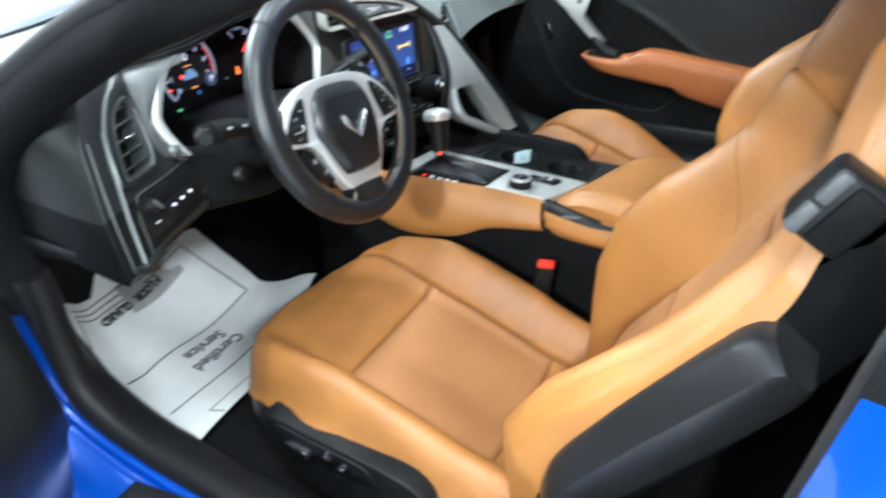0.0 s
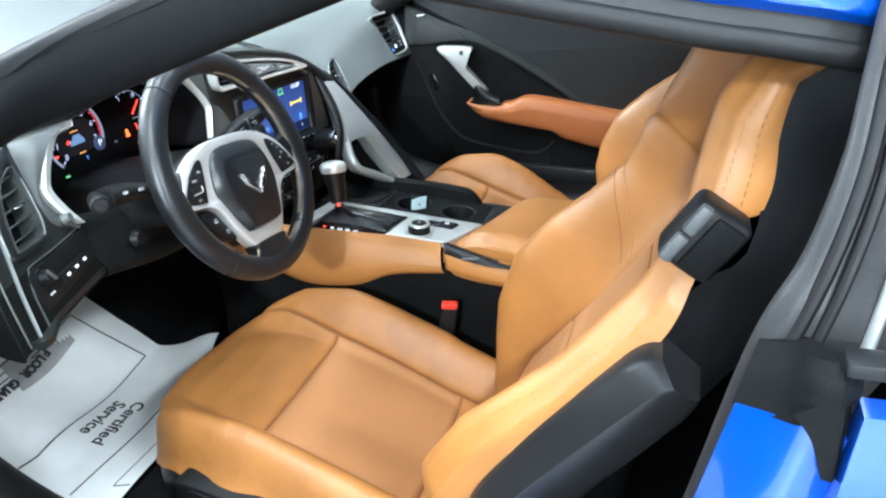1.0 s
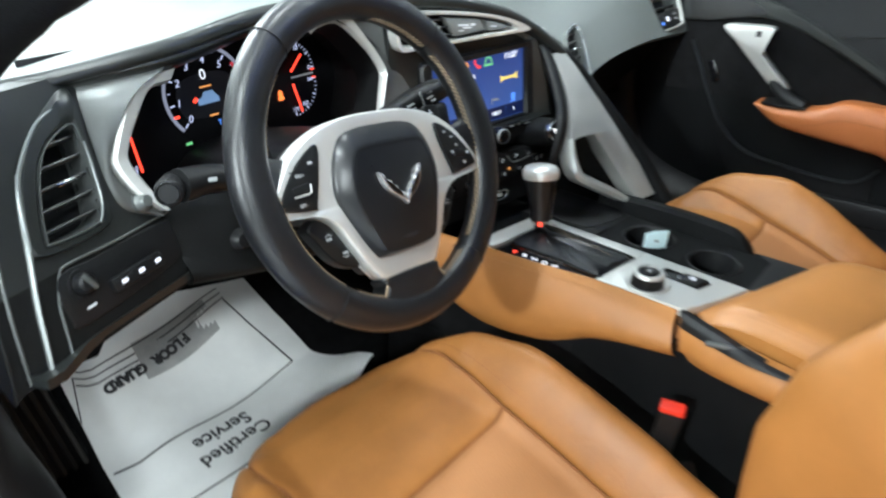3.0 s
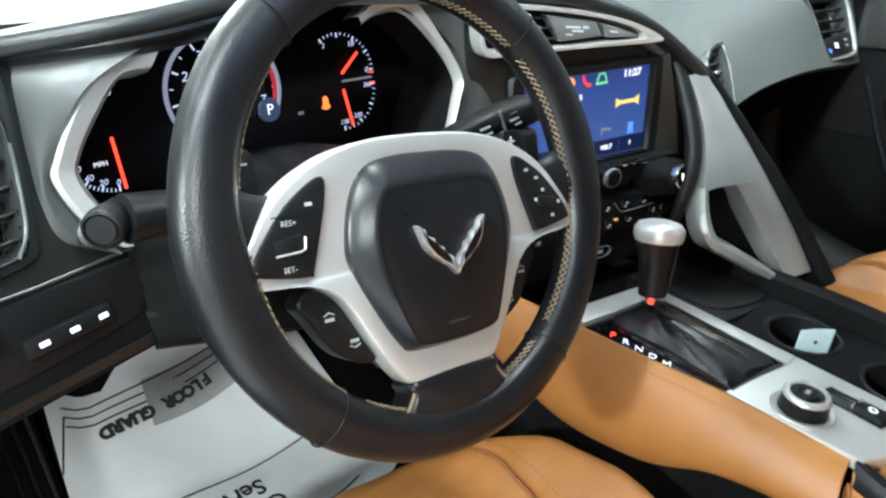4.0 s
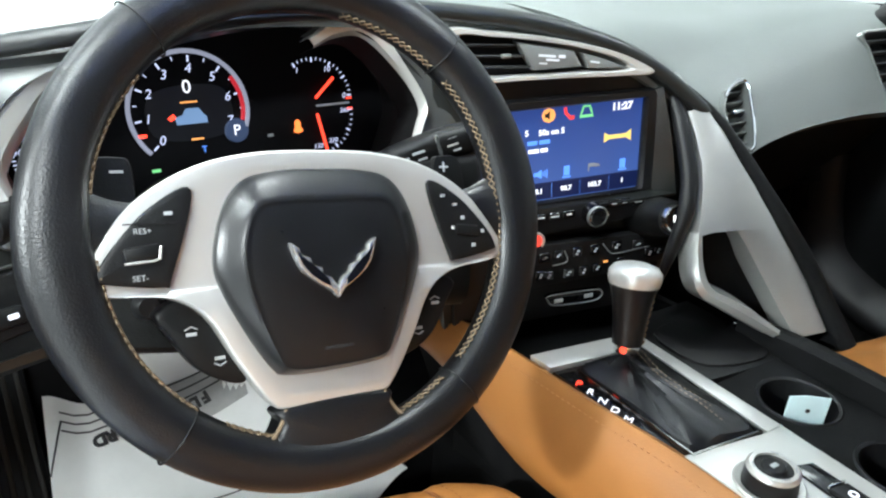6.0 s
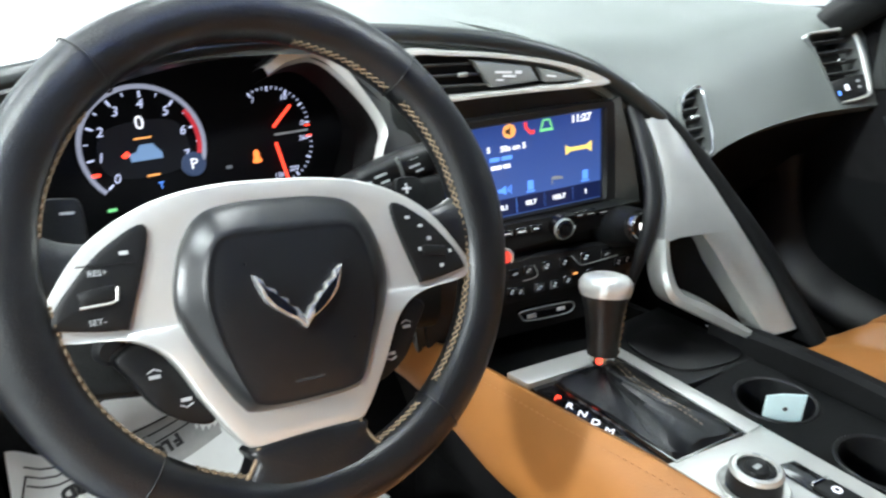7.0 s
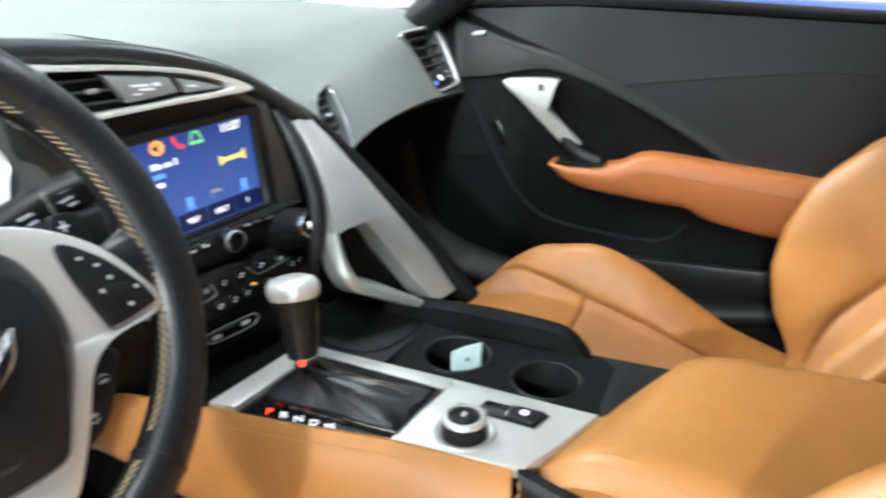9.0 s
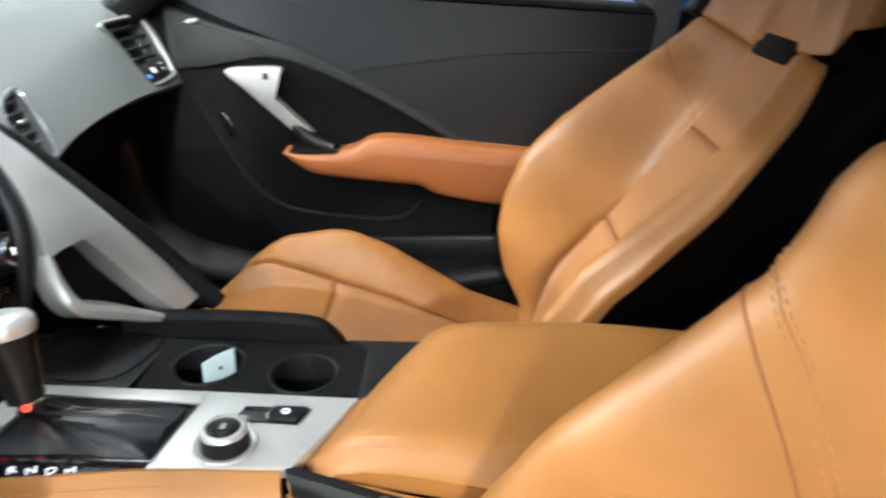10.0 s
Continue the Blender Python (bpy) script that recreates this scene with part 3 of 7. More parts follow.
def ease(x, lo, hi):
    f = min(1, max(0, (x - lo) / (hi - lo)))
    return f * f * (3 - 2 * f)


def puffed(fn, u0, u1, v0, v1, nu, nv, puff, dip=0.0055, edges=(1, 1, 1, 1)):
    """A leather panel: fn(u, v) gives the place; it swells between its seams and dips at them."""
    def spread(n, a, b_):
        t = np.linspace(0, 1, n)
        w = 0.5 - 0.5 * np.cos(math.pi * t)
        return 0.35 * t + 0.65 * w if a and b_ else t if not (a or b_) else t ** 1.7 if a else 1 - (1 - t) ** 1.7
    us, vs_ = u0 + (u1 - u0) * spread(nu, edges[0], edges[1]), v0 + (v1 - v0) * spread(nv, edges[2], edges[3])
    g = np.array([[fn(u, v) for v in vs_] for u in us])
    du, dv = np.gradient(g, axis=0), np.gradient(g, axis=1)
    n = np.cross(du, dv)
    n = n / np.maximum(np.linalg.norm(n, axis=2, keepdims=True), 1e-9)
    seg_u = np.linalg.norm(du, axis=2).mean(1).cumsum()
    seg_v = np.linalg.norm(dv, axis=2).mean(0).cumsum()
    big = 9.0
    d = np.minimum.reduce([
        np.broadcast_to((seg_u - seg_u[0] if edges[0] else np.full(nu, big))[:, None], (nu, nv)),
        np.broadcast_to((seg_u[-1] - seg_u if edges[1] else np.full(nu, big))[:, None], (nu, nv)),
        np.broadcast_to((seg_v - seg_v[0] if edges[2] else np.full(nv, big))[None], (nu, nv)),
        np.broadcast_to((seg_v[-1] - seg_v if edges[3] else np.full(nv, big))[None], (nu, nv))])
    h = -dip * np.exp(-d / 0.0035) + puff * (1 - np.exp(-d / 0.03))
    return g + n * h[..., None]


def seat(cx, dy, dz, side, recline, label, wide=1.0):
    """A sports seat whose middle is at x = cx; side: -1 where its door is on the left, 1 on the right."""
    root = thing("sports_seat", (cx, -0.2 + dy, 0.17), label, "car seat", "front seats")

    # cushion: across u (-1..1), back to front v (0..1)
    def cushion(u, v):
        y = -0.40 + 0.575 * v
        half = lerp(y, (-0.40, -0.25, -0.05, 0.02, 0.06, 0.09, 0.115, 0.135, 0.152, 0.165, 0.175), (0.225, 0.238, 0.242, 0.232, 0.218, 0.200, 0.176, 0.150, 0.118, 0.086, 0.05))
        mid = lerp(y, (-0.40, -0.28, -0.15, -0.05, 0.04, 0.10, 0.145, 0.165, 0.175), (0.245, 0.27, 0.318, 0.350, 0.362, 0.358, 0.342, 0.322, 0.292))
        x = u * half * wide
        lift = lerp(y, (-0.40, -0.25, -0.08, 0.03, 0.09, 0.13, 0.175), (0.062, 0.082, 0.080, 0.056, 0.030, 0.010, 0.0))
        if side > 0 and u > 0:
            lift += 0.012 * ease(y, -0.20, -0.05) * (1 - ease(y, 0.05, 0.15)) - 0.032 * ease(-y, 0.12, 0.30)
        a = abs(u)
        z = mid + lift * ease(a, 0.50, 0.82) - 0.012 * (1 - ease(a, 0, 0.6)) * ease(-y, 0, 0.2)
        roll = ease(a, 0.78, 1.0)
        z -= roll ** 2 * 0.075
        return (cx + x, y + dy + 0.02 * (1 - a ** 2) * ease(y, 0.05, 0.17), z + dz)

    SEAM_V, REAR_V = 0.605, 0.175

    def seam_u(v):
        return lerp(v, (0, 0.605, 0.76, 0.86, 0.93, 1.0), (0.58, 0.59, 0.66, 0.77, 0.90, 0.97))

    def middle(q, v):
        return cushion(q * seam_u(v), v)

    def outer(s):
        return lambda q, v: cushion(s * (seam_u(v) + (1 - seam_u(v)) * q), v)

    part("cushion_rear", grid_bm(puffed(middle, -1, 1, 0.0, REAR_V, 24, 10, 0.003)), TAN, root, "tan leather rear of the cushion")
    part("cushion_insert", grid_bm(puffed(middle, -1, 1, REAR_V, SEAM_V, 30, 34, 0.005)), TAN_SUEDE, root, "tan perforated leather insert")
    part("thigh_panel", grid_bm(puffed(middle, -1, 1, SEAM_V, 1.0, 34, 44, 0.007, edges=(1, 1, 1, 0))), TAN_WORN, root, "creased tan leather thigh panel")
    for s in (-1, 1):
        lo, hi = (0, 1) if s > 0 else (1, 0)
        part("cushion_bolster", grid_bm(puffed(outer(s), lo, hi, 0.0, 1.0, 22, 56, 0.007, edges=(s > 0, s < 0, 0, 0))), TAN_WORN, root, "softly creased tan leather bolster")
        stitches([np.array(outer(s)(0.13, v)) + (0, 0, 0.0062) for v in np.linspace(0.1, 0.86, 44)], (0, 0, 1), SEAM, root, 0.005, 0.003, 0.0006)
        part("cushion_seam", tube([np.array(outer(s)(0.62, v)) + (0, 0, 0.0052) for v in np.linspace(0.12, 0.80, 40)], 0.0013, n=6), SEAM, root)
        part("cushion_seam", tube([np.array(middle(s, v)) + (0, 0, -0.0018) for v in np.linspace(0, 0.93, 50)], 0.0018, n=6), SEAM, root)
    for v in (REAR_V, SEAM_V):
        part("cushion_seam", tube([np.array(middle(q, v)) + (0, 0, -0.0018) for q in np.linspace(-1, 1, 26)], 0.0018, n=6), SEAM, root)
    # black base under the cushion
    def skirt(k, drop, inset):
        out = []
        for v in np.linspace(0.02, 1.0, 16):
            p = cushion(1.0, v)
            out.append((p[0] - inset, p[1], p[2] - drop))
        for u in np.linspace(0.8, -0.8, 9):
            p = cushion(u, 1.0)
            out.append((p[0], p[1] - inset, p[2] - drop))
        for v in np.linspace(1.0, 0.02, 16):
            p = cushion(-1.0, v)
            out.append((p[0] + inset, p[1], p[2] - drop))
        return out
    rows = [skirt(0, -0.004, 0.008), skirt(1, 0.02, -0.004), skirt(2, 0.055, 0.0), [(x, y, 0.20 + dz * 0) for x, y, z in skirt(3, 0, 0.02)]]
    part("seat_base", grid_bm(patch(rows, 12, 70)), BLACK, root, "black plastic seat base")
    # switch panel on the door side
    if side < 0:
        pm = frame_at((cx - 0.256, -0.08 + dy, 0.297 + dz), (0, -1, -0.22), (0, 0, 1))
        pan = part("switch_panel", prism(spline([(-0.098, 0.022), (-0.090, 0.046), (-0.02, 0.052), (0.06, 0.060), (0.15, 0.062), (0.19, 0.03), (0.17, -0.02), (0.08, -0.052), (-0.02, -0.058), (-0.075, -0.035)], 48, True), -0.03, 0.006, pm, 0.006), surface("dark_grey_plastic", (0.009, 0.0095, 0.010), 0.45, grain=0.3, spec=0.25), root, "dark switch panel")
        strip = part("switch_strip", prism(spline([(-0.085, 0.020), (-0.070, 0.040), (-0.01, 0.045), (0.055, 0.052), (0.085, 0.050), (0.10, 0.028), (0.06, 0.014), (-0.02, 0.006), (-0.07, 0.008)], 40, True), 0.004, 0.009, pm, 0.003), BLACK, pan, "black switch strip")
        for pts in ([(-0.052, 0.016), (-0.045, 0.027), (-0.010, 0.028), (-0.004, 0.018), (-0.020, 0.012)], [(0.012, 0.034), (0.016, 0.046), (0.029, 0.046), (0.031, 0.036), (0.022, 0.031)], [(0.040, 0.026), (0.044, 0.040), (0.056, 0.040), (0.058, 0.028), (0.049, 0.022)]):
            part("seat_switch", prism(spline(pts, 20, True), 0.007, 0.019, pm, 0.004), GLOSS, strip)
    else:
        pm = frame_at((cx + 0.252, -0.07 + dy, 0.285 + dz), (0, 1, 0.2), (0, 0, 1))
        part("side_trim", prism(spline([(0.09, 0.02), (0.07, 0.045), (-0.04, 0.05), (-0.15, 0.05), (-0.18, 0.02), (-0.08, -0.05), (0.06, -0.04)], 40, True), -0.03, 0.004, pm, 0.006), BLACK, root, "black seat side trim")

    # backrest: h up along the reclined back, u across; beyond |u| = 1 it wraps round to the rear
    A = radians(recline)
    base = Vector((cx, -0.375 + dy, 0.265 + dz))
    up, fwd = Vector((0, -math.sin(A), math.cos(A))), Vector((0, math.cos(A), math.sin(A)))
    H = 0.90

    def back(u, v):
        h = H * v
        half = lerp(h, (0, 0.06, 0.15, 0.3, 0.40, 0.46, 0.54, 0.60, 0.68, 0.74, 0.77, 0.79), (0.18, 0.215, 0.24, 0.248, 0.242, 0.233, 0.218, 0.19, 0.16, 0.148, 0.132, 0.10))
        if u * side < 0:
            half = max(half, lerp(h, (0.50, 0.54, 0.60, 0.68, 0.74, 0.77, 0.79), (0.0, 0.219, 0.208, 0.190, 0.168, 0.146, 0.11)))
        half *= wide
        bol = lerp(h, (0, 0.06, 0.15, 0.25, 0.4, 0.52, 0.60, 0.7, 0.9), (0.015, 0.05, 0.095, 0.092, 0.058, 0.047, 0.048, 0.05, 0.03))
        if u > 0 and side > 0:
            bol = lerp(h, (0, 0.034, 0.071, 0.12, 0.178, 0.255, 0.342, 0.447, 0.546, 0.65, 0.9), (0.0, 0.01, 0.068, 0.110, 0.135, 0.146, 0.131, 0.099, 0.067, 0.05, 0.03))
        elif u > 0:
            bol = lerp(h, (0, 0.06, 0.15, 0.24, 0.33, 0.41, 0.49, 0.55, 0.60, 0.7, 0.9), (0.015, 0.05, 0.102, 0.122, 0.115, 0.096, 0.084, 0.096, 0.094, 0.070, 0.03))
        mid = lerp(h, (0, 0.1, 0.25, 0.45, 0.6, 0.7, 0.75, 0.775, 0.79), (0.0, 0.012, 0.018, 0.012, 0.01, 0.025, 0.022, 0.006, -0.02))
        mid += 0.048 * ease(h, 0.50, 0.80)
        a = abs(u)
        if a <= 1:
            x = u * half
            p = mid + bol * ease(a, 0.45, 0.86) - 0.02 * ease(a, 0.86, 1.0) * (0.4 + bol / 0.1)
        else:
            f = a - 1
            x = math.copysign(half + 0.013 * math.sin(min(1, f) * 2.3), u) - math.copysign(0.012 * f, u)
            wrap = 1 - 0.35 * ease(h, 0.52, 0.62) - (0.38 * ease(h, 0.66, 0.76) if u * side > 0 else 0)
            p = mid + bol - 0.02 * (0.4 + bol / 0.1) - f * (0.05 + bol * 0.6) * wrap
        return base + Vector((x, 0, 0)) + up * h + fwd * p

    def bk(u, v):
        return np.array(back(u, v))

    def inn(v):
        return lerp(v, (0, 0.15, 0.3, 0.47, 0.65, 1.0), (0.56, 0.55, 0.48, 0.40, 0.38, 0.5))

    def rim_u(v, s):
        wrap = lerp(v, (0, 0.3, 0.45, 0.62), (1.45, 1.42, 1.38, 1.22))
        return wrap if s == side or side < 0 else 1 + (wrap - 1) * 0.25

    def insert(q, v):
        return bk(q * inn(v), v)

    def wing(s):
        return lambda q, v: bk(s * (inn(v) + (rim_u(v, s) - inn(v)) * q), v)

    def skin(u, v, lift):
        """A place on the swollen leather and the way out of it there."""
        du, dv = bk(u + 0.01, v) - bk(u - 0.01, v), bk(u, v + 0.005) - bk(u, v - 0.005)
        n = np.cross(dv, du)
        n = n / np.linalg.norm(n)
        if n @ np.array(fwd) + 0.6 * n[0] * (1 if u > 0 else -1) < 0:
            n = -n
        d = abs(abs(u) - inn(v)) * 0.2
        return bk(u, v) + n * (0.006 * (1 - math.exp(-d / 0.03)) + lift), n

    def sewn(line, mat, length=0.005, gap=0.003, r=0.0008, lift=0.0003):
        got = [skin(u, v, lift) for u, v in line]
        stitches([a for a, _ in got], [n for _, n in got], mat, root, length, gap, r)

    IN = 0.40
    for v0, v1 in ((0.0, 0.285), (0.285, 0.495), (0.495, 0.655)):
        part("back_insert", grid_bm(puffed(insert, 1, -1, v0, v1, 24, 16, 0.006)), TAN_SUEDE if v0 < 0.5 else TAN, root, "tan perforated leather back insert")
    for s in (-1, 1):
        a, b_ = (1, 0) if s > 0 else (0, 1)
        part("back_bolster", grid_bm(puffed(wing(s), a, b_, 0.0, 0.645, 56, 70, 0.006, edges=(0, 1, 0, 1) if s > 0 else (1, 0, 0, 1))), TAN, root, "tan leather back bolster")
        sewn([(s * lerp(v, (0.1, 0.36, 0.5, 0.6), (0.90, 0.91, 0.95, 1.0)), v) for v in np.linspace(0.1, 0.54, 70)], TAN_THREAD, 0.0045, 0.003, 0.0006)
    for s in (-1,) * (side > 0):
        part("wing_seam", tube([skin(-s * u, v, -0.0004)[0] for u, v in spline([(0.42, 0.505), (0.6, 0.535), (0.8, 0.57), (0.98, 0.60)], 30)], 0.0014, n=6, up=tuple(fwd)), SEAM, root)
    for s in (1,) * (side < 0):
        for off in (0.0, 0.0085):
            sewn([(s * u, v + off) for u, v in spline([(0.49, 0.443), (0.602, 0.477), (0.70, 0.510), (0.80, 0.531), (0.92, 0.560), (0.98, 0.596)], 50)], TAN_THREAD, 0.0045, 0.0028, 0.0008)
        part("wing_seam", tube([skin(s * u, v, -0.0002)[0] for u, v in spline([(0.50, 0.422), (0.602, 0.457), (0.70, 0.487), (0.80, 0.512), (0.93, 0.533)], 36)], 0.0014, n=6, up=tuple(fwd)), SEAM, root)
        part("wing_seam", tube([skin(s * u, v, -0.0004)[0] for u, v in spline([(0.485, 0.447), (0.597, 0.481), (0.695, 0.514), (0.797, 0.535), (0.918, 0.564), (0.98, 0.60)], 36)], 0.0011, n=6, up=tuple(fwd)), SEAM, root)
    for s in (-1, 1):
        part("bolster_seam", tube([bk(s * inn(v), v) - np.array(fwd) * 0.003 for v in np.linspace(0.02, 0.64, 40)], 0.0016, n=6, up=tuple(fwd)), SEAM, root)
    for v in (0.285, 0.495):
        part("insert_seam", tube([bk(q * inn(v), v) - np.array(fwd) * 0.002 for q in np.linspace(-1, 1, 20)], 0.0016, n=6, up=tuple(fwd)), SEAM, root)
    part("headrest", grid_bm(puffed(bk, IN, -IN, 0.655, 0.878, 36, 44, 0.005, 0.0015, edges=(1, 1, 1, 0))), TAN, root, "tan leather fixed headrest")
    for s in (-1, 1):
        a, b_ = (2.0, IN) if s > 0 else (-IN, -2.0)

        def shoulder(u, q):
            v0 = lerp(abs(u), (0.9, 1.25, 2.0), (0.645, 0.69, 0.715))
            return bk(u, v0 + (0.878 - v0) * q)

        part("shoulder_panel", grid_bm(puffed(shoulder, a, b_, 0, 1, 60, 44, 0.004, 0.0012, edges=(0, 1, 1, 0) if s > 0 else (1, 0, 1, 0))), TAN, root, "tan leather shoulder wrap with double stitching")
        for uu in (1.15, 1.55):
            stitches([bk(s * uu, v) + np.array((s * 0.0045, 0, 0)) for v in np.linspace(0.715, 0.862, 40)], (s, 0, 0), LIGHT_THREAD if uu < 1.3 else TAN_THREAD, root, 0.005, 0.004, 0.0006)
    # slot below the headrest
    part("headrest_slot", prism([(-0.056, -0.019), (-0.050, -0.024), (0.050, -0.024), (0.056, -0.019), (0.046, 0.018), (0.040, 0.022), (-0.040, 0.022), (-0.046, 0.018)], -0.012, 0.0005, Matrix.Translation(base + up * (0.660 * H) + fwd * 0.024) @ frame_at((0, 0, 0), (-1, 0, 0), up).to_3x3().to_4x4(), 0.002), SOFT_BLACK, root, "dark slot under the headrest")
    # black rear shell
    rows = []
    for v, deep in ((0.0, 0.13), (0.1, 0.13), (0.25, 0.13), (0.45, 0.13), (0.62, 0.13), (0.68, 0.13), (0.78, 0.13), (0.84, 0.11), (0.872, 0.06), (0.878, 0.004)):
        row = []
        for f in np.linspace(1, -1, 13):
            ru = rim_u(v, 1 if f > 0 else -1) + 0.02 if v < 0.645 else 1.97
            q = bk(math.copysign(ru, f), v)
            c = bk(0, v) - np.array(fwd) * (deep - 0.23 * deep * f * f)
            row.append((cx + abs(f) * (q[0] - cx) * 1.005, *(np.array(c)[1:] * (1 - f ** 4) + q[1:] * f ** 4)))
        rows.append(row)
    part("rear_shell", grid_bm(patch(rows, 30, 24)), BLACK, root, "black plastic seat back shell")
    # cover over the recliner on the door side
    for s in (side,):
        if s < 0:
            cm = frame_at((cx - 0.252, -0.553 + dy, 0.577 + dz), (0, -0.62, 0.78), (0, 0.78, 0.62))
        else:
            cm = frame_at((cx + 0.252, -0.545 + dy, 0.55 + dz), (0, 0.62, -0.78), (0, 0.78, 0.62))
        k = 1 if s < 0 else -1
        rows = []
        for x, yt, yb in spline([(-0.215, -0.012, -0.03), (-0.19, 0.012, -0.036), (-0.14, 0.030, -0.04), (-0.05, 0.040, -0.04), (0.04, 0.042, -0.037), (0.095, 0.041, -0.033), (0.118, 0.040, -0.031), (0.136, 0.035, -0.027), (0.146, 0.026, -0.023)], 40):
            d = yt - yb
            rows.append([on(cm, k * x, y, z) for y, z in ((yt - 0.002, -0.03), (yt, -0.01), (yt - 0.001, 0.010), (yt - 0.06 * d, 0.015), (yt - 0.30 * d, 0.036), (yt - 0.36 * d, 0.040), (yt - 0.45 * d, 0.040), (yb + 0.1 * d, 0.030), (yb, 0.022), (yb, -0.03))])
        c0, c1 = np.mean(rows[0], 0), np.mean(rows[-1], 0)
        bm = grid_bm(np.array([[c0] * 10] + rows + [[c1] * 10]), close_v=True, flip=s > 0)
        part("recliner_cover", bm, surface("grey_black_plastic", (0.013, 0.013, 0.0135), 0.31, grain=0.25, grain_scale=700, spec=0.34), root, "satin black recliner cover")
    # belt guide on the outer shoulder
    gm = Matrix.Translation(base + up * 0.612 + fwd * 0.058 + Vector((side * 0.218, 0, 0))) @ frame_at((0, 0, 0), (0, fwd.y, fwd.z), up).to_3x3().to_4x4()
    gd = part("belt_guide", box(0.056, 0.068, 0.042, gm, 0.009, 3), BLACK, root, "black belt guide at the shoulder")
    for k in (-1, 1):
        part("guide_rib", box(0.012, 0.030, 0.012, gm @ Matrix.Translation((0.019, k * 0.0165, 0.021 if side > 0 else -0.021)), 0.003), surface("grey_plastic", (0.075, 0.078, 0.08), 0.45, grain=0.25), gd)
    part("guide_panel", box(0.030, 0.058, 0.008, gm @ Matrix.Translation((-0.008, 0, 0.022 if side > 0 else -0.022)), 0.003), SOFT_BLACK, gd)
    return root


seat(-0.387, 0.0, 0.0, -1, 31.5, "tan leather driver's sports seat with black plastic shell")
seat(0.394, -0.085, 0.01, 1, 34.0, "tan leather passenger sports seat with black plastic shell", 0.905)


# ---- dashboard ----
dash = thing("dashboard", (0, 0.3, 0.55), "black and grey leather-wrapped dashboard with silver trim", "dashboard")

# upper skin, from the windscreen down to the crease over the passenger's face
CREASE = [(0.165, 0.150, 0.742), (0.222, 0.184, 0.757), (0.30, 0.202, 0.775), (0.41, 0.217, 0.789), (0.53, 0.231, 0.802), (0.64, 0.235, 0.812), (0.755, 0.215, 0.816)]
FACE_LOW = [(0.198, 0.104, 0.655), (0.248, 0.129, 0.676), (0.33, 0.142, 0.688), (0.43, 0.150, 0.693), (0.54, 0.156, 0.692), (0.64, 0.160, 0.686), (0.755, 0.162, 0.678)]
top_rows = [
    [(0.150, 0.166, 0.754), (0.205, 0.198, 0.766), (0.30, 0.216, 0.784), (0.41, 0.232, 0.797), (0.53, 0.246, 0.809), (0.64, 0.250, 0.818), (0.755, 0.235, 0.820)],
    [(0.06, 0.25, 0.832), (0.12, 0.27, 0.836), (0.30, 0.29, 0.828), (0.42, 0.30, 0.834), (0.55, 0.31, 0.838), (0.66, 0.31, 0.838), (0.755, 0.29, 0.834)],
    [(-0.02, 0.42, 0.870), (0.04, 0.42, 0.873), (0.25, 0.43, 0.872), (0.44, 0.44, 0.867), (0.60, 0.43, 0.858), (0.70, 0.42, 0.85), (0.755, 0.41, 0.842)],
    [(-0.06, 0.83, 0.930), (0.0, 0.83, 0.932), (0.22, 0.81, 0.926), (0.42, 0.76, 0.908), (0.58, 0.69, 0.885), (0.68, 0.63, 0.866), (0.755, 0.58, 0.85)]]
UNDER_CREASE = [tuple(np.array(a) * 0.84 + np.array(b_) * 0.16) for a, b_ in zip(CREASE, FACE_LOW)]
OVER_CREASE = [tuple(np.array(a) * 0.80 + np.array(b_) * 0.20) for a, b_ in zip(top_rows[0], top_rows[1])]
FACE_MID = [tuple(np.array(a) * 0.42 + np.array(b_) * 0.58 + (0, -0.002, 0)) for a, b_ in zip(CREASE, FACE_LOW)]
# the two air outlets of this face, cut through the skin
wv = frame_at((0.256, 0.160, 0.729), (1, 0.03, 0), (0, 0.6, 0.8))
WV = [(0.0193, 0.0347), (-0.0091, 0.0284), (-0.0273, 0.016), (-0.0405, -0.0025), (-0.043, -0.0264), (-0.0337, -0.0483), (-0.0252, -0.0588), (-0.0131, -0.0522), (0.0029, -0.0263), (0.015, 0.0011), (0.0234, 0.0238)]
pv = frame_at((0.658, 0.195, 0.748), (1, -0.09, 0), (-0.04, 0.47, 0.88))
PV = [(-0.0571, 0.0571), (-0.0062, 0.059), (0.0503, 0.0587), (0.0636, 0.0486), (0.0672, 0.0193), (0.062, -0.0152), (0.0563, -0.0443), (0.0452, -0.0568), (0.0006, -0.0611), (-0.0317, -0.061), (-0.0411, -0.0332), (-0.046, 0.0007), (-0.0518, 0.0328)]


def cut_outlet(bm, m, outline):
    """Take away the faces of a skin that lie inside an outlet's outline."""
    o = spline(outline, 56, True)
    c = o.mean(0)
    o = c + (o - c) * 0.97
    back_m = m.inverted()
    gone = []
    for f in bm.faces:
        p = back_m @ f.calc_center_median()
        if abs(p.z) < 0.05:
            crossings = sum((a[1] > p.y) != (b_[1] > p.y) and p.x < a[0] + (b_[0] - a[0]) * (p.y - a[1]) / (b_[1] - a[1]) for a, b_ in zip(o, np.roll(o, -1, axis=0)))
            if crossings % 2:
                gone.append(f)
    bmesh.ops.delete(bm, geom=gone, context="FACES")


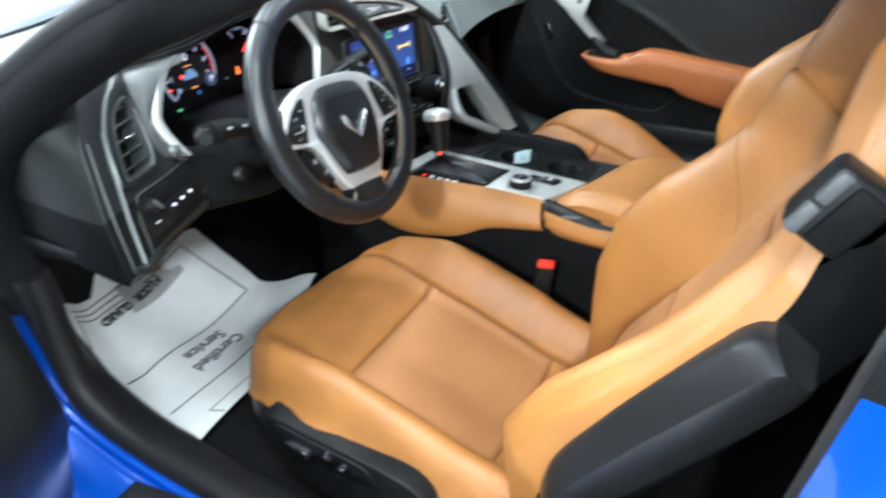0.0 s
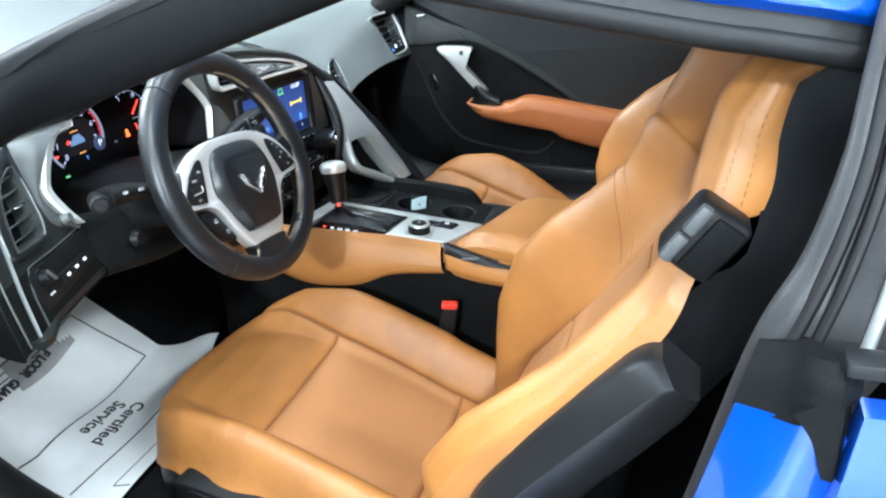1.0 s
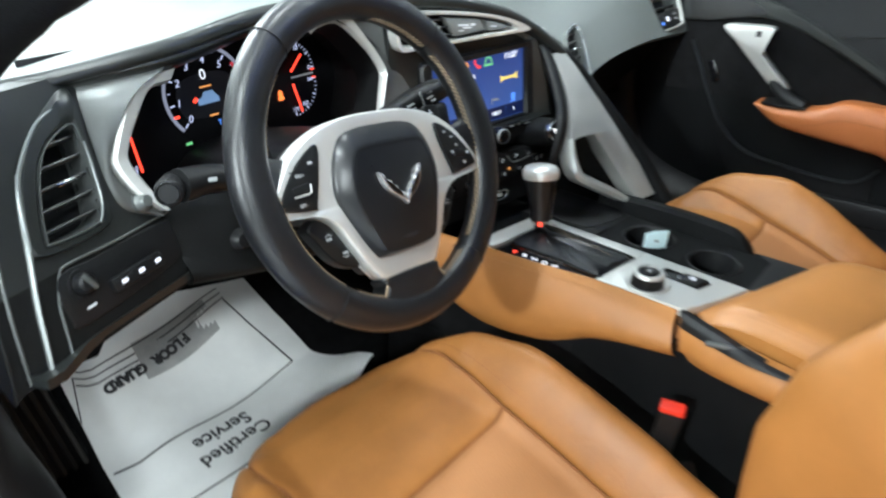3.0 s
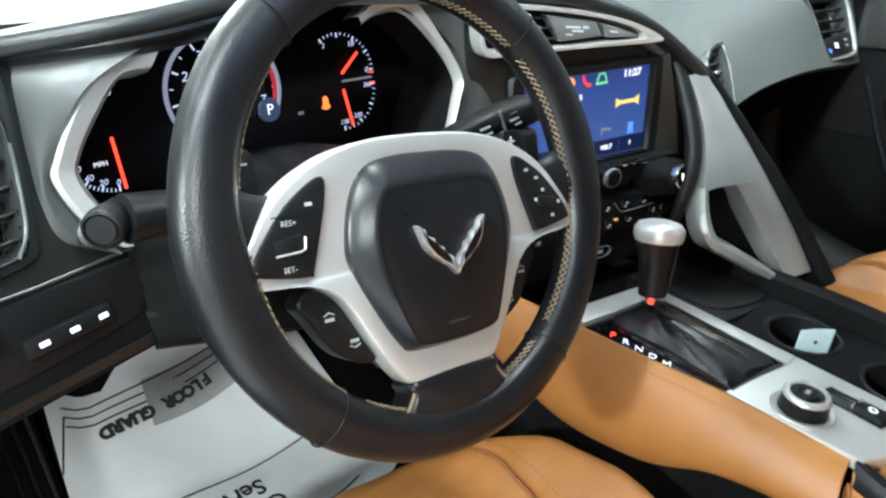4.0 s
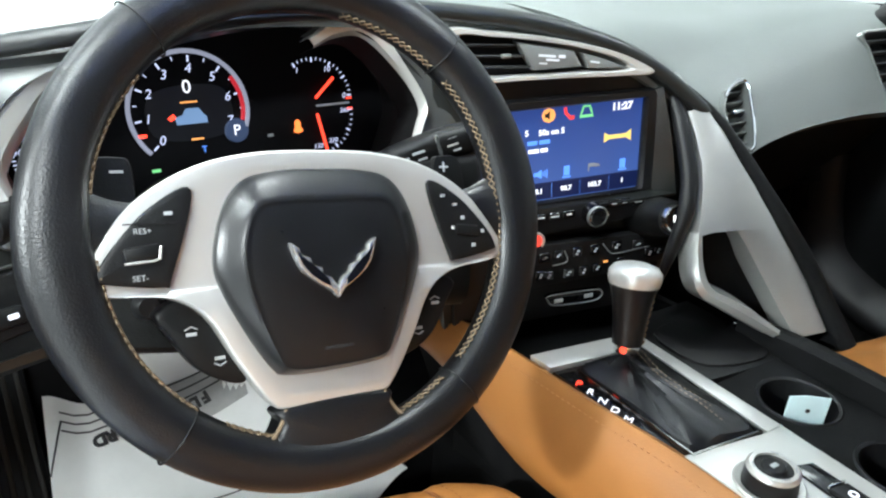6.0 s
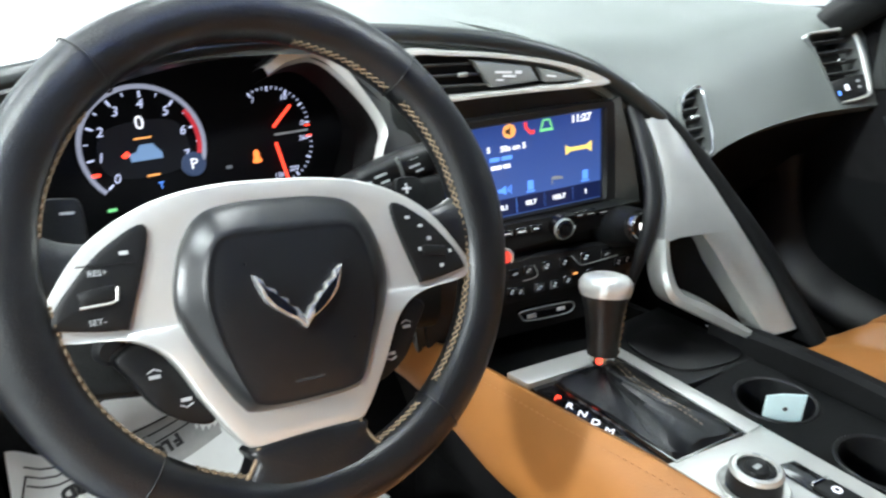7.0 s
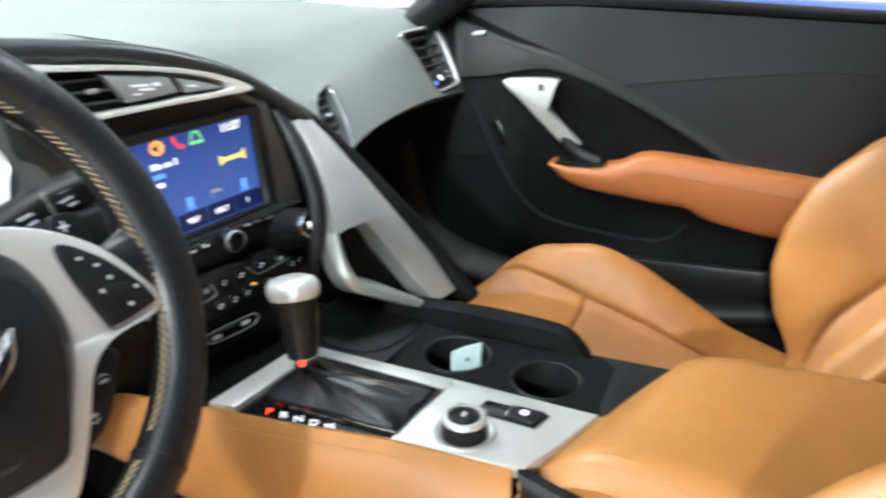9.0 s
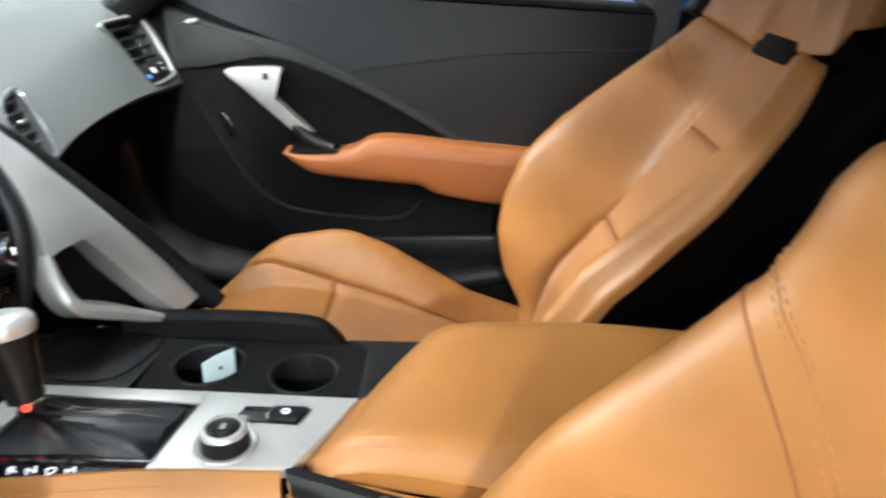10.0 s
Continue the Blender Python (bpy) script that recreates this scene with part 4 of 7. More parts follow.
bm = slab(patch([FACE_LOW, FACE_MID, UNDER_CREASE, OVER_CREASE] + top_rows[1:], 130, 120), (0, 0.018, -0.012))
cut_outlet(bm, wv, WV)
cut_outlet(bm, pv, PV)
part("upper_skin", bm, DASH_TOP, dash, "pale grey leather upper dash and face")
under = patch([FACE_LOW, [(x, y + 0.05, z - 0.02) for x, y, z in FACE_LOW], [(x, 0.36, 0.50) for x, y, z in FACE_LOW], [(x, 0.60, 0.36) for x, y, z in FACE_LOW]], 16, 20)
part("glove_box", slab(under, (0, 0.02, 0.02)), SOFT_BLACK, dash, "black glove box underside")

# driver's side: upper skin and the hood over the gauges
HOOD = [(-0.66, 0.275, 0.826), (-0.622, 0.248, 0.832), (-0.575, 0.222, 0.838), (-0.48, 0.19, 0.852), (-0.36, 0.185, 0.868), (-0.24, 0.188, 0.863), (-0.153, 0.172, 0.856), (-0.075, 0.152, 0.844), (0.0, 0.132, 0.822), (0.057, 0.118, 0.793), (0.120, 0.101, 0.745)]
rows = [HOOD, [(x, y + 0.05, z - 0.001) for x, y, z in HOOD], [(x * 1.0, 0.42, 0.872 - 0.10 * x * x) for x, y, z in HOOD], [(x * 1.0, 0.83 - 0.45 * x * x, 0.932 - 0.15 * x * x) for x, y, z in HOOD]]
part("driver_upper_skin", slab(patch(rows, 24, 56), (0, 0.006, -0.018)), DASH_TOP, dash, "pale grey leather upper dash")
part("hood_edge", tube(spline(HOOD, 80), 0.009, 0.008, n=12, up=(0, -1, 0.5)), DASH, dash, "padded black hood edge")
HOOD_IN = [(-0.655, 0.280, 0.818), (-0.617, 0.252, 0.822), (-0.572, 0.226, 0.824), (-0.48, 0.205, 0.826), (-0.36, 0.205, 0.846), (-0.24, 0.208, 0.848), (-0.15, 0.186, 0.843), (-0.072, 0.168, 0.831), (0.0, 0.150, 0.808), (0.050, 0.136, 0.779), (0.108, 0.118, 0.731)]
part("hood_lip", slab(patch([HOOD, [(a[0], a[1] - 0.004, (a[2] + b_[2]) / 2) for a, b_ in zip(HOOD, HOOD_IN)], HOOD_IN], 8, 60), (0, 0.012, 0)), DASH, dash, "black padded hood lip")
# hood roof above the gauges, back to the dials
part("gauge_tunnel", slab(patch([[(-0.575, 0.20, 0.70), (-0.585, 0.20, 0.755), (-0.54, 0.205, 0.80), (-0.47, 0.205, 0.835), (-0.36, 0.205, 0.848), (-0.26, 0.21, 0.846), (-0.19, 0.20, 0.80), (-0.165, 0.195, 0.76), (-0.20, 0.19, 0.70)],
     [(-0.56, 0.31, 0.69), (-0.57, 0.315, 0.75), (-0.53, 0.315, 0.80), (-0.47, 0.315, 0.83), (-0.36, 0.315, 0.838), (-0.26, 0.315, 0.836), (-0.20, 0.315, 0.80), (-0.18, 0.315, 0.75), (-0.20, 0.315, 0.69)]], 6, 48), (0, 0.004, 0.008)), BLACK, dash)

# left end: vent surround, light switches, lower knee panel
lp = frame_at((-0.622, 0.168, 0.72), (0.94, 0.30, 0), (0, 0.38, 1))


def end_x(y):
    """The door side of the dash end's face, in its own plane."""
    return float(np.interp(y, (-0.12, -0.088, -0.042, 0.001, 0.054, 0.09, 0.125), (-0.117, -0.1075, -0.095, -0.081, -0.061, -0.040, -0.012)))


KNEE = surface("black_knee_skin", (0.005, 0.0053, 0.0053), 0.5, grain=0.3, grain_scale=500, vary=0.2, vary_scale=8, voronoi=True, spec=0.14)


def face_rows(ys, right):
    rows = []
    for y in ys:
        lx, rx = end_x(y), right(y)
        z = on(lp, lx, y)[2]
        rows.append([(-0.722, 0.36, z + 0.01), (-0.722, 0.27, z), on(lp, lx - 0.010, y, -0.018), on(lp, lx, y, -0.002), on(lp, lx * 0.6 + rx * 0.4, y, 0.001), on(lp, rx, y, 0.0)])
    return rows


V_IN = [(0.0420, 0.0815), (0.0145, 0.0740), (-0.0055, 0.0590), (-0.0235, 0.0300), (-0.0375, -0.0040), (-0.0330, -0.0118), (0.0180, -0.0125), (0.0300, 0.0045), (0.0380, 0.0350), (0.0432, 0.0620)]
V_OUT = [(0.0560, 0.1130), (0.0080, 0.0898), (-0.0185, 0.0675), (-0.0383, 0.0410), (-0.0555, -0.0075), (-0.0365, -0.0200), (0.0235, -0.0187), (0.0350, -0.0040), (0.0432, 0.0290), (0.0505, 0.0680)]
bm = slab(patch(face_rows((0.125, 0.10, 0.06, 0.02, -0.015, -0.0345), lambda y: float(np.interp(y, (-0.035, 0.0, 0.125), (0.105, 0.075, 0.066)))), 90, 110), (0.01, 0.03, 0))
cut_outlet(bm, lp, V_IN)
part("side_face", bm, surface("black_end_skin", (0.012, 0.0135, 0.013), 0.40, grain=0.2, grain_scale=500, vary=0.15, vary_scale=6, voronoi=True, spec=0.32), dash, "black dash end beside the door")
part("side_panel", slab(patch(face_rows((-0.0345, -0.06, -0.085, -0.112), lambda y: 0.105), 20, 34), (0.01, 0.03, 0)), KNEE, dash, "black lower dash end panel")
SURROUND = surface("dark_satin_surround", (0.105, 0.11, 0.108), 0.34, metal=0.4, vary=0.1)
BZ_OUT = [(-0.49, 0.194, 0.832), (-0.525, 0.193, 0.815), (-0.545, 0.192, 0.795), (-0.563, 0.192, 0.765), (-0.567, 0.192, 0.745), (-0.555, 0.184, 0.715), (-0.535, 0.174, 0.690)]
BZ_FAR = [on(lp, x, y, 0.001) for x, y in ((0.082, 0.122), (0.066, 0.106), (0.058, 0.075), (0.052, 0.045), (0.048, 0.015), (0.052, -0.012), (0.082, -0.033))]
part("bezel_surround", slab(patch([BZ_FAR, [tuple((np.array(a) + np.array(b_)) / 2 + (0, -0.003, 0)) for a, b_ in zip(BZ_FAR, BZ_OUT)], BZ_OUT], 10, 40), (0.004, 0.012, 0)), SURROUND, dash, "smooth black surround of the gauge bezel")
BR_IN = [(-0.297, 0.212, 0.838), (-0.27, 0.213, 0.850), (-0.235, 0.212, 0.848), (-0.20, 0.204, 0.805), (-0.186, 0.196, 0.771), (-0.193, 0.192, 0.750), (-0.21, 0.185, 0.717)]
BR_FAR = [(-0.25, 0.205, 0.858), (-0.205, 0.204, 0.856), (-0.150, 0.202, 0.848), (-0.140, 0.196, 0.815), (-0.135, 0.190, 0.775), (-0.138, 0.186, 0.740), (-0.145, 0.180, 0.700)]
part("bezel_surround", slab(patch([BR_IN, [tuple((np.array(a) + np.array(b_)) / 2 + (0, -0.002, 0)) for a, b_ in zip(BR_IN, BR_FAR)], BR_FAR], 10, 40), (0, 0.012, 0)), SURROUND, dash, "smooth black surround of the gauge bezel")
part("knee_panel", slab(patch([[(-0.53, 0.186, 0.690), (-0.40, 0.165, 0.665), (-0.26, 0.16, 0.665), (-0.15, 0.17, 0.66)], [(-0.53, 0.170, 0.645), (-0.40, 0.15, 0.62), (-0.26, 0.15, 0.62), (-0.15, 0.16, 0.62)], [(-0.53, 0.155, 0.612), (-0.40, 0.145, 0.585), (-0.26, 0.15, 0.58), (-0.16, 0.16, 0.56)], [(-0.54, 0.24, 0.585), (-0.40, 0.25, 0.565), (-0.26, 0.25, 0.56), (-0.16, 0.25, 0.55)], [(-0.70, 0.5, 0.52), (-0.40, 0.5, 0.52), (-0.26, 0.5, 0.52), (-0.14, 0.5, 0.52)]], 24, 24), (0, 0.01, 0.012)), KNEE, dash, "black knee panel under the wheel")
part("side_under", slab(patch([[(-0.73, 0.34, 0.625)] + [on(lp, x, -0.111, 0.0) for x in (-0.112, -0.04, 0.03, 0.104)], [(-0.72, 0.5, 0.56), (-0.69, 0.4, 0.56), (-0.65, 0.38, 0.56), (-0.60, 0.36, 0.56), (-0.51, 0.33, 0.55)]], 6, 18), (0, 0, 0.01)), DASH, dash)
part("end_line", tube([on(lp, x, y, 0.0005) for x, y in spline([(-0.061, 0.054), (-0.081, 0.001), (-0.095, -0.042), (-0.1065, -0.085), (-0.112, -0.108)], 30)], 0.0014, 0.0012, n=8, up=(0.3, -1, 0)), VENT_RIM, dash, "thin grey edge line")
STRIP_O = spline([(-0.031, 0.0555), (-0.0455, 0.026), (-0.060, -0.012), (-0.0750, -0.050), (-0.0870, -0.0875), (-0.0935, -0.108)], 36)
STRIP_I = STRIP_O + np.array([(0.0062 - 0.0022 * k, 0.001) for k in np.linspace(0, 1, 36)])
STRIP = surface("dark_satin_strip", (0.20, 0.215, 0.21), 0.36, metal=0.5, vary=0.1)
part("side_strip", slab(np.array([[on(lp, *a, -0.004) for a in STRIP_O], [on(lp, *a, 0.003) for a in STRIP_O], [on(lp, *(a * 0.5 + b_ * 0.5), 0.0045) for a, b_ in zip(STRIP_O, STRIP_I)], [on(lp, *b_, 0.003) for b_ in STRIP_I], [on(lp, *b_, -0.004) for b_ in STRIP_I]]), (0.001, 0.004, 0)), STRIP, dash, "tapering satin grey edge strip")
part("panel_seam", tube([on(lp, x, y, 0.0012) for x, y in spline([(0.102, -0.0345), (0.026, -0.0350), (-0.028, -0.0328), (-0.0415, -0.0375), (-0.0555, -0.061), (-0.0625, -0.085), (-0.069, -0.108)], 50)], 0.0013, 0.0011, n=6, up=(0.3, 1, 0)), VENT_RIM, dash, "raised panel seam")


def vent(name, m, outline, slats, label, mat=SOFT_BLACK, rim=SILVER, knob=True, scale_in=0.86, deep=0.03, tilt=0.0):
    """An air outlet: a rounded frame, a dark throat and level slats with a chromed slider."""
    v = thing(name, tuple(m.translation), label, "air vent", "air vents")
    o = spline(outline, 56, True)
    c = o.mean(0)
    i = c + (o - c) * scale_in
    part("vent_frame", ring(o, i, -0.03, 0.006, m, 0.003), rim, v, "silver vent frame")
    part("throat", prism(c + (o - c) * (scale_in + 0.02), -deep - 0.004, -deep, m), SOFT_BLACK, v, "dark vent throat")
    wall = np.array([[on(m, *(c + (p - c) * (scale_in + 0.015)), z) for p in np.vstack([o, o[:1]])] for z in (-deep, -0.004)])
    part("throat_wall", grid_bm(wall), SOFT_BLACK, v)
    lo, hi = i[:, 1].min(), i[:, 1].max()
    for k in range(slats):
        y = lo + (hi - lo) * (k + 0.6) / (slats + 0.2)
        xs = []
        for a, b_ in zip(i, np.roll(i, -1, axis=0)):
            if (a[1] - y) * (b_[1] - y) < 0:
                xs.append(a[0] + (b_[0] - a[0]) * (y - a[1]) / (b_[1] - a[1]))
        if len(xs) >= 2:
            x0, x1 = min(xs), max(xs)
            s = part("slat", box(x1 - x0 - 0.001, 0.0026, 0.011, m @ Matrix.Translation(((x0 + x1) / 2, y, -0.008)) @ pose(0, 0, 0, -14 + tilt), 0.0008, 1), SLAT, v)
            if knob and k == slats // 2:
                part("slider", box(0.02, 0.0045, 0.006, m @ Matrix.Translation(((x0 + x1) / 2, y, 0.003)), 0.0015), CHROME, s, "chromed slider")
    return v


# driver's outer vent, tall and leaning, in a broad satin frame that runs out into the strip
dv = vent("air_vent", lp, V_IN, 5, "tall dash-end air vent with satin frame", rim=VENT_RIM, scale_in=0.96)
part("satin_surround", ring(spline(V_OUT, 72, True), spline(V_IN, 72, True), -0.004, 0.0055, lp, 0.0035), DASH, dv, "broad black surround")
part("surround_edge", tube([on(lp, x, y, 0.0045) for x, y in spline([(0.030, 0.0985), (0.0080, 0.0898), (-0.0185, 0.0675), (-0.0383, 0.0410), (-0.0555, -0.0075)], 30)], [0.0008, 0.0016, 0.0022, 0.0018, 0.0012], 0.0016, n=8, up=(0.3, -1, 0)), STRIP, dv, "bright satin edge line")
part("frame_edge", tube([on(lp, x, y, 0.0065) for x, y in spline([(0.0180, -0.0125), (0.0300, 0.0045), (0.0380, 0.0350), (0.0432, 0.0620)], 24)], 0.0013, n=8, up=(0.3, -1, 0)), STRIP, dv, "bright satin inner edge")

part("light_sensor", lathe([(0.0, 0.009), (0.006, 0.008), (0.010, 0.004), (0.011, 0.0), (0.010, -0.006)], pose(0.06, 0.66, 0.908), 20), surface("pale_sensor", (0.6, 0.6, 0.58), 0.3), dash, "pale domed light sensor")

# light switches beside the column
sw = lp @ Matrix.Translation((0.0, -0.066, 0.0))
sp = thing("switch_cluster", tuple(sw.translation), "black lighting switch panel set in the dash", "switch panel")
part("panel", prism(spline([(-0.045, 0.026), (0.0, 0.027), (0.085, 0.026), (0.092, 0.018), (0.088, -0.012), (0.06, -0.020), (-0.040, -0.024), (-0.054, -0.012)], 44, True), -0.004, 0.0025, sw, 0.002), BLACK, sp)
rot = part("rotary_switch", lathe([(0.0, 0.013), (0.0065, 0.013), (0.0090, 0.011), (0.0105, 0.003), (0.0135, 0.003), (0.0135, 0.0)], sw @ Matrix.Translation((-0.028, 0.012, 0.002)), 24), BLACK, sp, "black rotary switch")
part("grip_bar", box(0.004, 0.018, 0.005, sw @ Matrix.Translation((-0.028, 0.012, 0.016)) @ pose(0, 0, 0, 0, 0, 25), 0.0015), VENT_RIM, rot, "grey grip bar")
bar = part("button_bar", box(0.066, 0.015, 0.008, sw @ Matrix.Translation((0.029, -0.0055, 0.004)), 0.003), BLACK, sp)
for k in range(3):
    part("lit_mark", box(0.0075, 0.0040, 0.0012, sw @ Matrix.Translation((0.009 + 0.022 * k, -0.0055, 0.0085)), 0.0010, 1), W_LIT, bar)
part("small_mark", box(0.010, 0.0022, 0.001, sw @ Matrix.Translation((-0.030, -0.0107, 0.003)), 0), LEGEND, sp)
solo("dimmer_knob", lathe([(0.0, 0.014), (0.006, 0.013), (0.0085, 0.008), (0.0110, 0.006), (0.0115, 0.0), (0.0095, -0.01)], lp @ Matrix.Translation((0.0707, -0.0133, 0.002)), 24), VENT_RIM, "small dark satin dash knob", "knob")

# ---- instrument cluster ----
clu = thing("instrument_cluster", (-0.375, 0.3, 0.70), "black instrument cluster with lit dials in a silver bezel", "instrument cluster")
gm = frame_at((-0.375, 0.302, 0.765), (1, 0, 0), (0, 0.125, 1))
part("dial_face", box(0.42, 0.18, 0.006, gm @ Matrix.Translation((0, -0.012, -0.004)), 0.002), surface("matt_dial_black", (0.004, 0.004, 0.005), 0.6, spec=0.12), clu, "glossy black dial face")
bz = frame_at((-0.375, 0.193, 0.765), (1, 0, 0), (0, 0.25, 1))
# bezel: two silver brackets, left and right of the dials
for s in (-1, 1):
    if s < 0:
        o = [(-0.098, 0.066), (-0.135, 0.060), (-0.166, 0.034), (-0.186, 0.002), (-0.192, -0.016), (-0.180, -0.048), (-0.160, -0.072)]
        i = [(-0.108, 0.050), (-0.130, 0.047), (-0.152, 0.022), (-0.168, 0.0), (-0.173, -0.016), (-0.163, -0.046), (-0.150, -0.074)]
    else:
        o = [(0.078, 0.074), (0.108, 0.090), (0.144, 0.086), (0.175, 0.040), (0.190, 0.006), (0.183, -0.014), (0.165, -0.048)]
        i = [(0.085, 0.066), (0.107, 0.074), (0.136, 0.072), (0.169, 0.036), (0.184, 0.005), (0.178, -0.014), (0.162, -0.048)]
    o, i = spline(o, 30), spline(i, 30)
    g = np.array([[on(bz, *a, -0.02) for a in o], [on(bz, *a, 0.004) for a in o], [on(bz, *(a * 0.8 + b_ * 0.2), 0.007) for a, b_ in zip(o, i)], [on(bz, *(a * 0.2 + b_ * 0.8), 0.003) for a, b_ in zip(o, i)], [on(bz, *b_, -0.004) for b_ in i]])
    if s < 0:
        g = np.concatenate([g, [[on(bz, *(b_ * 0.99), -0.05) for b_ in i]]])
    else:
        wall = np.array([[on(bz, *b_, -0.004) for b_ in i], [on(bz, *(b_ * 0.995), -0.05) for b_ in i]])
        part("bezel_wall", grid_bm(wall), SOFT_BLACK, clu, "black inner wall of the bezel")
    part("bezel", grid_bm(g, flip=s < 0), SILVER, clu, "satin silver bezel")


SLANT = Matrix(((1, 0.22, 0, 0), (0, 1, 0, 0), (0, 0, 1, 0), (0, 0, 0, 1)))
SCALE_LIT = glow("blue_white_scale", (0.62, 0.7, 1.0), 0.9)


def dial(cx, cy, r, a0, a1, n, mat, numbers, size, minor=4, inner=0.72):
    """Ticks and numbers of a dial, angles in degrees from the right, anticlockwise."""
    out = bmesh.new()
    for k in range(n * minor + 1):
        a = radians(a0 + (a1 - a0) * k / (n * minor))
        long = k % minor == 0
        l = 0.12 if long else 0.07
        d, t = Vector((math.cos(a), math.sin(a))), Vector((-math.sin(a), math.cos(a)))
        w = 0.0009 if long else 0.0005
        q = [Vector((cx, cy)) + d * r * f + t * w * e for f, e in ((1, 1), (1, -1), (1 - l, -1), (1 - l, 1))]
        out.faces.new([out.verts.new((v.x, v.y, 0.0006)) for v in q])
    out.transform(gm)
    part("dial_scale", out, mat, clu, flat=True)
    for k, txt in enumerate(numbers):
        if txt:
            a = radians(a0 + (a1 - a0) * k / (len(numbers) - 1))
            letters("numeral", txt, size, gm @ Matrix.Translation((cx + r * inner * math.cos(a), cy + r * inner * math.sin(a), 0.001)) @ SLANT, mat, clu, 0.0002)


dial(-0.012, 0.002, 0.052, 222, -20, 7, SCALE_LIT, ["0", "1", "2", "3", "4", "5", "6", "7"], 0.0125, 2, 0.76)
part("tach_ring", tube([on(gm, -0.012 + 0.056 * math.cos(a), 0.002 + 0.056 * math.sin(a), 0.001) for a in np.linspace(radians(-22), radians(222), 60)], 0.0022, 0.0014, n=8, up=tuple(gm.to_3x3() @ Vector((0, 0, 1)))), glow("ring_light", (0.50, 0.55, 0.72), 0.42), clu, "pale lit dial ring")
part("red_band", tube([on(gm, -0.012 + 0.0515 * math.cos(a), 0.002 + 0.0515 * math.sin(a), 0.001) for a in np.linspace(radians(-16), radians(34), 24)], 0.0022, 0.0008, n=8, up=tuple(gm.to_3x3() @ Vector((0, 0, 1)))), glow("red_band_light", (0.75, 0.03, 0.05), 0.55), clu, "dim red band at the dial's end")
letters("numeral", "0", 0.018, gm @ Matrix.Translation((-0.012, 0.024, 0.001)), W_LIT, clu, 0.0002)
part("trip_display", prism(spline([(-0.045, 0.02), (0.02, 0.022), (0.022, -0.022), (-0.045, -0.022)], 32, True), 0.0, 0.0006, gm), glow("trip_glow", (0.01, 0.012, 0.018), 0.3), clu)
part("car_sign", prism([(-0.026, -0.011), (-0.027, -0.004), (-0.020, -0.002), (-0.016, 0.004), (-0.004, 0.004), (0.0, -0.002), (0.003, -0.005), (0.003, -0.011)], 0.0006, 0.0012, gm), glow("car_sign_glow", (0.2, 0.35, 0.6), 0.7), clu)
part("door_sign", prism([(-0.034, -0.004), (-0.028, 0.0), (-0.026, -0.004), (-0.031, -0.007)], 0.0012, 0.0016, gm), R_LIT, clu)
part("word_mark", box(0.016, 0.0016, 0.0005, gm @ Matrix.Translation((-0.012, 0.010, 0.001)), 0), O_LIT, clu)
part("word_mark", box(0.012, 0.0018, 0.0005, gm @ Matrix.Translation((-0.009, -0.026, 0.001)), 0), O_LIT, clu)
part("gear_disc", lathe([(0.0, 0.0022), (0.0105, 0.0022), (0.012, 0.001), (0.012, -0.001)], gm @ Matrix.Translation((0.030, -0.022, 0)), 28), glow("gear_disc_glow", (0.05, 0.08, 0.16), 0.6), clu)
letters("gear_letter", "P", 0.015, gm @ Matrix.Translation((0.030, -0.022, 0.003)), W_LIT, clu, 0.0002)
letters("trip_letter", "T", 0.009, gm @ Matrix.Translation((-0.004, -0.037, 0.002)), B_LIT, clu, 0.0002)
# right: oil pressure above, temperature below
dial(0.116, 0.002, 0.042, 118, 0, 4, SCALE_LIT, ["1", "", "10", "", "0"], 0.008, 4, 0.80)
dial(0.116, -0.016, 0.042, 4, -92, 3, SCALE_LIT, ["260", "", "220", "130"], 0.007, 4, 0.78)
part("red_tick", box(0.006, 0.0016, 0.0006, gm @ Matrix.Translation((0.155, -0.001, 0.001)), 0), R_LIT, clu)
part("red_tick", box(0.006, 0.0016, 0.0006, gm @ Matrix.Translation((0.155, -0.012, 0.001)), 0), R_LIT, clu)
part("word_mark", box(0.038, 0.0022, 0.0005, gm @ Matrix.Translation((0.136, -0.006, 0.001)), 0), MARK, clu)


def needle(x, y, a, length):
    part("needle", box(length, 0.0028, 0.0016, gm @ Matrix.Translation((x, y, 0.004)) @ pose(0, 0, 0, 0, 0, a) @ Matrix.Translation((length / 2, 0, 0)), 0.0006, 1), R_LIT, clu, "lit red needle")


needle(0.116, 0.002, 42, 0.03)
needle(0.116, -0.014, -80, 0.04)
needle(-0.122, -0.021, -87, 0.047)
bell = prism(spline([(-0.005, -0.004), (-0.003, 0.0), (-0.003, 0.005), (0.0, 0.008), (0.003, 0.005), (0.003, 0.0), (0.005, -0.004), (0.0, -0.006)], 24, True), 0, 0.001, gm @ Matrix.Translation((0.094, -0.026, 0.001)))
part("warning_light", bell, glow("red_orange_warning", (1.0, 0.22, 0.05), 1.6), clu, "red-orange bell warning light")
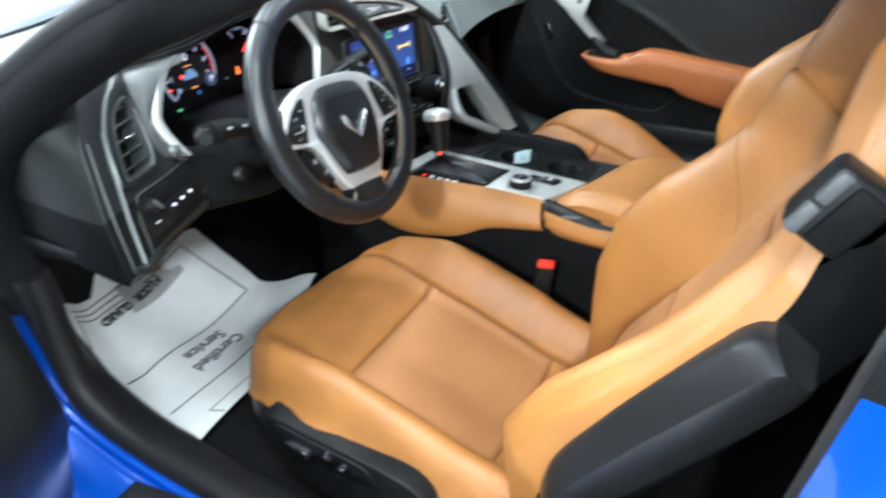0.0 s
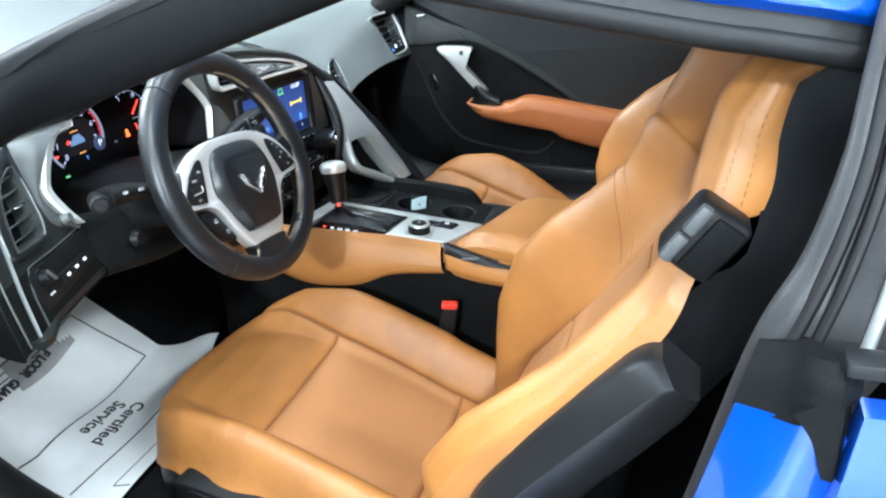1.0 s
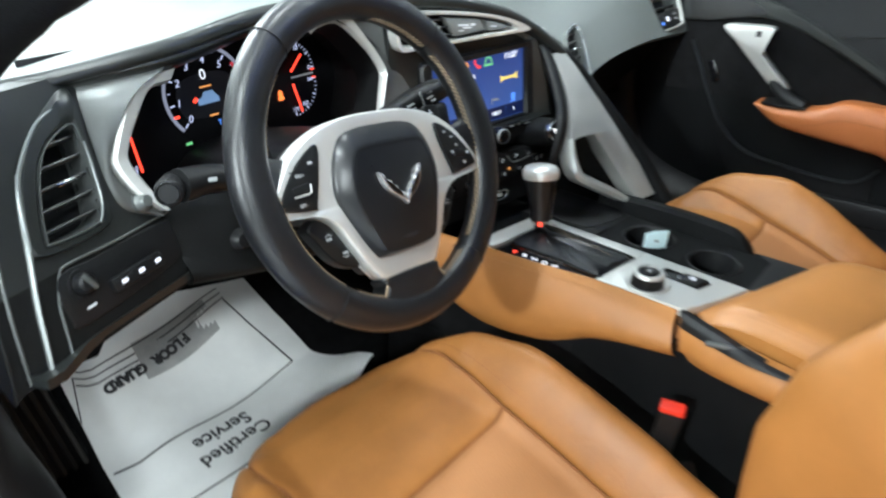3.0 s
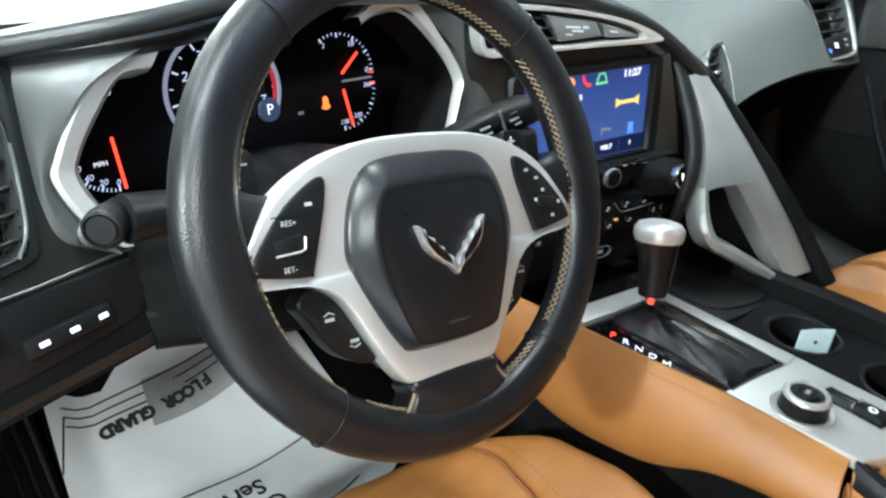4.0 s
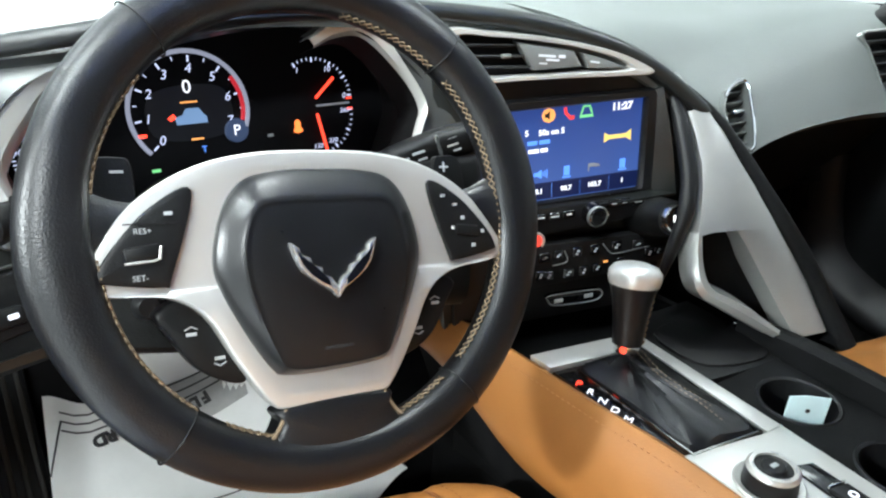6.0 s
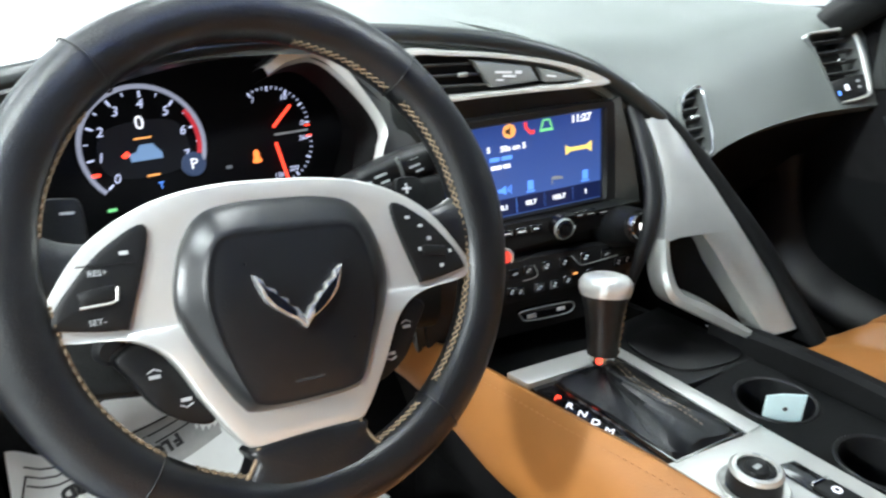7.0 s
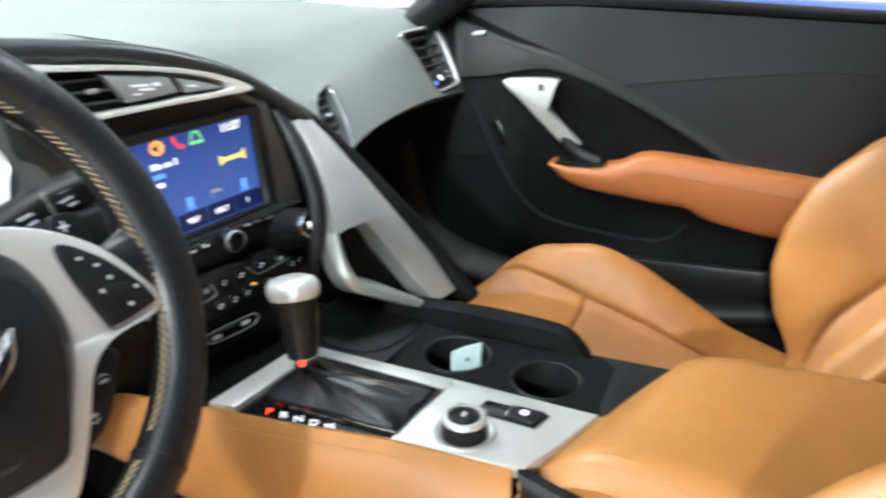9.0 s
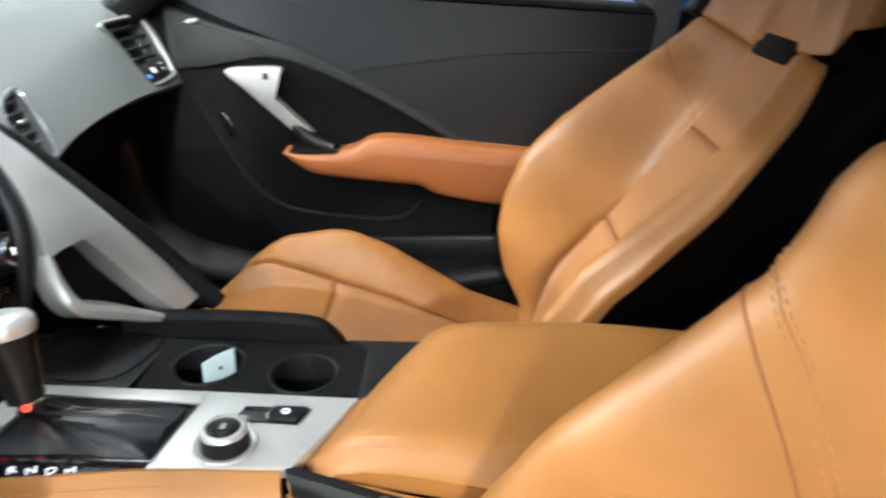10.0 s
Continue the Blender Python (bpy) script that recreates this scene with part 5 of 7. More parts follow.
# left: speedometer
dial(-0.122, -0.023, 0.047, 267, 85, 10, SCALE_LIT, ["0", "20", "40", "60", "80", "100", "120", "140", "160", "180", "200"], 0.0075, 4, 0.83)
letters("unit", "MPH", 0.006, gm @ Matrix.Translation((-0.135, -0.043, 0.001)), W_LIT, clu, 0.0002)
for x, y, w, mat in ((-0.060, -0.018, 0.010, R_LIT), (0.064, -0.031, 0.006, MARK), (-0.052, -0.052, 0.008, G_LIT)):
    part("small_light", box(w, 0.003, 0.0006, gm @ Matrix.Translation((x, y, 0.001)), 0), mat, clu)

# ---- steering column ----
col = thing("steering_column", (-0.37, 0.1, 0.66), "black steering column shroud with two stalks", "steering column")
part("shroud", tube(spline([(-0.37, 0.045, 0.715), (-0.37, 0.10, 0.700), (-0.37, 0.20, 0.675), (-0.37, 0.32, 0.65)], 14), [0.06, 0.075, 0.085, 0.09], [0.045, 0.05, 0.055, 0.055], n=20, up=(0, 0.3, 1), power=2.8), BLACK, col, "black column shroud")
lst = tube(spline([(-0.43, 0.11, 0.712), (-0.50, 0.115, 0.735), (-0.545, 0.108, 0.743)], 12), [0.010, 0.014, 0.0165], n=16)
ls_ob = part("indicator_stalk", lst, BLACK, col, "black indicator stalk")
part("stalk_cap", lathe([(0.0, 0.003), (0.014, 0.003), (0.0150, 0.0015), (0.0162, 0.0035), (0.0195, 0.002), (0.021, -0.004), (0.018, -0.03), (0.012, -0.045)], frame_at((-0.560, 0.100, 0.743), (0.8, -0.6, 0), (0, 0.1, 1)) @ Matrix.Diagonal((0.66, 0.66, 1, 1)), 26), BLACK, ls_ob)
for k in range(2):
    part("stalk_mark", box(0.010, 0.004, 0.001, frame_at((-0.515 + 0.03 * k, 0.099, 0.742 - 0.006 * k), (1, 0.05, -0.2), (0, 0.2, 1)), 0), MARK, ls_ob)
rst = tube(spline([(-0.33, 0.115, 0.722), (-0.285, 0.098, 0.744), (-0.245, 0.090, 0.756), (-0.205, 0.086, 0.762), (-0.186, 0.086, 0.763)], 18), [0.010, 0.012, 0.014, 0.0155, 0.012], [0.008, 0.010, 0.012, 0.013, 0.010], n=18, power=3.0)
rs_ob = part("wiper_stalk", rst, BLACK, col, "black wiper stalk")
wsm = frame_at((-0.240, 0.0765, 0.7575), (1, -0.1, 0.22), (0, 0.2, 1))
part("stalk_ring", box(0.0035, 0.024, 0.0022, wsm @ Matrix.Translation((0.002, 0.0, 0.0012)), 0.0008, 1), VENT_RIM, rs_ob, "grey stalk ring")
for x, y, w, h in ((-0.030, 0.001, 0.010, 0.0018), (-0.016, 0.003, 0.011, 0.0020), (-0.014, -0.003, 0.008, 0.0016), (-0.020, -0.006, 0.010, 0.0014), (0.015, 0.005, 0.008, 0.0020), (0.014, 0.0, 0.010, 0.0018), (0.017, -0.005, 0.007, 0.0016)):
    part("stalk_mark", box(w, h, 0.0008, wsm @ Matrix.Translation((x, y, 0.0018 if x > 0 else 0.0006)), 0), MARK, rs_ob)
part("shift_pod", box(0.07, 0.045, 0.02, frame_at((-0.235, 0.075, 0.728), (1, -0.1, 0), (0, 0.25, 1)), 0.008, 3), BLACK, col)
part("keyhole_knob", lathe([(0.0, 0.01), (0.008, 0.01), (0.011, 0.006), (0.013, 0)], frame_at((-0.47, 0.145, 0.645), (1, 0, 0), (0, 0.2, 1)), 20), BLACK, col)

# ---- steering wheel ----
wheel = thing("steering_wheel", (-0.364, 0.018, 0.736), "black leather sports steering wheel with satin silver spokes", "steering wheel")
wm = Matrix(((0.99174, 0.12055, 0.0441, -0.3642), (-0.00233, 0.36091, -0.9326, 0.0185), (-0.12832, 0.92474, 0.3582, 0.7362), (0, 0, 0, 1)))
R = 0.1619
ang = np.linspace(0, 2 * math.pi, 128, endpoint=False)


def rim_pt(a, r=R, z=0.0):
    return on(wm, r * math.cos(a), r * math.sin(a), z)


hubm = wm @ Matrix.Translation((-0.003, 0.0, 0.0))
n_ax = tuple(wm.to_3x3() @ Vector((0, 0, 1)))
fat = [0.0182 + 0.0025 * max(0, math.cos(2 * (a - radians(8)))) ** 6 for a in ang]
part("rim", tube([rim_pt(a) for a in ang], np.array(fat + fat[:1])[:128], 0.0168, n=20, closed=True, up=n_ax, power=2.2), WHEEL, wheel, "black leather rim")
for deg in (49, 131, 230, 307):
    a = radians(deg)
    loop = [on(wm, (R + 0.0193 * math.cos(t)) * math.cos(a), (R + 0.0193 * math.cos(t)) * math.sin(a), 0.0178 * math.sin(t)) for t in np.linspace(0, 2 * math.pi, 24, endpoint=False)]
    part("rim_seam", tube(loop, 0.0007, n=6, closed=True, up=tuple(Vector(rim_pt(a + 0.1)) - Vector(rim_pt(a)))), BLACK, wheel)
for d0, d1 in ((-48, 45), (50, 82), (140, 172), (186, 230), (238, 262), (280, 306)):
    lace = [[on(wm, (R - f * (0.0182 + 0.0025 * max(0, math.cos(2 * (a - radians(8)))) ** 6)) * math.cos(a), (R - f * (0.0182 + 0.0025 * max(0, math.cos(2 * (a - radians(8)))) ** 6)) * math.sin(a), zz) for a in np.radians(np.linspace(d0, d1, 60))] for f, zz in ((0.965, 0.0080), (1.02, 0.0020))]
    cross_stitches(lace[0], lace[1], n_ax, THREAD, wheel)


def mirror(pts):
    return pts + [(-x, y) for x, y in pts[::-1] if x > 1e-6]


TRIM = mirror([(0.0, 0.049), (0.045, 0.047), (0.082, 0.038), (0.115, 0.019), (0.138, -0.008), (0.147, -0.024), (0.145, -0.033), (0.134, -0.037), (0.102, -0.041), (0.080, -0.055), (0.063, -0.086), (0.045, -0.114), (0.034, -0.121), (0.0, -0.122)])
part("spoke_trim", domed(spline(TRIM, 110, True), -0.012, 0.0062, hubm, 0.004, -0.006, 9), WHEEL_TRIM, wheel, "satin silver spoke trim")
part("hub_back", prism(spline([(x * 0.94, y * 0.94 - 0.001) for x, y in TRIM], 70, True), -0.035, -0.012, hubm), BLACK, wheel)
BAG = mirror([(0.0, 0.036), (0.030, 0.035), (0.052, 0.029), (0.066, 0.010), (0.073, -0.020), (0.069, -0.042), (0.055, -0.072), (0.042, -0.093), (0.033, -0.0985), (0.0, -0.100)])
PANEL = mirror([(0.0, 0.013), (0.030, 0.013), (0.047, 0.008), (0.055, -0.02), (0.051, -0.05), (0.040, -0.083), (0.031, -0.093), (0.0, -0.095)])
outer, inner = spline(BAG, 96, True), spline(PANEL, 96, True)
mid_c = inner.mean(0)
bm = bmesh.new()
loops = [[bm.verts.new((*p, z)) for p in pts] for pts, z in (
    (outer, 0.0), (outer, 0.004), (outer * 0.97 + inner * 0.03, 0.0062), (outer * 0.9 + inner * 0.1, 0.0080), (outer * 0.6 + inner * 0.4, 0.0122), (outer * 0.25 + inner * 0.75, 0.0165), (outer * 0.06 + inner * 0.94, 0.0184),
    (inner, 0.0184), (mid_c + (inner - mid_c) * 0.985, 0.01815), (mid_c + (inner - mid_c) * 0.95, 0.0186), (mid_c + (inner - mid_c) * 0.75, 0.0196), (mid_c + (inner - mid_c) * 0.5, 0.0204), (mid_c + (inner - mid_c) * 0.25, 0.0209))]
for la, lb in zip(loops, loops[1:]):
    for k in range(96):
        bm.faces.new((la[k], la[(k + 1) % 96], lb[(k + 1) % 96], lb[k]))
bm.faces.new(loops[-1])
bmesh.ops.recalc_face_normals(bm, faces=bm.faces)
bm.transform(hubm)
bag = part("airbag_cover", bm, AIRBAG, wheel, "dark grey airbag cover")
for y, w in ((-0.078, 0.012), (-0.083, 0.020)):
    part("airbag_mark", box(w, 0.0022, 0.0005, hubm @ Matrix.Translation((0, y, 0.0193)), 0), PILLAR, bag)
for s in (-1, 1):
    wing = [(s * x0, -0.010 + (y + 0.010) * 0.86 - 0.003) for x0, y in [(0.0, -0.054), (0.005, -0.047), (0.011, -0.043), (0.016, -0.0385), (0.021, -0.034), (0.025, -0.028), (0.0275, -0.020), (0.030, -0.010), (0.024, -0.0145), (0.0235, -0.019), (0.017, -0.0225), (0.0165, -0.027), (0.010, -0.030), (0.0095, -0.035), (0.004, -0.038), (0.0, -0.046)]]
    inl = [(s * (x0 * 0.86 + 0.0025), -0.010 + (y + 0.010) * 0.86 - 0.0035) for x0, y in [(0.004, -0.044), (0.011, -0.0395), (0.018, -0.034), (0.024, -0.026), (0.028, -0.015), (0.0235, -0.0205), (0.0165, -0.026), (0.0095, -0.033), (0.004, -0.039)]]
    part("badge_inlay", prism(inl if s > 0 else inl[::-1], 0.0262, 0.0268, hubm), GLOSS, bag)
    part("badge_wing", prism(wing if s > 0 else wing[::-1], 0.018, 0.0265, hubm, 0.0012), BADGE, bag, "chromed V-shaped badge wing")
for s in (-1, 1):
    pod = [(0.083, 0.024), (0.108, 0.014), (0.131, -0.010), (0.1395, -0.025), (0.136, -0.029), (0.104, -0.034), (0.098, -0.028)]
    p = part("button_pod", domed([(s * x, y) for x, y in spline(pod[::1], 44, True)], 0.003, 0.0078, hubm, 0.0015, 0.001), BLACK, wheel, "black button pod with white signs")
    for (x, y), w, h in ((((0.098, 0.010), 0.008, 0.0032),) if s < 0 else (((0.094, 0.014), 0.006, 0.0032), ((0.104, 0.007), 0.006, 0.003), ((0.110, -0.003), 0.005, 0.004), ((0.101, -0.010), 0.004, 0.004), ((0.127, -0.014), 0.004, 0.004), ((0.118, -0.024), 0.005, 0.004))):
        part("button_mark", box(w * 0.6, h * 0.7, 0.0008, hubm @ Matrix.Translation((s * x, y, 0.0100)), 0), MARK, p)
    if s < 0:
        for word, y in (("RES+", 0.0), ("SET-", -0.0275)):
            letters("button_word", word, 0.0048, hubm @ Matrix.Translation((-0.1130 - 0.003 * (y < 0), y, 0.0100)), MARK, p, 0.0001)
        part("button_gap", box(0.030, 0.0008, 0.0006, hubm @ Matrix.Translation((-0.1085, 0.0045, 0.0096)), 0), BLACK, p)
        part("rocker_edge", tube([on(hubm, x, y, 0.0105) for x, y in ((-0.124, -0.0185), (-0.108, -0.0178), (-0.1045, -0.0165), (-0.1035, -0.009))], 0.0008, n=6), SILVER, p, "silver rocker edge")
    part("button_rocker", box(0.02, 0.008, 0.003, hubm @ Matrix.Translation((s * 0.114, -0.0125, 0.0085)) @ pose(0, 0, 0, 0, 0, -8 * s), 0.0012), BLACK, p)
    fav = [(0.088, -0.044), (0.108, -0.05), (0.101, -0.064), (0.085, -0.088), (0.064, -0.100), (0.055, -0.097), (0.068, -0.074)]
    f = part("favourite_buttons", domed([(s * x, y) for x, y in spline(fav, 36, True)], -0.022, -0.006, hubm, 0.003, 0.002), BLACK, wheel, "black rear thumb buttons")
    for bx, by, k in ((0.088, -0.064, 1), (0.072, -0.083, -1)):
        part("button_mark", box(0.0065, 0.0022, 0.0008, hubm @ Matrix.Translation((s * bx, by - 0.001 * k, -0.0035)), 0), MARK, f)
        for e in (-1, 1):
            part("arrow_mark", box(0.0045, 0.0008, 0.0008, hubm @ Matrix.Translation((s * bx + e * 0.0019, by + k * 0.0028, -0.0035)) @ pose(0, 0, 0, 0, 0, -26 * e * k), 0), MARK, f)
    sp_path = [on(hubm, s * 0.10, -0.006, -0.008), on(hubm, s * 0.128, -0.004, -0.006), on(hubm, s * 0.150, -0.002, -0.003), on(hubm, s * 0.162, 0.0, 0.0)]
    part("thumb_rest", tube(spline(sp_path, 12), [0.022, 0.024, 0.032, 0.045], [0.008, 0.009, 0.012, 0.012], n=16, up=n_ax), WHEEL, wheel)
    pad = [(0.110, 0.020), (0.1115, 0.0455), (0.120, 0.0495), (0.134, 0.0475), (0.139, 0.03), (0.138, 0.008), (0.13, -0.008), (0.112, -0.007)]
    pd = part("shift_paddle", prism([(s * x, y) for x, y in spline(pad, 36, True)], -0.034, -0.028, hubm, 0.002), BLACK, wheel, "black shift paddle")
    part("paddle_mark", box(0.008, 0.0016, 0.0006, hubm @ Matrix.Translation((s * 0.120, 0.040, -0.0275)), 0), LEGEND, pd)
    if s > 0:
        part("paddle_mark", box(0.0016, 0.008, 0.0005, hubm @ Matrix.Translation((s * 0.120, 0.040, -0.0276)), 0), LEGEND, pd)
low = [(-0.036, -0.1195), (0.036, -0.1195), (0.040, -0.129), (0.048, -0.140), (0.070, -0.150), (0.045, -0.164), (0.0, -0.168), (-0.045, -0.164), (-0.070, -0.150), (-0.048, -0.140), (-0.040, -0.129)]
part("lower_spoke", domed(spline(low, 60, True), -0.014, 0.0095, hubm, 0.008, 0.002), WHEEL, wheel, "black lower spoke")
for s in (-1, 1):
    part("spoke_edge", tube([on(hubm, s * x, y, 0.0072) for x, y in spline([(0.0355, -0.120), (0.0400, -0.130), (0.0485, -0.1395), (0.066, -0.1475)], 16)], 0.0014, n=6), THREAD, wheel, "laced tan thread edge")


# ---- centre stack ----
sm = frame_at((-0.0306, 0.1473, 0.7113), (0.9638, -0.2614, 0.0527), (-0.0583, -0.0137, 0.9982))
stack = thing("centre_stack", (0.02, 0.17, 0.52), "black centre stack with display, knobs and climate keys", "centre stack")
BACKP = [(-0.145, 0.145), (0.0, 0.115), (0.06, 0.10), (0.115, 0.06), (0.15, 0.0), (0.165, -0.06), (0.14, -0.11), (0.13, -0.20), (-0.15, -0.20), (-0.155, 0.0)]
part("panel", prism(BACKP, -0.05, -0.008, sm, 0.006), DASH, stack, "black stack panel")
# display: hooded recess
o = [(-0.098, 0.063), (0.094, 0.060), (0.099, 0.056), (0.104, -0.050), (0.099, -0.0545), (-0.092, -0.0555), (-0.104, -0.052), (-0.104, 0.058)]
i = [(-0.082, 0.0515), (0.0825, 0.051), (0.0835, 0.050), (0.0835, -0.050), (0.0825, -0.051), (-0.082, -0.0515), (-0.0835, -0.050), (-0.0835, 0.050)]
part("display_frame", ring(o, i, -0.012, 0.002, sm, 0.004), BLACK, stack, "black display frame")
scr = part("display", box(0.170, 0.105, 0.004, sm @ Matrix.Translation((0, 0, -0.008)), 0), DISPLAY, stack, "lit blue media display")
SZ = -0.0055


def lit(x, y, w, h, mat, a=0.0):
    part("display_mark", box(w, h, 0.0006, sm @ Matrix.Translation((x, y, SZ)) @ pose(0, 0, 0, 0, 0, a), 0), mat, scr, flat=True)


letters("clock", "11:27", 0.011, sm @ Matrix.Translation((0.059, 0.0435, SZ)), W_LIT, scr, 0.0002, bold=0.0004)
BAND = glow("display_dark_band", (0.004, 0.010, 0.05), 1.0)
lit(0, -0.0405, 0.166, 0.019, BAND)
for x, word in ((-0.038, "88.1"), (-0.004, "98.7"), (0.030, "103.7"), (0.064, "1")):
    letters("preset", word, 0.0075, sm @ Matrix.Translation((x, -0.0405, SZ + 0.0008)), W_LIT, scr, 0.0001, bold=0.0003)
for x in (-0.055, -0.021, 0.013, 0.048):
    lit(x, -0.0405, 0.0006, 0.016, B_LIT)
letters("channel", "5", 0.0085, sm @ Matrix.Translation((-0.0503, 0.0255, SZ)), W_LIT, scr, 0.0001, bold=0.0003)
letters("channel", "50s on 5", 0.0085, sm @ Matrix.Translation((-0.0221, 0.0245, SZ)), W_LIT, scr, 0.0001, bold=0.0003)
for x, y, w, mat in ((-0.044, 0.0145, 0.011, B_LIT), (-0.030, 0.0145, 0.012, B_LIT), (-0.0425, 0.0055, 0.012, W_LIT), (-0.0305, 0.0055, 0.008, W_LIT)):
    lit(x, y, w, 0.0042, mat)
for x in (-0.0035, 0.0637):
    part("display_sign", box(0.0065, 0.0105, 0.0006, sm @ Matrix.Translation((x, -0.0207, SZ)), 0), B_LIT, scr)
    part("display_sign", box(0.010, 0.0014, 0.0006, sm @ Matrix.Translation((x, -0.0278, SZ)), 0), B_LIT, scr)
part("display_sign", prism([(-0.007, -0.002), (-0.003, -0.002), (0.002, -0.005), (0.002, 0.005), (-0.003, 0.002), (-0.007, 0.002)], 0, 0.0006, sm @ Matrix.Translation((-0.035, -0.021, SZ))), B_LIT, scr)
for k in range(3):
    part("display_sign", box(0.0008, 0.004 + 0.003 * k, 0.0006, sm @ Matrix.Translation((-0.031 + 0.0022 * k, -0.021, SZ)), 0), B_LIT, scr)
part("display_sign", prism([(-0.007, -0.0045), (-0.006, -0.0045), (-0.006, 0.001), (0.007, 0.0), (0.006, 0.003), (-0.001, 0.0045), (-0.007, 0.0045)], 0, 0.0006, sm @ Matrix.Translation((0.029, -0.0205, SZ))), MARK, scr)
part("display_sign", prism([(0.0078 * math.cos(a), 0.0078 * math.sin(a)) for a in np.linspace(0, 2 * math.pi, 9)[:-1]], 0, 0.0006, sm @ Matrix.Translation((-0.026, 0.0425, SZ))), O_LIT, scr)
part("display_sign", prism([(-0.0045, -0.002), (-0.002, -0.002), (0.001, -0.0048), (0.001, 0.0048), (-0.002, 0.002), (-0.0045, 0.002)], 0.0006, 0.0009, sm @ Matrix.Translation((-0.026, 0.0425, SZ))), INK, scr)
part("display_sign", prism([(-0.006, 0.006), (-0.003, 0.007), (-0.002, 0.001), (0.002, -0.003), (0.006, -0.003), (0.006, -0.007), (0.001, -0.007), (-0.005, 0.0)], 0, 0.0006, sm @ Matrix.Translation((-0.003, 0.0425, SZ))), glow("red_call_sign", (1.0, 0.06, 0.06), 1.0), scr)
part("display_sign", ring([(-0.008, -0.006), (0.008, -0.006), (0.006, 0.002), (0.004, 0.007), (-0.004, 0.007), (-0.006, 0.002)], [(-0.006, -0.003), (0.006, -0.003), (0.004, 0.001), (0.003, 0.005), (-0.003, 0.005), (-0.004, 0.001)], 0, 0.0006, sm @ Matrix.Translation((0.0173, 0.042, SZ))), G_LIT, scr)
part("display_sign", prism([(-0.016, 0.0055), (-0.010, 0.0022), (0.010, 0.0022), (0.016, 0.0062), (0.016, -0.0062), (0.010, -0.0022), (-0.010, -0.0022), (-0.016, -0.0055)], 0, 0.0006, sm @ Matrix.Translation((0.0555, 0.0110, SZ))), Y_LIT, scr, "yellow sign")
# recess wall right of the display
part("recess_wall", slab(patch([[on(sm, 0.088, 0.056, -0.004), on(sm, 0.088, 0.0, -0.004), on(sm, 0.088, -0.055, -0.004)], [on(sm, 0.100, 0.062, 0.006), on(sm, 0.113, 0.0, 0.012), on(sm, 0.121, -0.058, 0.016)]], 6, 14), (0, 0.006, 0)), DASH, stack)
part("recess_sill", slab(patch([[on(sm, 0.020, -0.0555, 0.0), on(sm, 0.060, -0.055, 0.0), on(sm, 0.104, -0.054, 0.0)], [on(sm, 0.024, -0.0585, 0.012), on(sm, 0.066, -0.058, 0.014), on(sm, 0.122, -0.0565, 0.017)]], 5, 14), (0, 0.002, -0.004)), DASH, stack)
# key row under the display
row = part("media_key_bar", prism(spline([(-0.11, -0.056), (0.095, -0.058), (0.118, -0.062), (0.112, -0.076), (0.04, -0.082), (-0.11, -0.084)], 40, True), -0.01, 0.010, sm, 0.005), BLACK, stack, "black media key bar")
for x, y, w in ((-0.085, -0.066, 0.009), (-0.062, -0.066, 0.009), (-0.041, -0.0645, 0.009), (-0.024, -0.0650, 0.009), (-0.007, -0.0650, 0.006), (0.036, -0.0725, 0.010), (0.047, -0.0605, 0.006), (0.060, -0.0605, 0.006), (0.077, -0.0620, 0.009)):
    key = part("media_key", box(0.0145, 0.0085, 0.003, sm @ Matrix.Translation((x, y, 0.0105)), 0.001, 1), GLOSS, row)
    part("key_mark", box(w, 0.0018, 0.0006, sm @ Matrix.Translation((x, y, 0.0124)), 0), LEGEND, key)
knob = part("media_knob", lathe([(0.0, 0.017), (0.0085, 0.017), (0.0108, 0.015), (0.012, 0.004), (0.0125, 0.0)], sm @ Matrix.Translation((0.021, -0.0675, 0.010)), 28), GLOSS, row, "black ribbed media knob")
part("knob_ring", lathe([(0.0108, 0.0150), (0.0112, 0.0158), (0.0120, 0.0145), (0.0121, 0.0125)], sm @ Matrix.Translation((0.021, -0.0675, 0.010)), 28), SATIN, knob, "thin satin ring")
# start knob at the right end
kb = thing("start_button", (0.05, 0.07, 0.63), "chrome-ringed lit start button", "button")
km = frame_at((0.052, 0.070, 0.645), (0.95, -0.30, 0), (0.02, 0.3, 1)) @ Matrix.Diagonal((0.86, 0.86, 1, 1))
part("button_housing", lathe([(0.0, 0.012), (0.021, 0.011), (0.024, 0.004), (0.026, -0.01), (0.030, -0.05), (0.034, -0.10)], km @ Matrix.Translation((0, 0, -0.014)), 32), BLACK, kb)
part("chrome_ring", lathe([(0.0148, 0.0), (0.0148, 0.006), (0.0165, 0.0075), (0.0185, 0.005), (0.0185, -0.004)], km, 32), CHROME, kb, "chrome ring")
part("button_face", lathe([(0.0, 0.004), (0.0138, 0.004), (0.0146, 0.001), (0.0146, -0.004)], km, 28), GLOSS, kb)
part("lit_sign", box(0.0085, 0.0095, 0.001, km @ Matrix.Translation((0, 0, 0.0045)), 0.0004, 1), glow("start_sign", (1, 1, 1), 2.2), kb)
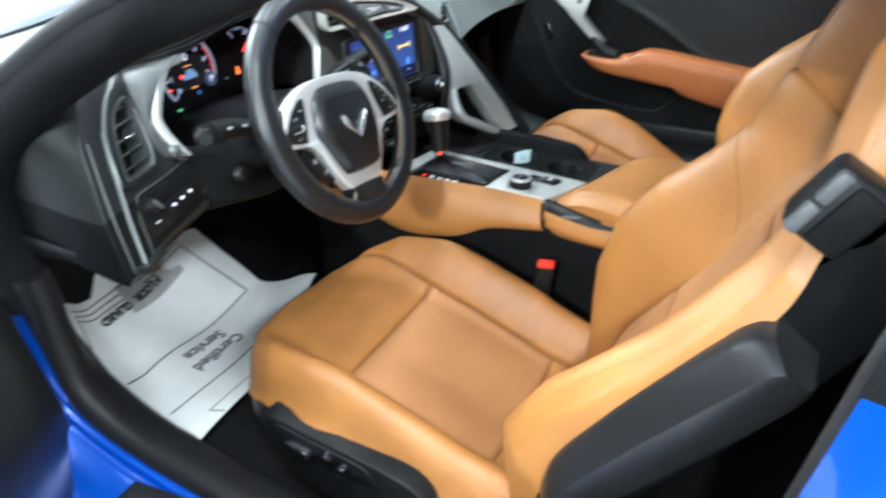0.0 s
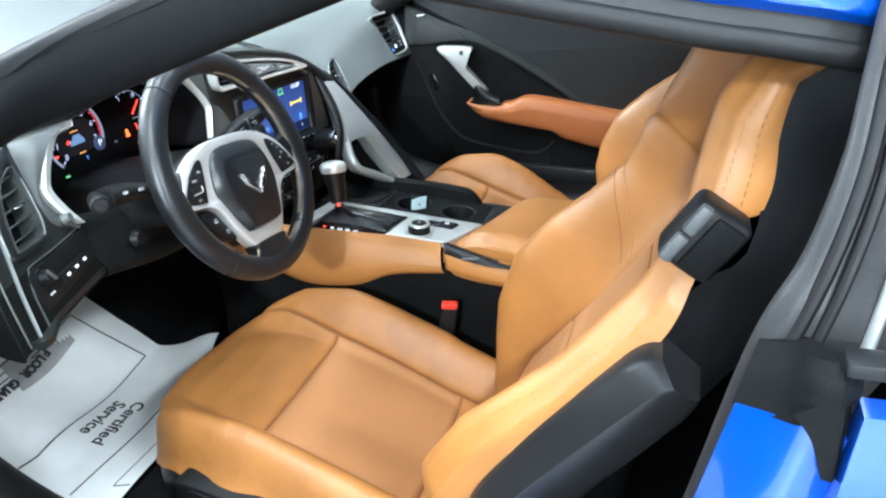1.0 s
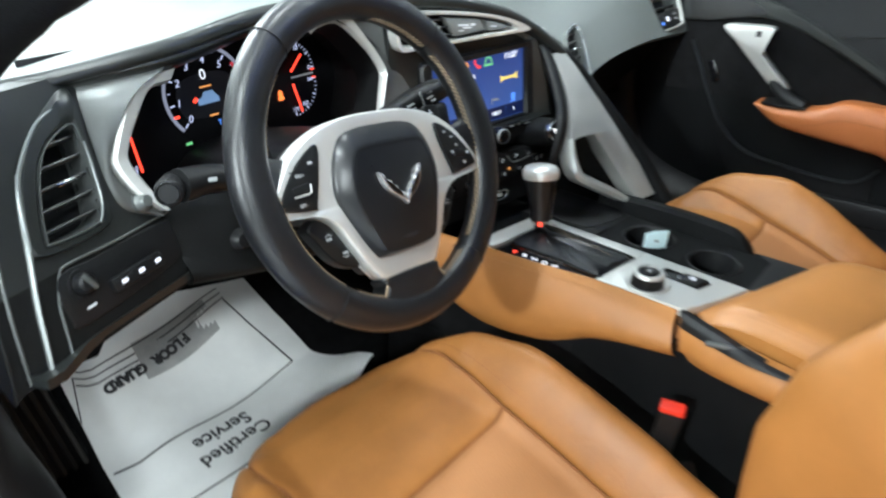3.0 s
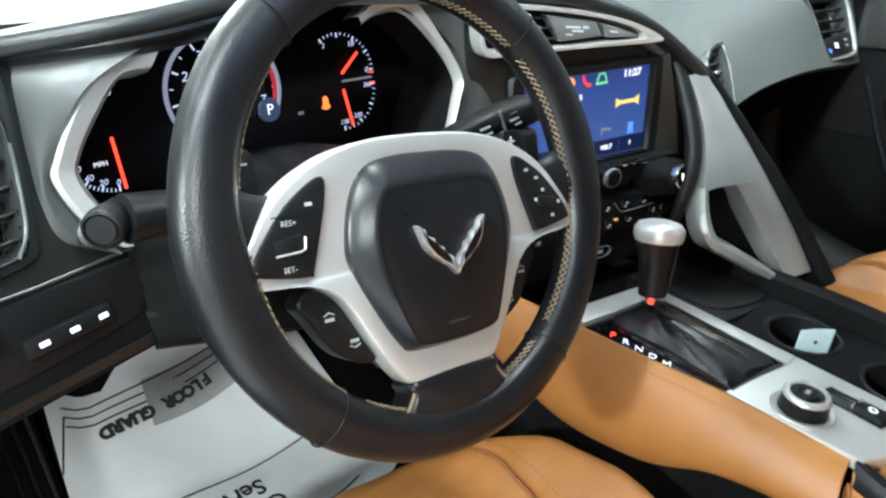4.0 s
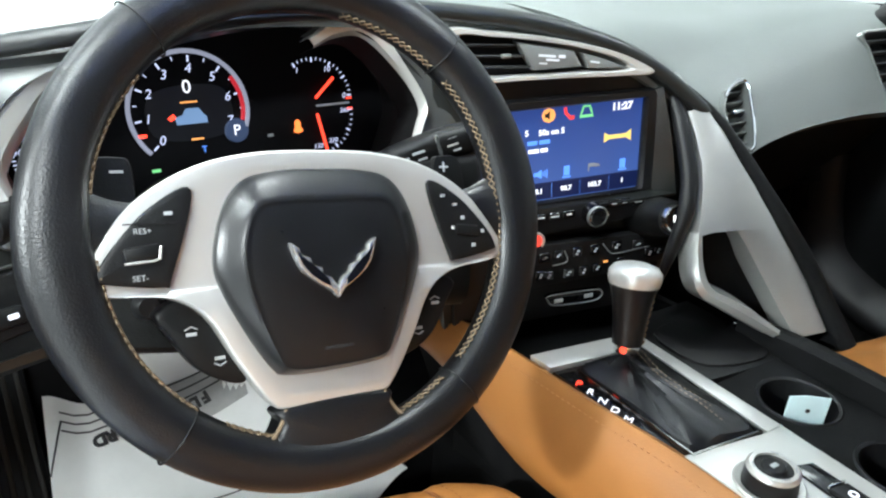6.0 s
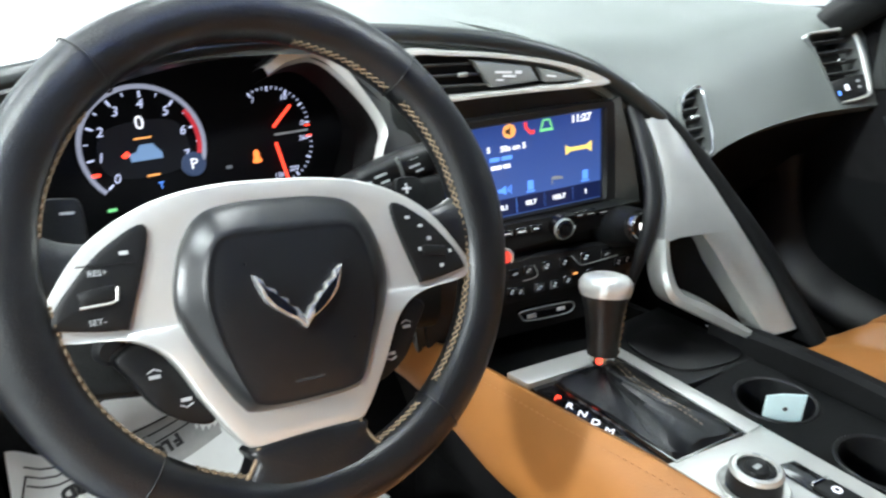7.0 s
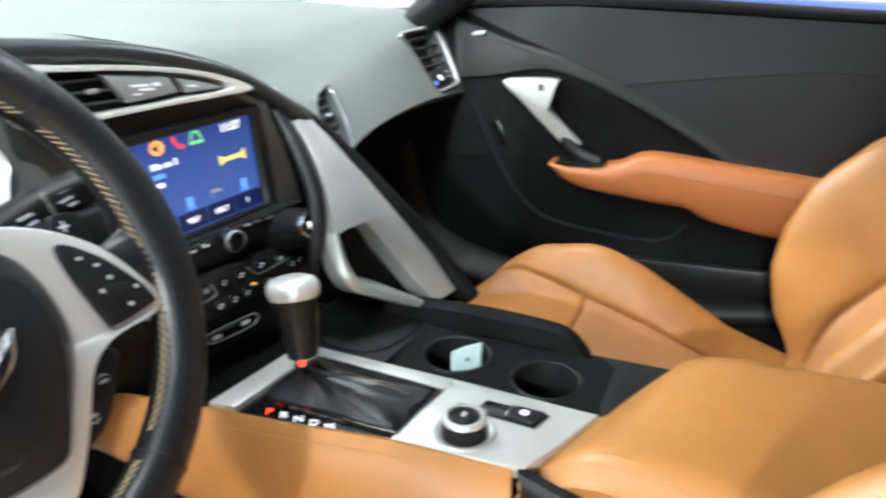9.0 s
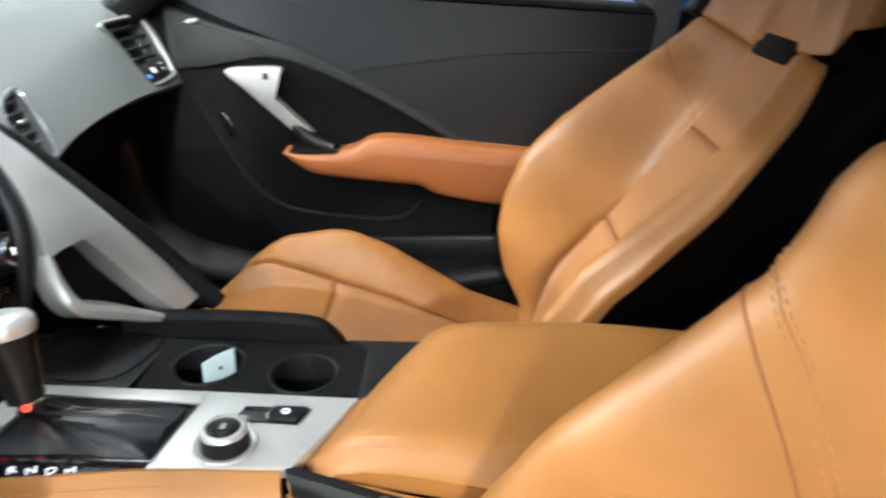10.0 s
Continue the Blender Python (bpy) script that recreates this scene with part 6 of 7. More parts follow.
# climate panel
hv = part("climate_panel", prism(spline([(-0.12, -0.100), (0.095, -0.104), (0.116, -0.116), (0.108, -0.142), (-0.12, -0.146)], 40, True), -0.008, 0.012, sm, 0.005), BLACK, stack, "black climate key panel")
for x, y, w, h in ((-0.0356, -0.1124, 0.009, 0.0022), (-0.019, -0.1120, 0.007, 0.0035), (0.004, -0.1120, 0.006, 0.0055), (0.026, -0.1125, 0.006, 0.0050), (0.053, -0.1120, 0.008, 0.0050), (0.080, -0.1140, 0.009, 0.0022), (0.096, -0.1280, 0.004, 0.0055), (0.1075, -0.1270, 0.005, 0.0055),
                   (-0.040, -0.1340, 0.005, 0.0048), (-0.030, -0.1360, 0.005, 0.0048), (-0.006, -0.1365, 0.009, 0.0045), (0.013, -0.1370, 0.005, 0.0055), (0.030, -0.1360, 0.006, 0.0040), (0.060, -0.1340, 0.006, 0.0040), (-0.062, -0.1130, 0.008, 0.003), (-0.085, -0.1130, 0.008, 0.003), (-0.070, -0.1345, 0.007, 0.004)):
    key = part("climate_key", box(max(w + 0.005, 0.012), 0.0115, 0.003, sm @ Matrix.Translation((x, y, 0.0125)), 0.001, 1), GLOSS, hv)
    for e in (-1, 1):
        part("key_mark", box(w * 0.42, h * 0.34, 0.0006, sm @ Matrix.Translation((x + e * w * 0.14, y + e * h * 0.3, 0.0144)), 0), LEGEND, key)
for x0 in (-0.004, 0.043):
    part("key_strip", tube(spline([on(sm, x0 - 0.022, -0.1235, 0.0138), on(sm, x0 - 0.008, -0.1225, 0.0138), on(sm, x0 - 0.004, -0.1180, 0.0138), on(sm, x0 - 0.008, -0.1075, 0.0138)] if x0 < 0 else [on(sm, x0 - 0.008, -0.1065, 0.0138), on(sm, x0 + 0.001, -0.1180, 0.0138), on(sm, x0 + 0.010, -0.1212, 0.0138), on(sm, x0 + 0.052, -0.1190, 0.0138)], 14), 0.0007, n=6), SATIN, hv, "thin satin key divider")
part("amber_light", box(0.005, 0.002, 0.001, sm @ Matrix.Translation((0.039, -0.129, 0.0146)), 0), O_LIT, hv)
part("chin_panel", prism([(-0.14, -0.14), (0.12, -0.14), (0.115, -0.20), (-0.14, -0.20)], -0.03, 0.0, sm, 0.006), BLACK, stack)
sl = part("card_slot", prism(spline([(-0.024, -0.166), (0.030, -0.168), (0.040, -0.171), (0.041, -0.178), (0.028, -0.183), (-0.018, -0.180), (-0.027, -0.173)], 30, True), -0.004, 0.006, sm, 0.002), GLOSS, stack, "black socket cover")
part("slot_edge", tube([on(sm, x, y, 0.0062) for x, y in spline([(-0.024, -0.166), (0.030, -0.168), (0.040, -0.171), (0.041, -0.178), (0.028, -0.183), (-0.018, -0.180), (-0.027, -0.173)], 34, True)], 0.0008, n=6, closed=True, up=tuple(sm.to_3x3() @ Vector((0, 0, 1)))), SATIN, sl, "thin satin edge")
for x in (-0.014, 0.024):
    part("slot_mark", box(0.011, 0.005, 0.001, sm @ Matrix.Translation((x, -0.1745, 0.0065)), 0.0004, 1), SILVER, sl)
haz = part("hazard_key", lathe([(0.0, 0.006), (0.0075, 0.0055), (0.009, 0.003), (0.009, 0.0)], sm @ Matrix.Translation((-0.046, -0.0925, 0.006)), 20), glow("red_key_light", (1.0, 0.08, 0.05), 0.9), stack, "lit red hazard key")
part("hazard_ring", lathe([(0.009, 0.0), (0.009, 0.0055), (0.0108, 0.006), (0.0118, 0.004), (0.0118, 0.0)], sm @ Matrix.Translation((-0.046, -0.0925, 0.006)), 24), SILVER, haz, "silver ring")

# arched vent panel above the display
ap = thing("centre_vent_panel", (-0.03, 0.18, 0.79), "black centre vents and keys in a silver arch", "air vent", "air vents")
AR_IN = [(-0.135, 0.098), (-0.131, 0.131), (-0.09, 0.1285), (-0.037, 0.1195), (0.010, 0.108), (0.042, 0.0965), (0.058, 0.0868), (0.040, 0.0850), (0.004, 0.0868), (-0.049, 0.0885), (-0.10, 0.091)]
AR_OUT = [(-0.141, 0.092), (-0.138, 0.1375), (-0.09, 0.1335), (-0.036, 0.1242), (0.014, 0.1125), (0.054, 0.099), (0.088, 0.079), (0.046, 0.0790), (0.004, 0.0815), (-0.049, 0.0840), (-0.105, 0.086)]
part("arch_frame", ring(spline(AR_OUT, 66, True), spline(AR_IN, 66, True), -0.01, 0.012, sm, 0.003), SILVER, ap, "silver arch frame")
part("vent_throat", prism(spline([(x * 1.01, y) for x, y in AR_IN], 50, True), -0.035, -0.006, sm), BLACK, ap)
for k in range(3):
    part("slat", box(0.075, 0.0022, 0.018, sm @ Matrix.Translation((-0.096 + 0.008 * (1.0 - k), 0.0985 + 0.0110 * k, -0.002)) @ pose(0, 0, 0, -10, 0, -5), 0.0008, 1), SLAT, ap)
part("slat_slider", box(0.010, 0.004, 0.006, sm @ Matrix.Translation((-0.078, 0.1095, 0.008)), 0.0012), SATIN, ap, "small satin slider")
DASH_KEYS = surface("grey_keys", (0.16, 0.17, 0.165), 0.45)
key = part("key", prism([(-0.067, 0.1218), (-0.006, 0.1085), (0.003, 0.0925), (-0.049, 0.0930)], -0.004, 0.0105, sm, 0.003), DASH_KEYS, ap, "grey dash key")
for x, y, w, h in ((-0.036, 0.1065, 0.018, 0.0022), (-0.030, 0.1020, 0.014, 0.0022), (-0.020, 0.1045, 0.007, 0.0030), (-0.040, 0.0995, 0.008, 0.0016)):
    part("key_mark", box(w, h, 0.001, sm @ Matrix.Translation((x, y, 0.0108)) @ pose(0, 0, 0, 0, 0, -8), 0), LEGEND, key)
key = part("key", prism([(0.0025, 0.1058), (0.024, 0.0990), (0.0505, 0.0880), (0.041, 0.0872), (0.010, 0.0905)], -0.004, 0.0105, sm, 0.003), DASH_KEYS, ap, "grey dash key")
part("key_mark", box(0.010, 0.0016, 0.001, sm @ Matrix.Translation((0.016, 0.0960, 0.0108)) @ pose(0, 0, 0, 0, 0, -12), 0), LEGEND, key)
# silver sweep from the arch down to the console
OUT = [(0.093, 0.128, 0.787), (0.104, 0.116, 0.772), (0.118, 0.100, 0.752), (0.129, 0.082, 0.726), (0.137, 0.063, 0.698), (0.145, 0.047, 0.675), (0.150, 0.036, 0.658), (0.154, 0.026, 0.644), (0.158, 0.017, 0.630), (0.164, 0.004, 0.610), (0.172, -0.018, 0.577), (0.180, -0.047, 0.528)]
INN = [(0.089, 0.129, 0.788), (0.091, 0.118, 0.770), (0.093, 0.106, 0.750), (0.094, 0.091, 0.725), (0.092, 0.077, 0.700), (0.086, 0.066, 0.675), (0.075, 0.055, 0.651), (0.063, 0.046, 0.630), (0.107, 0.038, 0.640), (0.116, 0.022, 0.616), (0.125, -0.001, 0.580), (0.140, -0.037, 0.526)]
sweep = thing("sweep_trim", (0.12, 0.0, 0.5), "satin silver trim sweeping from dash to console", "trim")
rows = []
for o, i in zip(OUT, INN):
    o, i = np.array(o), np.array(i)
    rows.append([o + np.array((0.004, 0.012, 0)), o, o * 0.82 + i * 0.18 + np.array((-0.001, -0.004, 0.002)), o * 0.18 + i * 0.82 + np.array((-0.001, -0.0035, 0.002)), i, i + np.array((0.002, 0.012, 0))])
part("sweep", slab(np.array(rows), (0.006, 0.02, -0.004)), SWEEP, sweep, "satin silver sweep")
LO = [(0.059, 0.048, 0.634), (0.051, 0.040, 0.612), (0.045, 0.029, 0.591), (0.048, 0.019, 0.575), (0.063, 0.008, 0.564), (0.087, -0.008, 0.548), (0.109, -0.024, 0.533), (0.131, -0.039, 0.519)]
LI = [(0.067, 0.044, 0.631), (0.061, 0.033, 0.606), (0.060, 0.023, 0.588), (0.066, 0.015, 0.577), (0.081, 0.005, 0.569), (0.097, -0.006, 0.558), (0.110, -0.016, 0.547), (0.134, -0.036, 0.524)]
lo, li = spline(LO, 30), spline(LI, 30)
part("sweep_hook", slab(np.array([lo + np.array((0, 0.01, 0)), lo, lo * 0.7 + li * 0.3 + np.array((0, -0.003, 0.003)), lo * 0.2 + li * 0.8 + np.array((0, -0.002, 0.003)), li, li + np.array((0.012, 0.03, 0.0))]), (0.004, 0.012, -0.003)), SWEEP, sweep, "silver lower hook")
part("pocket", slab(patch([[(0.075, 0.075, 0.65), (0.12, 0.06, 0.66)], [(0.075, 0.06, 0.56), (0.19, 0.0, 0.51)]], 6, 6), (0, 0.01, 0)), SOFT_BLACK, sweep, "dark pocket behind the trim")
part("inner_arc", tube(spline([(0.070, 0.140, 0.800), (0.080, 0.130, 0.785), (0.083, 0.108, 0.747), (0.079, 0.088, 0.709), (0.071, 0.072, 0.676), (0.056, 0.062, 0.644), (0.044, 0.062, 0.612), (0.036, 0.066, 0.580)], 40), [0.003, 0.006, 0.0085, 0.0085, 0.0085, 0.007, 0.004], [0.004, 0.007, 0.010, 0.010, 0.010, 0.009, 0.005], n=14, up=(1, 0, 0.3)), BLACK, sweep, "black inner arc")
part("outer_edge", tube(spline([(0.090, 0.112, 0.768), (0.122, 0.100, 0.742), (0.148, 0.080, 0.706), (0.164, 0.050, 0.664), (0.181, 0.002, 0.602), (0.200, -0.060, 0.508)], 30), [0.007, 0.009, 0.010, 0.011, 0.012, 0.013], 0.012, n=12, up=(1, 0, 0.4)), SOFT_BLACK, sweep, "black padded outer edge")
side_g = patch([[(0.118, 0.105, 0.742), (0.160, 0.06, 0.68), (0.182, 0.0, 0.605), (0.198, -0.062, 0.508)], [(0.19, 0.125, 0.69), (0.20, 0.12, 0.65), (0.2, 0.11, 0.58), (0.2, 0.1, 0.48)], [(0.23, 0.4, 0.66), (0.22, 0.4, 0.6), (0.2, 0.4, 0.5), (0.2, 0.4, 0.3)]], 10, 20)
part("stack_side", slab(side_g, (-0.01, 0, 0)), SOFT_BLACK, sweep)

# round-cornered vent at the passenger face, and the passenger's outer vent
vent("air_vent", wv, WV, 6, "slim chrome-edged vent in the grey dash face", rim=VENT_RIM, scale_in=0.90, tilt=0)
part("chrome_edge", tube([on(wv, x, y, 0.006) for x, y in spline([(-0.0273, 0.016), (-0.0091, 0.0284), (0.0193, 0.0347), (0.0234, 0.0238), (0.015, 0.0011), (0.0029, -0.0263), (-0.0131, -0.0522), (-0.0252, -0.0588)], 36)], 0.0022, 0.002, n=8, up=(0.2, -1, 0)), CHROME, bpy.data.objects["air_vent.001"], "bright chrome edge")
vent("air_vent", pv, PV, 6, "passenger side air vent with silver frame", rim=VENT_RIM, scale_in=0.93)
RB = spline([(-0.050, 0.0575), (-0.0062, 0.059), (0.0503, 0.0587), (0.0636, 0.0486), (0.0672, 0.0193), (0.062, -0.0152), (0.0563, -0.0443), (0.0452, -0.0568), (0.0006, -0.0611), (-0.025, -0.061)], 48)
part("silver_edge", tube([on(pv, x, y, 0.005) for x, y in RB], [0.0016, 0.002, 0.004, 0.0062, 0.0066, 0.0062, 0.005, 0.003, 0.002, 0.0016], 0.003, n=10, up=tuple(pv.to_3x3() @ Vector((0, 0, 1)))), SILVER, bpy.data.objects["air_vent.002"], "satin silver edge")
cpad = part("climate_pad", prism(spline([(-0.034, -0.026), (0.052, -0.020), (0.054, -0.040), (0.042, -0.053), (0.0, -0.056), (-0.028, -0.056)], 36, True), -0.012, 0.004, pv, 0.002), BLACK, bpy.data.objects["air_vent.002"], "black passenger climate keys")
for x, y, w, mat in ((0.0003, -0.0379, 0.010, W_LIT), (-0.0225, -0.0455, 0.007, B_LIT)):
    part("lit_mark", box(w, w, 0.001, pv @ Matrix.Translation((x, y, 0.0045)), 0.0004, 1), mat, cpad)
for y in (-0.030, -0.040):
    part("key_mark", box(0.008, 0.004, 0.001, pv @ Matrix.Translation((0.0325, y, 0.0045)), 0.0004, 1), MARK, cpad)

# ---- centre console ----
con = thing("centre_console", (0, -0.2, 0.2), "tan leather and silver centre console", "centre console")


def top_z(y):
    return 0.5135 + 0.045 * y


def cm_at(x, y, dz=0.0):
    """A frame lying on the console's sloping top."""
    return frame_at((x, y, top_z(y) + dz), (1, 0, 0), (0, 1, 0.045))


C0 = cm_at(0, 0)
part("core", prism([(-0.115, 0.24), (0.12, 0.24), (0.12, -0.72), (-0.115, -0.72)], -0.3, -0.045, C0), SOFT_BLACK, con)
# left flank: tan leather with a lip, dark carpet under it
lip = [(-0.165, 0.30, 0.522), (-0.150, 0.20, 0.522), (-0.137, 0.11, 0.519), (-0.122, 0.0, 0.5135), (-0.105, -0.104, 0.509), (-0.095, -0.212, 0.500)]
low = [(-0.17, 0.30, 0.47), (-0.158, 0.19, 0.455), (-0.146, 0.07, 0.404), (-0.138, -0.042, 0.410), (-0.128, -0.122, 0.440), (-0.118, -0.225, 0.452)]
L1, L2 = spline(lip, 14), spline(low, 14)
out = np.array((-0.012, 0, 0))
part("left_flank", slab(patch([L1 + np.array((0.012, 0, -0.004)), L1 + np.array((0.005, 0, 0.0015)), L1, L1 * 0.75 + L2 * 0.25 + out * 0.8, L1 * 0.3 + L2 * 0.7 + out, L2, L2 + np.array((0.02, 0, -0.002))], 20, 44), (0.004, 0, -0.002)), TAN, con, "tan leather console flank")
stitches(spline(lip, 60) + np.array((-0.007, 0, -0.006)), (-1, 0, 0.6), TAN_THREAD, con, 0.004, 0.003, 0.0004)
foot = [(x + 0.018, y, z + 0.01) for x, y, z in low]
part("tunnel_side", slab(patch([foot, [(-0.115, y, 0.33) for x, y, z in low], [(-0.125, y, 0.17) for x, y, z in low]], 10, 30), (0.01, 0, 0)), CARPET, con, "black tunnel carpet")
part("tunnel_rear", slab(patch([[(-0.10, -0.2, 0.46), (-0.10, -0.45, 0.45), (-0.10, -0.85, 0.45)], [(-0.112, -0.2, 0.17), (-0.112, -0.45, 0.17), (-0.112, -0.85, 0.17)]], 4, 12), (0.01, 0, 0)), CARPET, con)
part("right_flank", slab(patch([[(0.135, 0.25, 0.50), (0.135, -0.04, 0.50), (0.135, -0.35, 0.47), (0.13, -0.85, 0.45)], [(0.14, 0.25, 0.17), (0.14, -0.04, 0.17), (0.14, -0.35, 0.17), (0.14, -0.85, 0.17)]], 6, 20), (-0.01, 0, 0)), SOFT_BLACK, con)
# silver plate with its two openings left free: a frame of strips
part("front_bar", prism([(-0.119, 0.090), (0.012, 0.070), (0.012, 0.048), (-0.045, 0.0505), (-0.116, 0.061)], -0.01, 0.002, C0, 0.0015), SILVER, con, "satin silver console plate")
part("side_bar", prism([(-0.003, 0.0535), (0.012, 0.0475), (0.012, -0.1135), (-0.0075, -0.1135)], -0.01, 0.002, C0, 0.0015), SILVER, con, "satin silver console plate")
part("rear_plate", prism([(-0.0985, -0.0985), (-0.008, -0.1140), (0.012, -0.1140), (0.010, -0.264), (-0.050, -0.240), (-0.090, -0.221)], -0.01, 0.002, C0, 0.0015), SILVER, con, "satin silver console plate")
# gear gate: gloss black surround, lit letters and boot
gate = part("gate_panel", prism([(-0.1135, 0.060), (-0.045, 0.050), (-0.004, 0.050), (-0.009, -0.1125), (-0.0990, -0.0975)], -0.02, -0.003, C0, 0.002), GLOSS, con, "gloss black gear gate")
part("gate_rim", ring([(-0.094, 0.046), (-0.006, 0.046), (-0.011, -0.1115), (-0.0925, -0.103)], [(-0.091, 0.043), (-0.009, 0.043), (-0.014, -0.108), (-0.0895, -0.100)], -0.004, 0.0025, C0, 0.001), GLOSS, con)
for k, ch in enumerate("PRNDM"):
    letters("gear_letter", ch, 0.0125, cm_at(-0.1045 + 0.0006 * k, 0.030 - 0.0165 * k, -0.0022) @ pose(0, 0, 0, 0, 0, -60), R_LIT if k == 0 else W_LIT, gate, 0.0003)
boot = []
tip = Vector((-0.052, 0.022, 0.536))
for f, zz in ((0.0, -0.004), (0.05, 0.004), (0.25, 0.008), (0.5, 0.011), (0.75, 0.015), (0.9, 0.022), (1.0, 0.030)):
    rowp = []
    for k, (x, y) in enumerate(spline([(-0.092, 0.043), (-0.05, 0.044), (-0.009, 0.043), (-0.011, -0.03), (-0.014, -0.107), (-0.05, -0.103), (-0.089, -0.099), (-0.090, -0.03)], 32, True)):
        px, py = x * (1 - f) + (tip.x + 0.010 * math.cos(2 * math.pi * k / 32)) * f, y * (1 - f) + (tip.y + 0.010 * math.sin(-2 * math.pi * k / 32)) * f
        fold = 0.003 * math.sin(k * 1.9 + 7 * f) * math.sin(math.pi * f)
        rowp.append((px, py, top_z(py) + zz + fold))
    boot.append(rowp)
shift = thing("gear_lever", (-0.052, 0.0, 0.50), "black gear lever with brushed silver cap and stitched boot", "gear lever")
part("boot", grid_bm(np.array(boot), close_v=True), WHEEL, shift, "creased black leather boot")
for off in (-0.0028, 0.0028):
    pth = spline([(-0.045 + off, 0.012, 0.541), (-0.042 + off, -0.02, 0.528), (-0.035 + off, -0.06, 0.521), (-0.030 + off, -0.10, 0.511)], 40)
    stitches(pth, (0, 0, 1), THREAD, shift, 0.0035, 0.002, 0.0005)
axis = frame_at(tip, (1, 0, -0.16), (0, 1, -0.14))
for off in (-0.16, 0.16):
    stitches([on(axis, (r + 0.0004) * math.cos(-1.0 + off), (r + 0.0004) * math.sin(-1.0 + off), h) for r, h in ((0.0152, 0.012), (0.0165, 0.030), (0.0180, 0.0425), (0.0195, 0.055), (0.0213, 0.070))], (0.5, -0.8, 0), THREAD, shift, 0.0045, 0.0025, 0.0008)
lv = lathe([(0.010, 0.0), (0.0105, 0.008), (0.0150, 0.010), (0.0165, 0.030), (0.0195, 0.055), (0.0235, 0.071)], axis, 32)
part("grip", lv, WHEEL, shift, "black leather grip")
part("cap", lathe([(0.0, 0.093), (0.012, 0.0925), (0.0200, 0.0895), (0.0238, 0.084), (0.0240, 0.077), (0.0225, 0.071)], axis @ Matrix.Diagonal((1.04, 1.14, 1, 1)), 36), surface("brushed_silver_cap", (0.78, 0.78, 0.75), 0.3, metal=0.55, vary=0.1, vary_scale=60), shift, "brushed silver cap")
part("collar", lathe([(0.011, 0.001), (0.0125, 0.003), (0.0125, 0.009), (0.011, 0.0105)], axis, 28), CHROME, shift, "chromed collar")
part("lock_button", box(0.005, 0.006, 0.007, axis @ Matrix.Translation((-0.011, -0.006, 0.006)), 0.002), R_LIT, shift, "lit red release")

# drive mode dial
dm = thing("mode_dial", (-0.066, -0.157, top_z(-0.157)), "black drive mode dial with chrome ring", "knob")
D0 = cm_at(-0.066, -0.157, 0.002)
part("ring", lathe([(0.022, 0.0), (0.0275, 0.0), (0.0285, 0.0015), (0.027, 0.003), (0.0225, 0.002)], D0, 40), SILVER, dm, "silver ring")
part("knob", lathe([(0.0, 0.0185), (0.0185, 0.0185), (0.0205, 0.017), (0.0215, 0.0025), (0.0215, 0.0)], D0, 40), BLACK, dm)
part("chrome_ring", lathe([(0.0150, 0.0182), (0.0155, 0.0203), (0.0188, 0.0200), (0.0208, 0.0180), (0.0210, 0.0165)], D0, 40), SILVER, dm, "chrome ring")
part("centre_key", lathe([(0.0, 0.0205), (0.009, 0.0205), (0.0105, 0.0188), (0.0105, 0.018)], D0, 28), BLACK, dm)
part("key_mark", box(0.007, 0.004, 0.0005, D0 @ Matrix.Translation((0, 0, 0.0208)), 0), MARK, dm)
for a in (35, 145, 250, 310):
    part("dial_mark", box(0.006, 0.0012, 0.0005, D0 @ pose(0, 0, 0, 0, 0, a) @ Matrix.Translation((0.0162, 0, 0.0206)) @ pose(0, 0, 0, 0, 0, 90), 0), MARK, dm)
# parking brake switch
pb = thing("brake_switch", (-0.022, -0.188, top_z(-0.188)), "gloss black parking brake switch", "switch")
part("surround", prism([(-0.0330, -0.153), (-0.0115, -0.159), (-0.0115, -0.222), (-0.0355, -0.214)], 0.0, 0.0045, C0, 0.002), GLOSS, pb)
part("rocker", prism([(-0.0325, -0.187), (-0.014, -0.190), (-0.014, -0.219), (-0.0335, -0.212)], 0.004, 0.0085, C0, 0.002), BLACK, pb)
part("mark", lathe([(0.002, 0.0), (0.004, 0.0), (0.004, 0.0006), (0.002, 0.0006)], cm_at(-0.0235, -0.201, 0.0085), 16), W_LIT, pb)
part("chrome_edge", box(0.018, 0.002, 0.004, cm_at(-0.023, -0.187, 0.007) @ pose(0, 0, 0, 0, 0, -9), 0.0008), CHROME, pb)

# black right half: tray, cup holders, raised rail
part("tray_floor", prism([(0.014, 0.10), (0.13, 0.10), (0.13, -0.045), (0.014, -0.03)], -0.05, -0.002, C0, 0.004), BLACK, con, "black tray")
part("tray_mat", prism(spline([(0.03, 0.06), (0.105, 0.055), (0.112, -0.028), (0.032, -0.012)], 20, True), -0.002, 0.001, C0, 0.001), RUBBER, con)


